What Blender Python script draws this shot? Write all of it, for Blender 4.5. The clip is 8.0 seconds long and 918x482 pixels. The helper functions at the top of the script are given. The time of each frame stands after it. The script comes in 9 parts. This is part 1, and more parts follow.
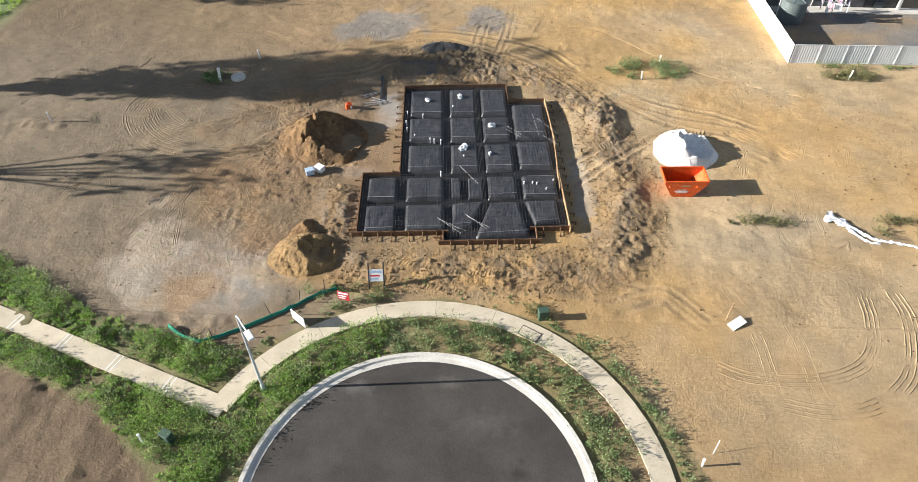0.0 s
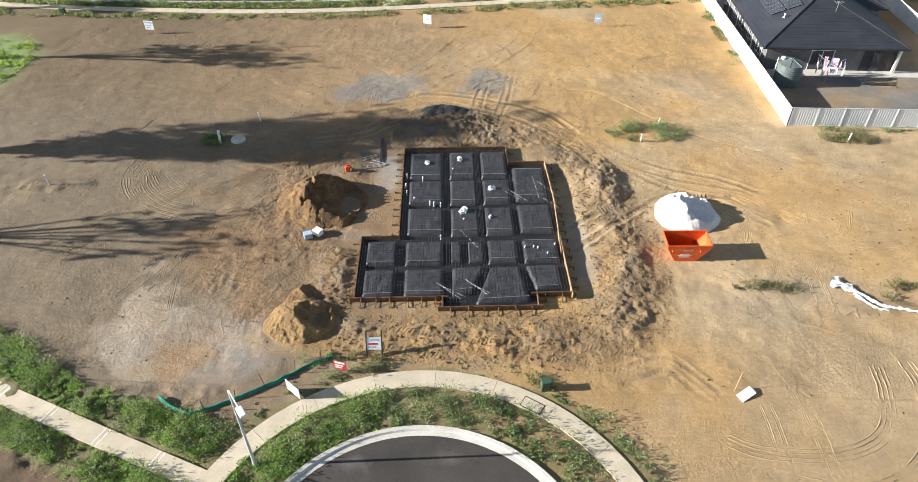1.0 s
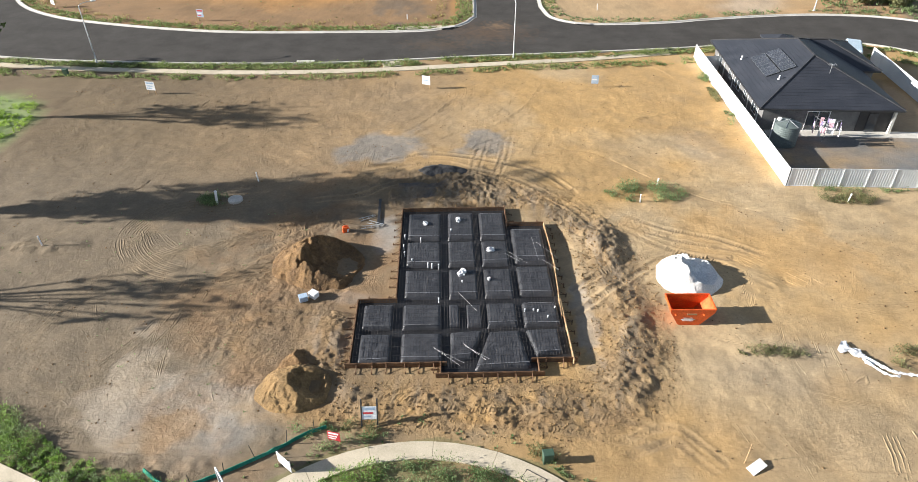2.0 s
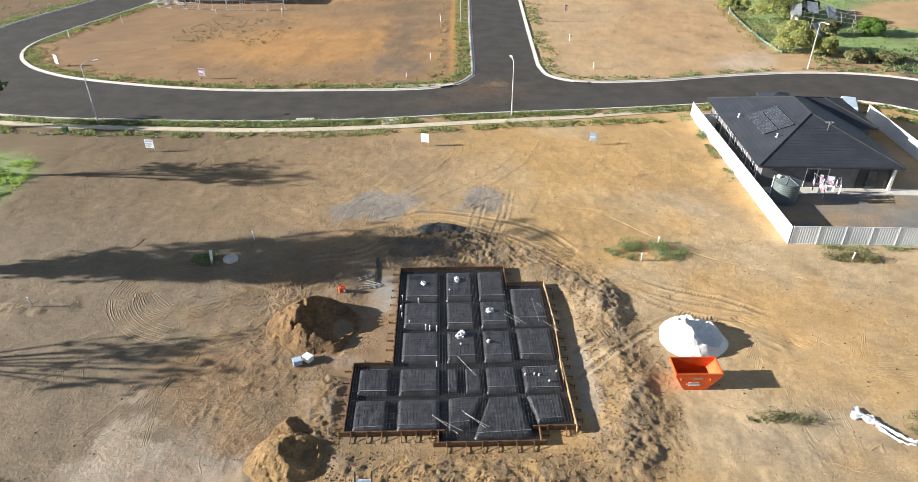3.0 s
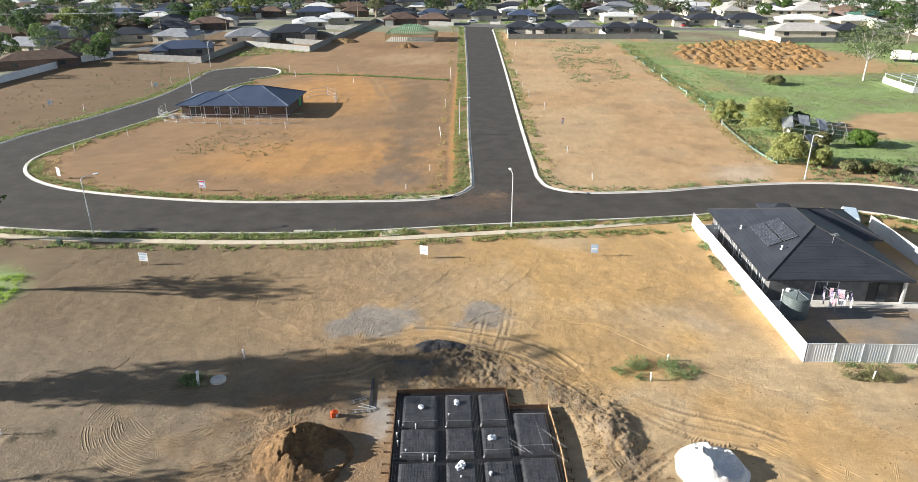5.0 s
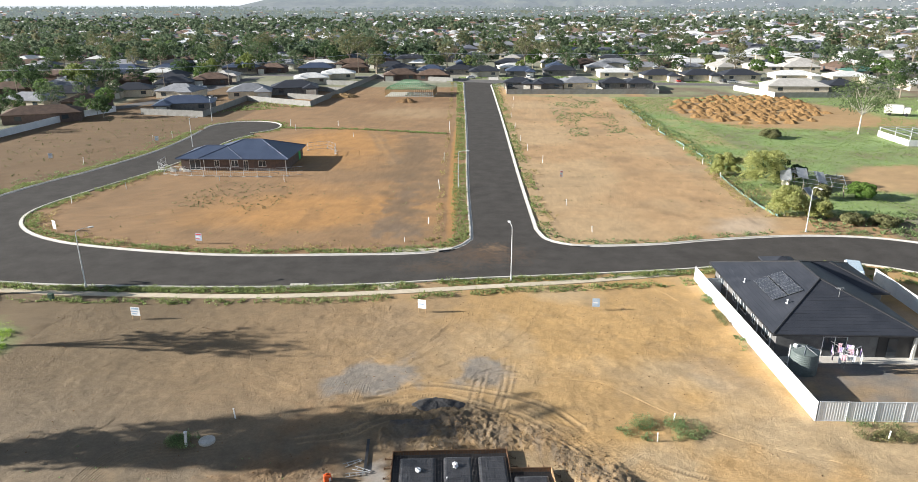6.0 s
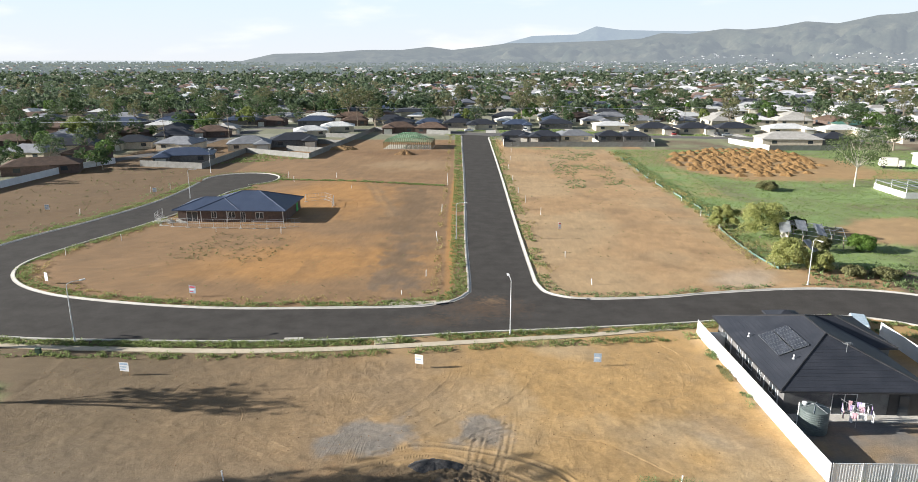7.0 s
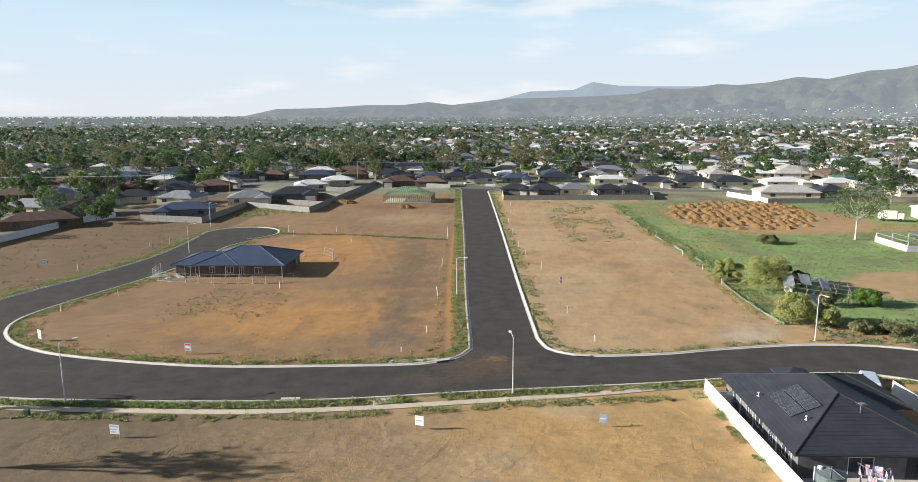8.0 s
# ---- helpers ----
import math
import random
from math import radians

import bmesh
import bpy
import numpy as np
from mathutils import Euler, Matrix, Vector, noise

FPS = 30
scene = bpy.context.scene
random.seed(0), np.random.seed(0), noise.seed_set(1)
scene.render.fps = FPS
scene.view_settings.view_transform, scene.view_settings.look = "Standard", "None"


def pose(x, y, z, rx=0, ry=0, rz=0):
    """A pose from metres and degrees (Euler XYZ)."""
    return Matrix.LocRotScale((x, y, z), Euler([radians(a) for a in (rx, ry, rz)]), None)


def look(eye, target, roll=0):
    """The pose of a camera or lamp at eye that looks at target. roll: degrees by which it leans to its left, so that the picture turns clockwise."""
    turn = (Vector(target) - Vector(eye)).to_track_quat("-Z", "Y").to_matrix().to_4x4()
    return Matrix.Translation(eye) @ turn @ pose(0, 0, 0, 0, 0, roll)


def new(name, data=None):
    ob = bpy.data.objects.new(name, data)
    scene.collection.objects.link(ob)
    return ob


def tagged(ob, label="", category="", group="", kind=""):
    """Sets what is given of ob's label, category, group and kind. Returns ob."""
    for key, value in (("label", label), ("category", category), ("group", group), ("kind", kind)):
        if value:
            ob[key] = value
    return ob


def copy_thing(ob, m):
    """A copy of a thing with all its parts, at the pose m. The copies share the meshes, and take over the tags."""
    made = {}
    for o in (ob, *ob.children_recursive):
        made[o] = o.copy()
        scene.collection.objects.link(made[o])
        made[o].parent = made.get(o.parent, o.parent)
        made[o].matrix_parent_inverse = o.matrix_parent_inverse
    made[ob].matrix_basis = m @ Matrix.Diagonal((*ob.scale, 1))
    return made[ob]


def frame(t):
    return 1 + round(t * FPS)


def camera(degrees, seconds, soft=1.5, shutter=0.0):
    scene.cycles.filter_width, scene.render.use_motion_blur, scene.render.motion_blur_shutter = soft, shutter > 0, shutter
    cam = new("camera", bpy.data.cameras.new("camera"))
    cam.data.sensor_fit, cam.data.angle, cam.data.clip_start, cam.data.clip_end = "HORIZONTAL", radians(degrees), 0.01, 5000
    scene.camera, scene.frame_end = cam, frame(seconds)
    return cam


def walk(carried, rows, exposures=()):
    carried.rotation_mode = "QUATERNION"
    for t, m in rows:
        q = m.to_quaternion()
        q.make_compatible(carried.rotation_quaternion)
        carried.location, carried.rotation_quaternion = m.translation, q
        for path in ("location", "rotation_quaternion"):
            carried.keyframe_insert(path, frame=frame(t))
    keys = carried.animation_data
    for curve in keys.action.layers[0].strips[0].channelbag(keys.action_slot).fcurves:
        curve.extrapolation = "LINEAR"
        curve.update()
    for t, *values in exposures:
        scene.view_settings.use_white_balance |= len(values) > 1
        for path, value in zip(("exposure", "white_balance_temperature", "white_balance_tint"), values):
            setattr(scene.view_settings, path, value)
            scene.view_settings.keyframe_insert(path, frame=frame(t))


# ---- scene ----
# the camera and its flight
cam = camera(67.9, 8.0, soft=0.6)
PATH = [
    (0, (0.281, 0.103, 31.91), (0.214, 1.51, 30.491), -0.3),
    (0.5, (0.253, 0.612, 31.95), (0.183, 2.073, 30.587), -0.3),
    (1, (0.158, 1.245, 31.998), (0.09, 2.757, 30.691), -0.2),
    (1.5, (0.116, 1.759, 32.01), (0.049, 3.321, 30.764), -0.1),
    (3, (0.12, 3.417, 32.066), (0.052, 5.111, 31.004), -0.1),
    (3.5, (0.152, 3.985, 32.12), (0.08, 5.718, 31.124), -0.2),
    (4, (0.104, 4.507, 32.111), (0.032, 6.276, 31.181), -0.2),
    (4.5, (0.056, 5.069, 32.128), (-0.016, 6.872, 31.265), -0.2),
    (6, (0.002, 6.795, 31.809), (-0.068, 8.685, 31.157), -0.2),
    (6.5, (0.123, 7.353, 31.665), (0.053, 9.266, 31.085), -0.1),
    (7, (-0.103, 7.953, 31.673), (-0.167, 9.886, 31.164), -0.1),
    (7.5, (-0.222, 8.518, 31.868), (-0.286, 10.469, 31.431), -0.1),
    (8, (-0.32, 9.039, 31.919), (-0.383, 11.005, 31.559), -0.2),
]
walk(cam, [(t, look(eye, target, roll)) for t, eye, target, roll in PATH],
     exposures=[(0.0, 1.33), (4.5, 1.30), (6.0, 1.27), (6.5, 1.19), (7.0, 1.09), (7.5, 1.02), (8.0, 0.92)])

# ---- daylight: a low sun from the west, clear sky ----
HAZE_GAIN = 13.2  # brightness of the horizon haze
SUN_UP, SUN_AZ = 18.5, 185.0  # height, and the direction to the sun counted from +x
sun_way = Vector((math.cos(radians(SUN_UP)) * math.cos(radians(SUN_AZ)),
                  math.cos(radians(SUN_UP)) * math.sin(radians(SUN_AZ)), math.sin(radians(SUN_UP))))
sun = new("sun", bpy.data.lights.new("sun", "SUN"))
sun.data.energy, sun.data.angle, sun.data.color = 5.0, radians(0.5), (1.0, 0.965, 0.90)
sun.matrix_world = look(sun_way * 200, (0, 0, 0))
world = bpy.data.worlds.new("world")
scene.world = world
world.use_nodes = True
wn, wl = world.node_tree.nodes, world.node_tree.links
sky = wn.new("ShaderNodeTexSky")
sky.sky_type, sky.sun_disc = "NISHITA", False
sky.sun_elevation, sky.sun_rotation = radians(SUN_UP), radians(90 - SUN_AZ)
sky.air_density, sky.dust_density, sky.ozone_density = 1.0, 0.7, 2.5
wn["Background"].inputs["Strength"].default_value = 0.041
# pale haze thickening towards the horizon, and thin high cloud
wtc = wn.new("ShaderNodeTexCoord")
wsep = wn.new("ShaderNodeSeparateXYZ")
wl.new(wtc.outputs["Generated"], wsep.inputs[0])
hz = wn.new("ShaderNodeMapRange")
hz.interpolation_type = "SMOOTHSTEP"
for key, val in (("From Min", 0.12), ("From Max", 0.27), ("To Min", 0.97), ("To Max", 0.0)):
    hz.inputs[key].default_value = val
wl.new(wsep.outputs["Z"], hz.inputs["Value"])
tones = wn.new("ShaderNodeValToRGB")  # from the horizon up to about fifteen degrees
tones.color_ramp.elements[0].position, tones.color_ramp.elements[0].color = 0.0, (0.80, 0.83, 0.88, 1)
tones.color_ramp.elements[1].position, tones.color_ramp.elements[1].color = 0.17, (0.60, 0.82, 0.98, 1)
wl.new(wsep.outputs["Z"], tones.inputs[0])
hgain = wn.new("ShaderNodeVectorMath")
hgain.operation = "SCALE"
hgain.inputs["Scale"].default_value = HAZE_GAIN
wl.new(tones.outputs[0], hgain.inputs[0])
hmix = wn.new("ShaderNodeMix")
hmix.data_type = "RGBA"
wl.new(hgain.outputs[0], hmix.inputs[7])
wl.new(hz.outputs[0], hmix.inputs[0])
wl.new(sky.outputs[0], hmix.inputs[6])
wmap = wn.new("ShaderNodeMapping")
wmap.inputs["Scale"].default_value = (1.0, 1.0, 4.5)
wl.new(wtc.outputs["Generated"], wmap.inputs["Vector"])
cl = wn.new("ShaderNodeTexNoise")
cl.inputs["Scale"].default_value, cl.inputs["Detail"].default_value = 5.0, 6.0
wl.new(wmap.outputs[0], cl.inputs["Vector"])
cr = wn.new("ShaderNodeMapRange")
cr.interpolation_type = "SMOOTHSTEP"
for key, val in (("From Min", 0.50), ("From Max", 0.70), ("To Max", 0.65)):
    cr.inputs[key].default_value = val
wl.new(cl.outputs[0], cr.inputs["Value"])
cmix = wn.new("ShaderNodeMix")
cmix.data_type = "RGBA"
cmix.inputs[7].default_value = (12.6, 12.7, 12.8, 1)
wl.new(cr.outputs[0], cmix.inputs[0])
wl.new(hmix.outputs[2], cmix.inputs[6])
wl.new(cmix.outputs[2], wn["Background"].inputs["Color"])

# ---- materials ----
def noise_node(n, l, vec, scale, detail=4.0, rough=0.6):
    t = n.new("ShaderNodeTexNoise")
    t.inputs["Scale"].default_value, t.inputs["Detail"].default_value, t.inputs["Roughness"].default_value = scale, detail, rough
    if vec:
        l.new(vec, t.inputs["Vector"])
    return t


def mix_node(n, l, fac, a, b, blend="MIX"):
    m = n.new("ShaderNodeMix")
    m.data_type, m.blend_type = "RGBA", blend
    for sock, v in ((m.inputs[0], fac), (m.inputs[6], a), (m.inputs[7], b)):
        if isinstance(v, bpy.types.NodeSocket):
            l.new(v, sock)
        elif isinstance(v, (int, float)):
            sock.default_value = v
        else:
            sock.default_value = (*v, 1)
    return m.outputs[2]


def ramp_node(n, l, fac, lo, hi):
    r = n.new("ShaderNodeMapRange")
    r.inputs["From Min"].default_value, r.inputs["From Max"].default_value = lo, hi
    l.new(fac, r.inputs["Value"])
    return r.outputs[0]


def surface(name, a, b, scale=2.0, fine=20.0, rough=0.8, metal=0.0, bump=0.2, vary=0.0, island=0.0, attr="", spread=0.25, tint=None, detail=3.0, relief=0.05):
    """A worn surface: colours a and b in stains and grain, relief, and a shift of brightness from piece to piece."""
    m = bpy.data.materials.new(name)
    m.use_nodes = True
    n, l = m.node_tree.nodes, m.node_tree.links
    bsdf = n["Principled BSDF"]
    geo = n.new("ShaderNodeNewGeometry")
    tc = n.new("ShaderNodeTexCoord")
    vec = geo.outputs["Position"] if not vary else tc.outputs["Object"]
    big, small = noise_node(n, l, vec, scale), noise_node(n, l, vec, fine, detail, 0.72)
    if attr:
        at = n.new("ShaderNodeAttribute")
        at.attribute_name = attr
        col = at.outputs["Color"]
        coarse = at.outputs["Alpha"]
        col = mix_node(n, l, ramp_node(n, l, big.outputs[0], 0.3, 0.7), mix_node(n, l, 1.0, col, a, "MULTIPLY"), mix_node(n, l, 1.0, col, b, "MULTIPLY"))
    else:
        col = mix_node(n, l, ramp_node(n, l, big.outputs[0], 0.35, 0.65), a, b)
    g = n.new("ShaderNodeMapRange")
    g.inputs["To Min"].default_value, g.inputs["To Max"].default_value = 1 - spread, 1 + spread
    g.inputs["From Min"].default_value, g.inputs["From Max"].default_value = 0.25, 0.75
    l.new(small.outputs[0], g.inputs["Value"])
    comb = n.new("ShaderNodeCombineColor")
    for k in range(3):
        l.new(g.outputs[0], comb.inputs[k])
    col = mix_node(n, l, 1.0, col, comb.outputs[0], "MULTIPLY")
    if vary or island:
        src = n.new("ShaderNodeObjectInfo").outputs["Random"] if vary else geo.outputs["Random Per Island"]
        v = n.new("ShaderNodeMapRange")
        amt = vary or island
        v.inputs["To Min"].default_value, v.inputs["To Max"].default_value = 1 - amt, 1 + amt
        l.new(src, v.inputs["Value"])
        c2 = n.new("ShaderNodeCombineColor")
        for k in range(3):
            l.new(v.outputs[0], c2.inputs[k])
        col = mix_node(n, l, 1.0, col, c2.outputs[0], "MULTIPLY")
        if tint:
            col = mix_node(n, l, src, col, mix_node(n, l, 0.65, col, tint))
    l.new(col, bsdf.inputs["Base Color"])
    rr = n.new("ShaderNodeMapRange")
    rr.inputs["To Min"].default_value, rr.inputs["To Max"].default_value = max(0.02, rough - 0.12), min(1.0, rough + 0.12)
    l.new(big.outputs[0], rr.inputs["Value"])
    l.new(rr.outputs[0], bsdf.inputs["Roughness"])
    bsdf.inputs["Metallic"].default_value = metal
    bsdf.inputs["Specular IOR Level"].default_value = 0.3 if rough > 0.7 else 0.5
    if bump:
        bp = n.new("ShaderNodeBump")
        bp.inputs["Strength"].default_value, bp.inputs["Distance"].default_value = bump, relief
        l.new(small.outputs[0], bp.inputs["Height"])
        if attr:
            l.new(coarse, bp.inputs["Strength"])
        l.new(bp.outputs[0], bsdf.inputs["Normal"])
    return m


def leafy(name, a, b, through_light=0.38, island=0.4):
    """Leaves: hue from clump to clump, some light through them."""
    m = surface(name, a, b, scale=0.6, fine=3.0, rough=0.6, bump=0, island=island, spread=0.2)
    bsdf = m.node_tree.nodes["Principled BSDF"]
    bsdf.inputs["Specular IOR Level"].default_value = 0.25
    n, l = m.node_tree.nodes, m.node_tree.links
    tr = n.new("ShaderNodeBsdfTranslucent")
    l.new(bsdf.inputs["Base Color"].links[0].from_socket, tr.inputs["Color"])
    mx = n.new("ShaderNodeMixShader")
    mx.inputs[0].default_value = through_light
    l.new(bsdf.outputs[0], mx.inputs[1])
    l.new(tr.outputs[0], mx.inputs[2])
    l.new(mx.outputs[0], n["Material Output"].inputs["Surface"])
    return m


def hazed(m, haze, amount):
    """Adds glowing haze to a far backdrop, for miles of bright air."""
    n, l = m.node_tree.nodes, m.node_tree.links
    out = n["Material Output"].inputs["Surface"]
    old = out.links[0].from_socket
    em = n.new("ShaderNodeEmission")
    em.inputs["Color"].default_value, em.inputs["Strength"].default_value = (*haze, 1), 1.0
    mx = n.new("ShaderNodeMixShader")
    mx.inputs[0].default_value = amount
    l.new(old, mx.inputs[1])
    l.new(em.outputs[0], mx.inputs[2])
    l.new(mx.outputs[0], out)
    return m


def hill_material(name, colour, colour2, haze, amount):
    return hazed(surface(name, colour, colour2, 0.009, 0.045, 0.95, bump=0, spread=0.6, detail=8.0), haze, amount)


def glass(name, tint=(0.05, 0.06, 0.07)):
    m = bpy.data.materials.new(name)
    m.use_nodes = True
    b = m.node_tree.nodes["Principled BSDF"]
    b.inputs["Base Color"].default_value = (*tint, 1)
    b.inputs["Roughness"].default_value = 0.05
    b.inputs["Specular IOR Level"].default_value = 0.8
    return m


SOIL = surface("soil", (0.93, 0.94, 0.95), (1.07, 1.065, 1.06), 0.45, 4.5, 0.95, bump=0.5, attr="soil", spread=0.2, detail=8.0, relief=0.12)
SPOIL = surface("spoil", (0.20, 0.130, 0.062), (0.34, 0.215, 0.098), 0.8, 6.0, 0.95, bump=1.0, spread=0.45, detail=7.0, relief=0.15)
GRAVEL = surface("dark_gravel", (0.060, 0.057, 0.056), (0.105, 0.10, 0.098), 1.2, 8.0, 0.9, bump=0.9, spread=0.4, detail=7.0, relief=0.12)
DARK_SPOIL = surface("brown_spoil", (0.125, 0.075, 0.038), (0.25, 0.15, 0.070), 0.9, 6.5, 0.95, bump=1.0, spread=0.45, detail=7.0, relief=0.15)
ASPHALT = surface("asphalt", (0.055, 0.050, 0.0455), (0.077, 0.071, 0.065), 0.35, 14.0, 0.9, bump=0.3, spread=0.25, detail=6.0)
ASPHALT.node_tree.nodes["Principled BSDF"].inputs["Specular IOR Level"].default_value = 0.15
ASPHALT_OLD = surface("old_asphalt", (0.12, 0.115, 0.11), (0.16, 0.15, 0.145), 0.25, 30.0, 0.85, bump=0.2)
KERB = surface("kerb_concrete", (0.50, 0.47, 0.42), (0.62, 0.59, 0.54), 0.7, 14.0, 0.85, bump=0.2)
PATHC = surface("path_concrete", (0.50, 0.43, 0.32), (0.60, 0.52, 0.40), 0.9, 12.0, 0.9, bump=0.1, vary=0.06, spread=0.15)
PLASTIC = surface("black_plastic_film", (0.040, 0.041, 0.047), (0.068, 0.069, 0.076), 1.5, 9.0, 0.42, bump=0.6, spread=0.3)
# same black film, darkened for the shade down in the trenches
FILM_SHADED = surface("trench_film", (0.012, 0.012, 0.014), (0.022, 0.022, 0.025), 1.5, 9.0, 0.5, bump=0.5)
STEEL = surface("rebar_steel", (0.045, 0.042, 0.042), (0.085, 0.075, 0.07), 3.0, 20.0, 0.55, metal=0.6, bump=0)
FORM = surface("formwork_timber", (0.10, 0.055, 0.032), (0.17, 0.095, 0.05), 2.0, 18.0, 0.8, bump=0.3)
TIMBER = surface("pale_timber", (0.34, 0.22, 0.12), (0.46, 0.31, 0.17), 2.0, 20.0, 0.8, bump=0.2)
TAPE = surface("clear_tape", (0.30, 0.30, 0.32), (0.42, 0.42, 0.44), 4.0, 20.0, 0.4, bump=0)
BAG = surface("white_bag", (0.62, 0.63, 0.66), (0.78, 0.79, 0.8), 3.0, 14.0, 0.6, bump=0.3)
SAND = surface("white_sand", (0.62, 0.60, 0.57), (0.74, 0.73, 0.71), 0.8, 9.0, 0.9, bump=0.4)
ORANGE = surface("orange_paint", (0.62, 0.085, 0.012), (0.72, 0.12, 0.02), 1.5, 9.0, 0.5, bump=0.1)
ORANGE_IN = surface("worn_orange_paint", (0.50, 0.07, 0.012), (0.62, 0.16, 0.04), 1.5, 8.0, 0.6, bump=0.2)
WHITE = surface("white_paint", (0.74, 0.74, 0.74), (0.82, 0.82, 0.82), 1.0, 8.0, 0.6, bump=0.05, spread=0.08)
CREAM = surface("cream_paint", (0.66, 0.62, 0.54), (0.74, 0.71, 0.64), 1.0, 8.0, 0.6, bump=0.05, spread=0.08)
GALV = surface("galvanised_steel", (0.42, 0.44, 0.45), (0.55, 0.56, 0.57), 3.0, 14.0, 0.45, metal=0.7, bump=0.05)
POLE = surface("weathered_galvanising", (0.52, 0.54, 0.55), (0.64, 0.65, 0.66), 3.0, 14.0, 0.6, metal=0.2, bump=0.05)
FENCE = surface("fence_paint", (0.62, 0.64, 0.66), (0.70, 0.72, 0.73), 0.7, 9.0, 0.5, bump=0.05, spread=0.08)
GREYF = surface("grey_fence_paint", (0.21, 0.205, 0.19), (0.27, 0.265, 0.25), 0.7, 9.0, 0.6, bump=0.05, vary=0.08)
MESH_GREEN = surface("green_shade_cloth", (0.015, 0.16, 0.11), (0.03, 0.25, 0.17), 1.5, 12.0, 0.8, bump=0.4)
TEAL = surface("teal_shade_cloth", (0.13, 0.22, 0.19), (0.19, 0.29, 0.25), 1.5, 12.0, 0.8, bump=0.4)
RED = surface("red_sign_paint", (0.45, 0.03, 0.04), (0.55, 0.05, 0.06), 1.5, 9.0, 0.5, bump=0)
BLUEGREY = surface("blue_grey_sign", (0.32, 0.42, 0.55), (0.40, 0.50, 0.62), 1.5, 9.0, 0.5, bump=0)
ROOF_DARK = surface("charcoal_roof", (0.022, 0.025, 0.033), (0.033, 0.036, 0.046), 0.6, 8.0, 0.6, bump=0.2, vary=0.18)
ROOF_BLUE = surface("blue_steel_roof", (0.045, 0.062, 0.105), (0.060, 0.080, 0.13), 0.5, 6.0, 0.45, bump=0.1, vary=0.1)
BRICK_DARK = surface("dark_brick", (0.10, 0.075, 0.065), (0.16, 0.11, 0.09), 1.2, 10.0, 0.85, bump=0.3)
BRICK_GREY = surface("grey_brick", (0.13, 0.127, 0.125), (0.19, 0.185, 0.18), 1.2, 10.0, 0.85, bump=0.3)
DARK = surface("dark_metal", (0.02, 0.02, 0.022), (0.035, 0.035, 0.038), 1.0, 9.0, 0.5, bump=0)
PANEL = surface("solar_cells", (0.04, 0.045, 0.055), (0.055, 0.06, 0.075), 1.0, 9.0, 0.25, bump=0)
TANK = surface("grey_green_steel", (0.10, 0.125, 0.12), (0.14, 0.165, 0.16), 1.0, 9.0, 0.5, bump=0.05)
GLASS = glass("window_glass")
BARK = surface("bark", (0.20, 0.16, 0.12), (0.34, 0.29, 0.23), 2.0, 12.0, 0.9, bump=0.6)
PALE_BARK = surface("gum_bark", (0.45, 0.40, 0.33), (0.62, 0.57, 0.50), 1.5, 9.0, 0.8, bump=0.3)
MOUND = surface("orange_fill", (0.21, 0.122, 0.048), (0.31, 0.182, 0.074), 0.3, 3.0, 0.95, bump=0.9, spread=0.4, detail=6.0, relief=0.15)
PALE_BLUE = surface("pale_blue_cover", (0.38, 0.48, 0.56), (0.48, 0.57, 0.64), 1.0, 8.0, 0.6, bump=0.1)
LEAF = leafy("gum_leaves", (0.080, 0.118, 0.048), (0.150, 0.190, 0.085))
LEAF_DARK = leafy("dark_leaves", (0.052, 0.090, 0.034), (0.100, 0.145, 0.056))
LEAF_GREEN = leafy("fresh_leaves", (0.085, 0.16, 0.03), (0.16, 0.25, 0.055))
LEAF_OLIVE = leafy("olive_leaves", (0.15, 0.155, 0.07), (0.24, 0.235, 0.11))
GRASS = leafy("grass_blades", (0.21, 0.34, 0.045), (0.36, 0.48, 0.10), 0.45)
WEED = leafy("weed_leaves", (0.15, 0.22, 0.09), (0.27, 0.335, 0.155), 0.45)
VERGE = leafy("verge_blades", (0.18, 0.24, 0.075), (0.30, 0.345, 0.145), 0.45, island=0.25)
LUSH = leafy("lush_grass", (0.18, 0.30, 0.06), (0.31, 0.44, 0.125), 0.48, island=0.3)
PADDOCK = leafy("paddock_grass", (0.20, 0.29, 0.09), (0.29, 0.37, 0.14), 0.45, island=0.15)
PALE_SHRUB = leafy("pale_olive_leaves", (0.32, 0.345, 0.12), (0.45, 0.46, 0.19), 0.5, island=0.15)
DRY = leafy("dry_grass", (0.30, 0.26, 0.10), (0.42, 0.35, 0.15))


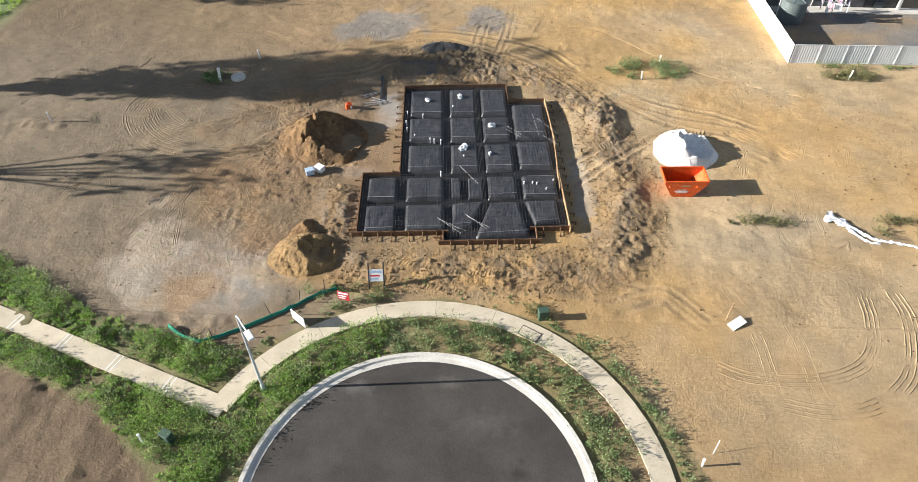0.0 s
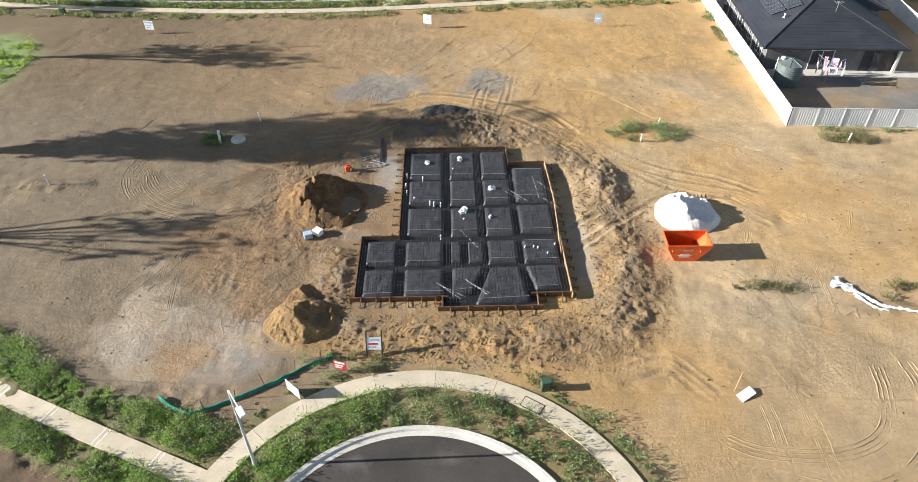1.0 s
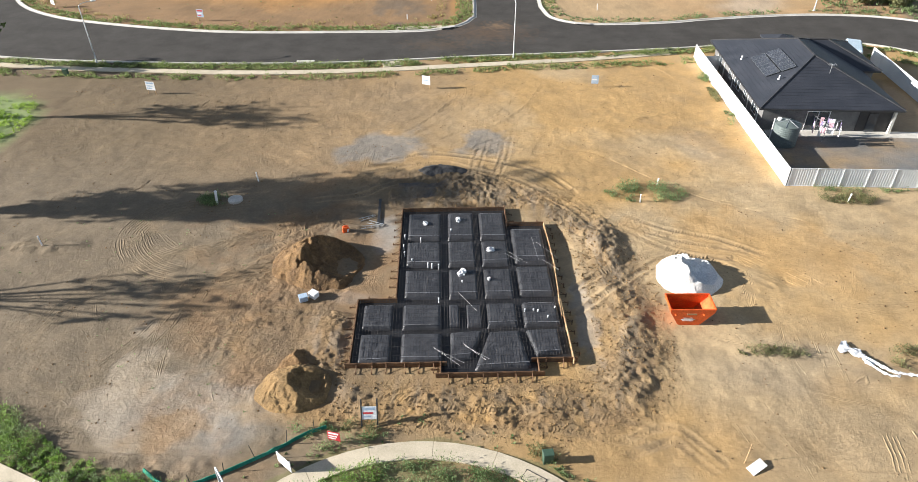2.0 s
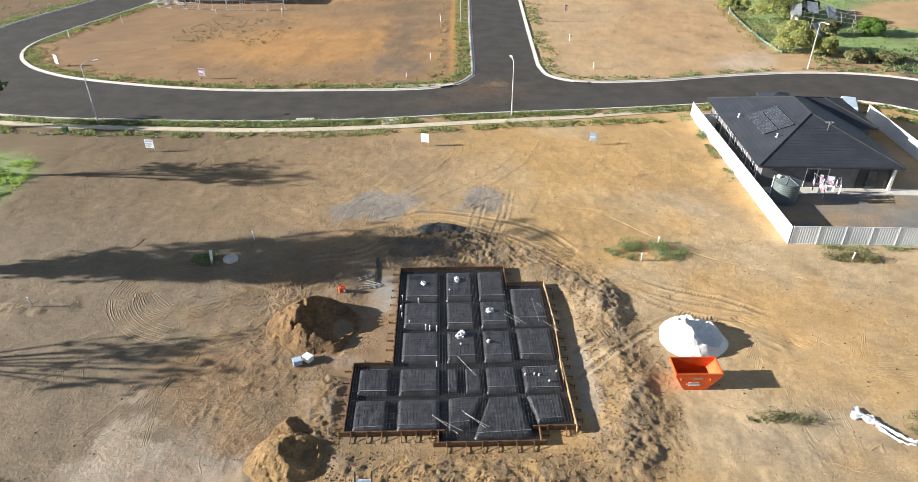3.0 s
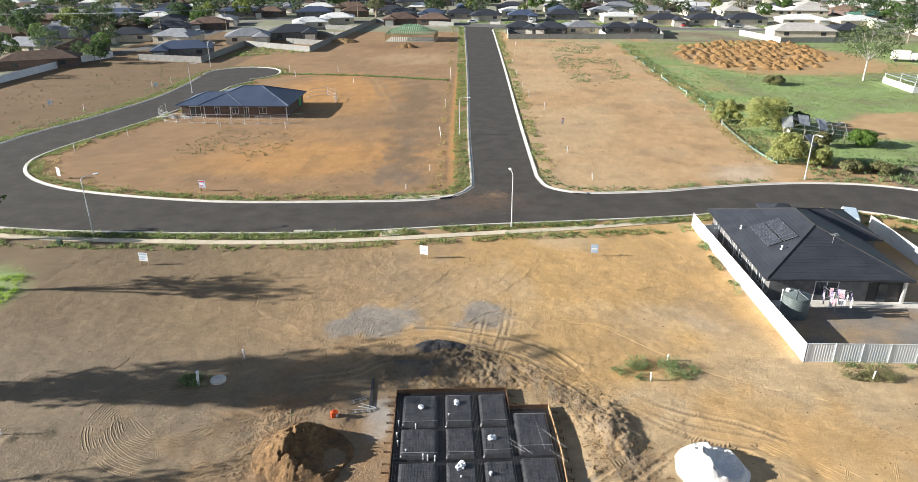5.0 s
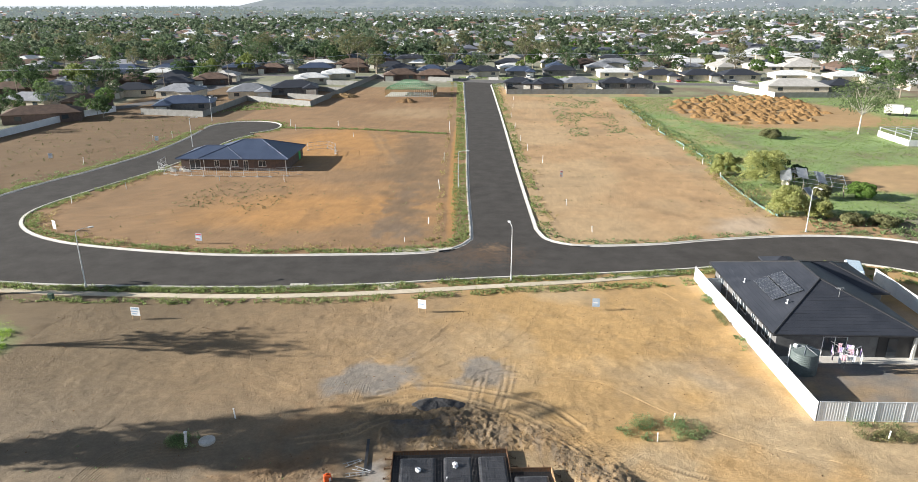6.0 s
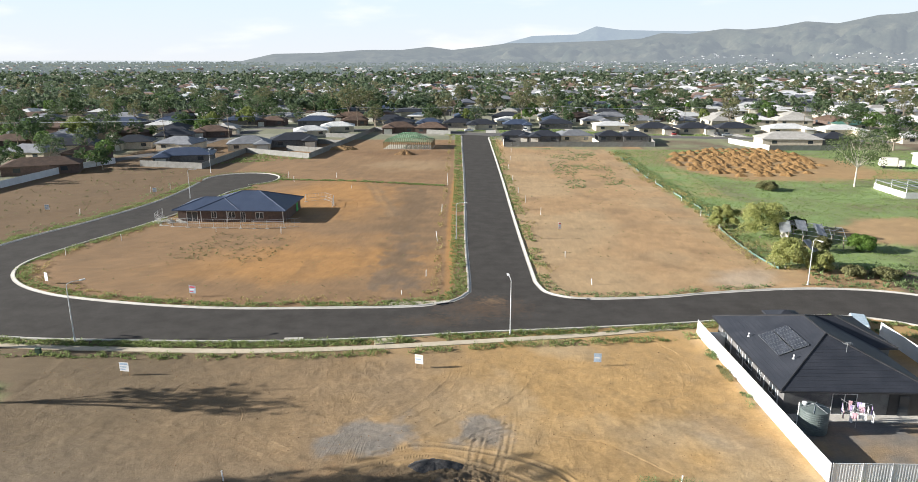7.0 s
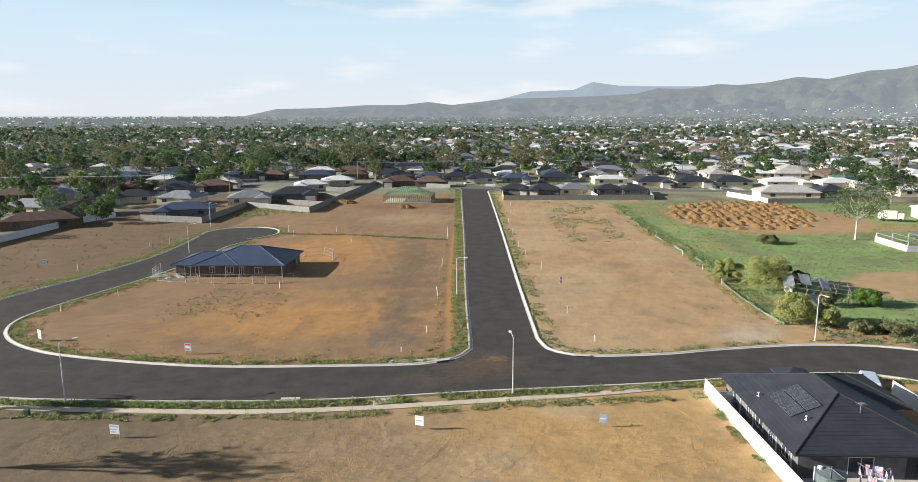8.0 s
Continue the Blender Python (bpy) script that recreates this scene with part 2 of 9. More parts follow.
def stain(m, x, y, rx, ry, colour, amount, grain=1.2):
    """A ragged stain of another colour laid over a material at one place."""
    n, l = m.node_tree.nodes, m.node_tree.links
    bsdf = n["Principled BSDF"]
    old = bsdf.inputs["Base Color"].links[0].from_socket
    pos = n.new("ShaderNodeNewGeometry").outputs["Position"]
    mp = n.new("ShaderNodeMapping")
    mp.inputs["Location"].default_value = (-x / rx, -y / ry, 0)
    mp.inputs["Scale"].default_value = (1 / rx, 1 / ry, 0)
    l.new(pos, mp.inputs["Vector"])
    ln = n.new("ShaderNodeVectorMath")
    ln.operation = "LENGTH"
    l.new(mp.outputs[0], ln.inputs[0])
    ns = noise_node(n, l, pos, grain, 6.0, 0.7)
    ad = n.new("ShaderNodeMath")
    ad.operation = "MULTIPLY_ADD"
    ad.inputs[1].default_value = 2.6
    l.new(ns.outputs[0], ad.inputs[0])
    l.new(ln.outputs["Value"], ad.inputs[2])
    r = n.new("ShaderNodeMapRange")
    for key, val in (("From Min", 2.15), ("From Max", 1.15), ("To Min", 0.0), ("To Max", amount)):
        r.inputs[key].default_value = val
    l.new(ad.outputs[0], r.inputs["Value"])
    l.new(mix_node(n, l, r.outputs[0], old, colour), bsdf.inputs["Base Color"])


for sx, sy, srx, sry, sc, sa in ((0.0, 93.5, 9.0, 6.0, (0.16, 0.10, 0.06), 0.55), (-6.0, 88.5, 7.0, 3.0, (0.14, 0.095, 0.06), 0.45), (1.6, 96.0, 2.5, 2.5, (0.26, 0.17, 0.10), 0.6), (0.5, 18.4, 2.2, 1.2, (0.15, 0.14, 0.13), 0.35),
                                 (-6.5, 20.2, 1.6, 0.7, (0.18, 0.17, 0.16), 0.5), (-1.4, 20.7, 1.8, 0.6, (0.17, 0.15, 0.13), 0.5), (2.4, 15.8, 1.0, 0.8, (0.018, 0.017, 0.017), 0.6), (-7.5, 16.0, 1.6, 1.2, (0.10, 0.095, 0.09), 0.5), (-74.0, 150.0, 5.0, 12.0, (0.03, 0.029, 0.028), 0.4)):
    stain(ASPHALT, sx, sy, srx, sry, sc, sa)


# ---- helpers for meshes ----
def mesh_of(name, verts, faces, mats=(), smooth=False):
    me = bpy.data.meshes.new(name)
    me.from_pydata([tuple(v) for v in verts], [], [tuple(f) for f in faces])
    for m in mats:
        me.materials.append(m)
    if smooth:
        me.shade_smooth()
    me.update()
    return me


def fast_mesh(name, verts, faces, mats=()):
    """A mesh from numpy arrays: verts (n, 3), faces (m, k) of one size."""
    me = bpy.data.meshes.new(name)
    k = faces.shape[1]
    me.vertices.add(len(verts))
    me.vertices.foreach_set("co", np.ascontiguousarray(verts, dtype=np.float32).ravel())
    me.loops.add(faces.size)
    me.loops.foreach_set("vertex_index", np.ascontiguousarray(faces, dtype=np.int32).ravel())
    me.polygons.add(len(faces))
    me.polygons.foreach_set("loop_start", np.arange(0, faces.size, k, dtype=np.int32))
    me.polygons.foreach_set("loop_total", np.full(len(faces), k, dtype=np.int32))
    for m in mats:
        me.materials.append(m)
    me.update(calc_edges=True)
    return me


def done(bm, name, mat, smooth=False):
    me = bpy.data.meshes.new(name)
    bm.to_mesh(me)
    bm.free()
    if mat:
        me.materials.append(mat)
    if smooth:
        me.shade_smooth()
    return me


def part(name, data, mat, parent, label="", at=None):
    """One mesh object under a thing or a part; data is a bmesh or a mesh."""
    me = done(data, name, mat) if isinstance(data, bmesh.types.BMesh) else data
    ob = new(name, me)
    ob.parent = parent
    if at is not None:
        ob.matrix_basis = at
    if label:
        tagged(ob, label)
    return ob


def thing(name, label, category, m=None, group="", kind="", data=None):
    ob = new(name, data)
    if m is not None:
        ob.matrix_world = m
    return tagged(ob, label, category, group, kind)


def box(x0, x1, y0, y1, z0, z1, bm=None, bev=0.0):
    bm = bm or bmesh.new()
    r = bmesh.ops.create_cube(bm, size=1.0, matrix=Matrix.LocRotScale(((x0 + x1) / 2, (y0 + y1) / 2, (z0 + z1) / 2), None, (x1 - x0, y1 - y0, z1 - z0)))
    if bev:
        es = list({e for v in r["verts"] for e in v.link_edges})
        bmesh.ops.bevel(bm, geom=es, offset=bev, segments=1, affect="EDGES")
    return bm


def rod(a, b, r, bm=None, n=6, r2=None):
    bm = bm or bmesh.new()
    a, b = Vector(a), Vector(b)
    d = b - a
    m = Matrix.Translation((a + b) / 2) @ d.to_track_quat("Z", "Y").to_matrix().to_4x4()
    bmesh.ops.create_cone(bm, cap_ends=True, segments=n, radius1=r, radius2=r if r2 is None else r2, depth=d.length, matrix=m)
    return bm


def spline(pts, step=1.0):
    """A smooth line through the points, with a point about every step."""
    p = [Vector((*q, 0)) if len(q) == 2 else Vector(q) for q in pts]
    p = [2 * p[0] - p[1]] + p + [2 * p[-1] - p[-2]]
    out = []
    for i in range(1, len(p) - 2):
        n = max(1, int((p[i + 1] - p[i]).length / step))
        for k in range(n):
            t = k / n
            out.append(0.5 * (2 * p[i] + (p[i + 1] - p[i - 1]) * t + (2 * p[i - 1] - 5 * p[i] + 4 * p[i + 1] - p[i + 2]) * t * t
                              + (3 * p[i] - p[i - 1] - 3 * p[i + 1] + p[i + 2]) * t ** 3))
    out.append(p[-2])
    return [(v.x, v.y) for v in out]


def arc(cx, cy, r, a0, a1, n=40):
    return [(cx + r * math.cos(radians(a0 + (a1 - a0) * k / n)), cy + r * math.sin(radians(a0 + (a1 - a0) * k / n))) for k in range(n + 1)]


def beside(line, off):
    """The line shifted by off to its left."""
    p = np.array(line, float)
    d = np.gradient(p, axis=0)
    d /= np.linalg.norm(d, axis=1)[:, None] + 1e-9
    return [tuple(q) for q in p + off * np.c_[-d[:, 1], d[:, 0]]]


def sweep(name, line, profile, mats, z=0.0):
    """A profile of (offset to the left, height) swept along the line."""
    rows = [beside(line, o) for o, _ in profile]
    v = [(x, y, z + h) for row, (_, h) in zip(rows, profile) for x, y in row]
    n, k = len(line), len(profile)
    f = [(j * n + i, j * n + i + 1, (j + 1) * n + i + 1, (j + 1) * n + i) for j in range(k - 1) for i in range(n - 1)]
    f += [tuple(j * n for j in range(k)), tuple(j * n + n - 1 for j in reversed(range(k)))]
    me = mesh_of(name, v, f, mats)
    return me


def flat(name, outline, z, mat, depth=0.08):
    """A flat slab with the given outline and its top at z."""
    bm = bmesh.new()
    f = bm.faces.new([bm.verts.new((x, y, z)) for x, y in outline])
    f.normal_update()
    if f.normal.z < 0:
        f.normal_flip()
    r = bmesh.ops.extrude_face_region(bm, geom=[f])
    for v in r["geom"]:
        if isinstance(v, bmesh.types.BMVert):
            v.co.z -= depth
    bmesh.ops.triangulate(bm, faces=bm.faces)
    bmesh.ops.recalc_face_normals(bm, faces=bm.faces)
    return done(bm, name, mat)


# ---- value noise on arrays ----
def lattice(ix, iy, seed):
    h = (ix.astype(np.int64) * 374761393 + iy.astype(np.int64) * 668265263 + seed * 1442695) & 0xFFFFFFFF
    h = ((h ^ (h >> 13)) * 1274126177) & 0xFFFFFFFF
    return ((h ^ (h >> 16)) & 0xFFFFFF) / float(0xFFFFFF)


def vnoise(x, y, scale, seed=0):
    x, y = x / scale, y / scale
    ix, iy = np.floor(x), np.floor(y)
    fx, fy = x - ix, y - iy
    fx, fy = fx * fx * (3 - 2 * fx), fy * fy * (3 - 2 * fy)
    a, b = lattice(ix, iy, seed), lattice(ix + 1, iy, seed)
    c, d = lattice(ix, iy + 1, seed), lattice(ix + 1, iy + 1, seed)
    return (a * (1 - fx) + b * fx) * (1 - fy) + (c * (1 - fx) + d * fx) * fy - 0.5


def fbm(x, y, scale, seed=0, octaves=4):
    return sum(vnoise(x, y, scale / 2 ** k, seed + 17 * k) / 1.8 ** k for k in range(octaves))


def inside(x, y, poly):
    """Which of the points lie inside the outline."""
    r = np.zeros(x.shape, bool)
    p = list(poly)
    for (x0, y0), (x1, y1) in zip(p, p[1:] + p[:1]):
        if y0 != y1:
            r ^= ((y0 > y) != (y1 > y)) & (x < (x1 - x0) * (y - y0) / (y1 - y0) + x0)
    return r

# ---- lines of the plan ----
SLAB_O, SLAB_TURN = (-8.01, 31.95), 3.8  # front corner of the house slab, and how it is turned
SLAB_M = pose(*SLAB_O, 0.0, 0, 0, SLAB_TURN)
BULB = (-2.45, 13.85)                    # centre of the turning circle
NEAR_KERB = spline([(-87.0, 112.0), (-85.5, 101.0), (-79.0, 91.0), (-68.0, 84.2), (-55.8, 81.7), (-41.8, 81.2), (-28.3, 81.3), (-15.1, 82.4),
                    (-1.0, 84.8), (12.3, 86.6), (24.6, 88.5), (37.0, 91.0), (45.0, 91.7), (51.0, 90.4), (57.0, 86.0), (65.0, 77.0), (78.0, 60.0)], 1.5)
FAR_RIGHT = spline([(88.0, 70.0), (76.0, 87.0), (68.0, 95.3), (61.0, 99.8), (55.0, 101.9), (47.4, 102.4), (40.0, 101.6), (31.2, 99.8), (25.0, 98.2), (16.2, 97.2), (12.3, 97.6), (9.2, 99.8), (8.0, 104.3)], 1.0)
EAST_SIDE = spline([(8.0, 104.3), (7.5, 119.5), (6.8, 145.2), (5.5, 204.5), (3.4, 284.0), (2.9, 301.0), (4.2, 306.5), (9.0, 308.5)], 2.0)
WEST_SIDE = spline([(-15.5, 316.5), (-10.2, 314.0), (-8.7, 306.0), (-8.0, 284.0), (-4.8, 194.4), (-2.9, 131.0), (-1.75, 103.0), (-2.0, 99.1), (-3.8, 95.9), (-7.5, 93.9), (-12.5, 93.1)], 1.5)
BLOCK_SIDE = spline([(-12.5, 93.1), (-32.2, 92.1), (-44.2, 93.1), (-55.9, 95.5), (-62.2, 97.7), (-68.0, 101.3), (-72.2, 106.0), (-74.4, 111.5), (-74.2, 117.0),
                     (-72.9, 122.5), (-70.6, 130.5), (-67.6, 141.0), (-65.2, 153.0), (-64.2, 166.0), (-63.4, 176.0), (-60.6, 182.5)], 1.5)
TURN_TWO = arc(-67.0, 194.5, 10.2, -62, 196, 30)
WEST_OUTER = spline([(-76.6, 189.0), (-75.8, 175.0), (-76.4, 160.0), (-80.2, 142.1), (-83.2, 133.3), (-85.7, 123.6), (-87.0, 112.0)], 1.5)

# ---- the ground: one sheet to the horizon ----
def ticks(*runs):
    out = [runs[0]]
    for end, step in runs[1:]:
        n = max(1, round((end - out[-1]) / step))
        out += list(np.linspace(out[-1], end, n + 1)[1:])
    return np.array(out)


gx = ticks(-4800.0, (-1500, 300), (-300, 60), (-100, 6), (-46, 1.3), (-18, 0.2), (22, 0.11), (45, 0.3), (110, 1.3), (300, 6), (1500, 60), (4800, 300))
gy = ticks(-4800.0, (-300, 300), (0, 30), (13, 1.5), (19, 0.28), (66, 0.11), (80, 0.18), (120, 0.8), (210, 1.5), (320, 4), (1500, 60), (4800, 300))
X, Y = np.meshgrid(gx, gy)


def rise(r):
    """The plain climbs a little far beyond the town."""
    f = np.clip((r - 1300) / 3000, 0, 1)
    return 23.0 * f * f * (3 - 2 * f)


Z = rise(np.hypot(X, Y)) * (Y > 0)


def blot(cx, cy, rx, ry, turn=0.0, soft=0.35, rag=0.5, grain=3.0, seed=0):
    """1 inside a ragged patch, 0 outside."""
    c, s = math.cos(radians(turn)), math.sin(radians(turn))
    u, v = ((X - cx) * c + (Y - cy) * s) / rx, (-(X - cx) * s + (Y - cy) * c) / ry
    d = np.sqrt(u * u + v * v) + rag * fbm(X, Y, grain, seed + 5)
    return np.clip((1 - d) / soft + 0.5, 0, 1)


def near_line(line, reach):
    """Distance to a line (signed, left positive) and the way along it, within reach; far off elsewhere."""
    p = np.array(spline(line, 0.25))
    d = np.gradient(p, axis=0)
    d /= np.linalg.norm(d, axis=1)[:, None]
    s = np.r_[0, np.cumsum(np.linalg.norm(np.diff(p, axis=0), axis=1))]
    off, way = np.full(X.shape, 99.0), np.zeros(X.shape)
    i0, i1 = np.searchsorted(gx, (p[:, 0].min() - reach, p[:, 0].max() + reach))
    j0, j1 = np.searchsorted(gy, (p[:, 1].min() - reach, p[:, 1].max() + reach))
    sub = np.stack([X[j0:j1, i0:i1].ravel(), Y[j0:j1, i0:i1].ravel()], 1)
    o, w = np.full(len(sub), 99.0), np.zeros(len(sub))
    for k in range(0, len(sub), 20000):
        q = sub[k:k + 20000]
        e = ((q[:, None] - p[None]) ** 2).sum(-1)
        m = e.argmin(1)
        r = q - p[m]
        o[k:k + 20000] = d[m, 0] * r[:, 1] - d[m, 1] * r[:, 0]
        w[k:k + 20000] = s[m] + (d[m] * r).sum(1)
        o[k:k + 20000][np.sqrt(e.min(1)) > reach] = 99.0
    off[j0:j1, i0:i1], way[j0:j1, i0:i1] = o.reshape(j1 - j0, -1), w.reshape(j1 - j0, -1)
    return off, way


# soils, as their own dry colours
PALE_SOIL, ORANGE_SOIL, BROWN_SOIL = np.array((0.445, 0.315, 0.172)), np.array((0.445, 0.268, 0.102)), np.array((0.195, 0.145, 0.091))
RED_SOIL, RUST_SOIL, GREY_SOIL = np.array((0.29, 0.188, 0.102)), np.array((0.42, 0.215, 0.072)), np.array((0.26, 0.235, 0.20))
CHALK, FIELD, TOWN_GREEN, SUBGRASS = np.array((0.50, 0.43, 0.34)), np.array((0.23, 0.30, 0.11)), np.array((0.23, 0.235, 0.145)), np.array((0.175, 0.155, 0.068))
C = np.empty(X.shape + (3,))
C[:] = BROWN_SOIL


def dye(mask, colour):
    global C
    C = C * (1 - mask[..., None]) + colour * mask[..., None]


wob = fbm(X, Y, 14.0, 3)
dye(np.clip((X + 8 + 14 * wob + np.clip((Y - 50) * 1.1, 0, 10)) / 16, 0, 1) * (Y < 92), PALE_SOIL)
dye(np.clip(0.3 + 1.6 * fbm(X, Y, 9.0, 11) + np.clip((Y - 48) / 16, 0, 0.6), 0, 0.9) * np.clip((X + 12 + np.clip((Y - 50) * 1.2, 0, 14)) / 16, 0, 1) * (Y < 90), ORANGE_SOIL)
dye(np.where(X > 0, 0.16, 0.36) * np.clip(0.2 + 2.5 * fbm(X, Y, 5.0, 23), 0, 1) * (Y < 92), BROWN_SOIL)
dye(0.2 * np.clip(3.0 * fbm(X, Y, 1.2, 24, 3) - 0.5, 0, 1) * (Y < 92), BROWN_SOIL * 0.9)
dye(0.9 * np.clip((24 - Y) / 4, 0, 1) * (X < -12), BROWN_SOIL * np.array((0.76, 0.68, 0.62)))
dye(0.62 * np.clip((Y - 52) / 10, 0, 1) * np.clip((-12 - X) / 14, 0, 1) * (Y < 90), BROWN_SOIL * np.array((0.80, 0.72, 0.57)))
dye(0.6 * np.clip((Y - 50) / 8, 0, 1) * np.clip((X + 34) / 14, 0, 1) * np.clip((4 - X) / 12, 0, 1) * (Y < 90), np.array((0.315, 0.205, 0.105)))
# the two blocks across the street
blocks = (Y > 90) & (Y < 300) & (X > -130) & (X < 60)
dye(blocks * 1.0, RED_SOIL)
dye(0.8 * (blocks & (X < -4)), RED_SOIL * np.array((0.96, 0.86, 0.74)))
# western lot dyed darker to stand for the shadows lying over it
dye(0.85 * (blocks & (X < -74)), RED_SOIL * np.array((0.54, 0.53, 0.49)))
dye(0.75 * (blocks & (X > 5)), PALE_SOIL * np.array((1.06, 0.92, 0.80)))
dye(0.5 * (blocks & (X > 5)) * np.clip(2.5 * fbm(X, Y, 6, 19, 4), 0, 1), RED_SOIL * 0.8)
dye(0.85 * blot(-29, 116, 17, 13, 10, 0.8, 0.7, 9, 4), RUST_SOIL)
dye(0.9 * blot(-35, 168, 18, 20, 0, 0.7, 0.6, 12, 5), RUST_SOIL)
dye(0.4 * blot(-24, 222, 14, 10, 0, 0.8, 0.6, 9, 6), PALE_SOIL)
dye(0.65 * blot(-28, 254, 20, 10, 0, 0.5, 0.6, 6, 106), RED_SOIL * np.array((0.72, 0.6, 0.5)))
dye(0.55 * ((X > 5) & (X < 50) & (Y > 95) & (Y < 290)) * np.clip(0.5 + 2 * fbm(X, Y, 16, 9), 0, 1), PALE_SOIL)
dye(0.5 * blot(-13.5, 112, 2.6, 16, 4, 0.9, 1.6, 2.0, 7), GREY_SOIL * 0.42)
dye(0.6 * blot(-15, 150, 4.5, 34, 4, 0.8, 1.1, 3, 8), RED_SOIL * 0.55)
dye(0.28 * (blocks & (X < -8)) * np.clip(3.5 * fbm(X, Y * 0.7, 4, 17, 4) - 0.5, 0, 1), RED_SOIL * 0.55)
dye(0.4 * blot(40, 108, 6, 4, 30, 0.7, 0.5, 4, 9), CHALK)
dye(0.85 * blot(-6.1, 150, 1.0, 52, 1.6, 0.5, 0.2, 4, 12), RUST_SOIL)
# paddock, its bare corner and the far plain
paddock = (X > 46.5 + 1.2 * fbm(X, Y, 6, 5)) & (Y > 112) & (Y < 262) & (X < 220)
dye(paddock * np.clip(0.82 + 0.9 * fbm(X, Y, 7, 15), 0, 1), FIELD)
dye(0.9 * blot(86, 137, 19, 12, 8, 0.25, 0.3, 6, 13), PALE_SOIL * np.array((0.95, 0.82, 0.75)))
dye(0.95 * blot(89, 224, 30, 30, -8, 0.25, 0.35, 8, 14), RUST_SOIL * np.array((0.92, 1.1, 1.5)))
dye(0.6 * blot(66, 240, 14, 24, 0, 0.6, 0.6, 8, 16), RED_SOIL)
dye(0.8 * blot(114, 206, 24, 9, 0, 0.35, 0.5, 6, 116), RUST_SOIL * np.array((0.95, 1.15, 1.55)))
dye(0.8 * ((Y > 296) | (X < -128) | (X > 220) | ((X > 66) & (Y < 112) & (Y > 60))), TOWN_GREEN)
dye(0.5 * ((Y > 296) & (Y < 1300) & (X > -400)) * np.clip(0.5 + 3 * fbm(X, Y, 30, 21), 0, 1), np.array((0.36, 0.33, 0.27)))
dye(0.85 * np.clip((Y - 900) / 600, 0, 1), np.array((0.12, 0.135, 0.085)))
dye(0.8 * ((Y > 264) & (Y < 297) & (X > 8) & (X < 160)) * np.clip(0.6 + 2 * fbm(X, Y, 8, 28), 0, 1), np.array((0.25, 0.265, 0.135)))
# grassy corners and verges
dye(0.8 * blot(-52, 64, 5.0, 8, 20, 0.4, 0.4, 3, 31), FIELD)
dye(0.75 * inside(X, Y, [(-60, 40), (-60, 33), (-28.5, 21.5), (-20.5, 18.8), (-16, 15), (-12, 9), (14, 9), (11.3, 17), (8.6, 21.4), (5, 25), (-2, 26.9), (-8, 25.6), (-13, 22.5), (-16.5, 23.3), (-23, 24.8), (-27.6, 27.5)]), SUBGRASS)
dye(0.75 * blot(3.0, 23.2, 5.0, 1.1, -28, 0.5, 0.5, 2, 32) + 0.0, RED_SOIL * 1.15)
dye(0.7 * blot(7.9, 17.9, 3.4, 0.8, -62, 0.5, 0.4, 2, 33), RED_SOIL * 1.15)
# spills, damp and some painted shade on the building plot
dye(0.6 * blot(-20.8, 29.6, 2.4, 5.2, 14, 0.22, 0.8, 3.0, 41), CHALK * np.array((0.86, 0.79, 0.70)))
dye(0.45 * blot(-18.6, 28.0, 4.6, 2.6, 8, 0.3, 0.9, 2.4, 141), CHALK * np.array((0.74, 0.69, 0.63)))
dye(0.4 * blot(-16.5, 28.0, 4.0, 3.2, 0, 0.8, 0.8, 3.0, 91), CHALK * 0.62)
dye(0.4 * blot(-14.5, 28.0, 2.2, 2.4, 0, 0.5, 0.6, 2, 42), GREY_SOIL * 1.2)
dye(0.55 * blot(-17.6, 26.9, 2.2, 1.3, 20, 0.4, 0.7, 1.8, 142), ORANGE_SOIL * np.array((0.72, 0.74, 0.9)))
dye(0.8 * blot(-10.3, 61.3, 4.2, 2.9, 10, 0.5, 0.8, 2.2, 43), GREY_SOIL * 0.9)
dye(0.8 * blot(0.6, 61.9, 3.2, 2.5, 0, 0.5, 0.8, 2.2, 44), GREY_SOIL * 0.9)
dye(0.18 * blot(21, 33, 6, 2.5, 10, 0.7, 0.6, 3, 45), GREY_SOIL)
dye(0.26 * np.clip((33 - Y) / 6, 0, 1) * (X > 5), np.array((0.25, 0.165, 0.088)))
dye(0.25 * blot(22, 62, 2.5, 3.5, 30, 0.7, 0.6, 3, 46), GREY_SOIL)
dye(0.7 * blot(-14.0, 35.0, 2.4, 2.8, 0, 0.4, 0.9, 1.6, 47), ORANGE_SOIL * np.array((0.78, 0.74, 0.7)))
# behind the slab: dark soil and gravel, with the gum's shade painted in
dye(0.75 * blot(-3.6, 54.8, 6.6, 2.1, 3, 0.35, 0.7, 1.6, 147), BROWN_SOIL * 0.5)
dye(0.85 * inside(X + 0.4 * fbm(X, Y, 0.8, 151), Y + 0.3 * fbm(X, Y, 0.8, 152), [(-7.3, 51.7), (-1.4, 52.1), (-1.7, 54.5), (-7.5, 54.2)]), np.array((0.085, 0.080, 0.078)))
dye(0.5 * blot(-1.5, 28.9, 9.0, 1.3, 0, 0.4, 0.7, 1.8, 148), RUST_SOIL * 0.85)
dye(0.45 * blot(21.0, 46.5, 8.0, 4.0, -25, 0.4, 0.9, 3.0, 149), RUST_SOIL * np.array((1.1, 1.25, 1.4)))
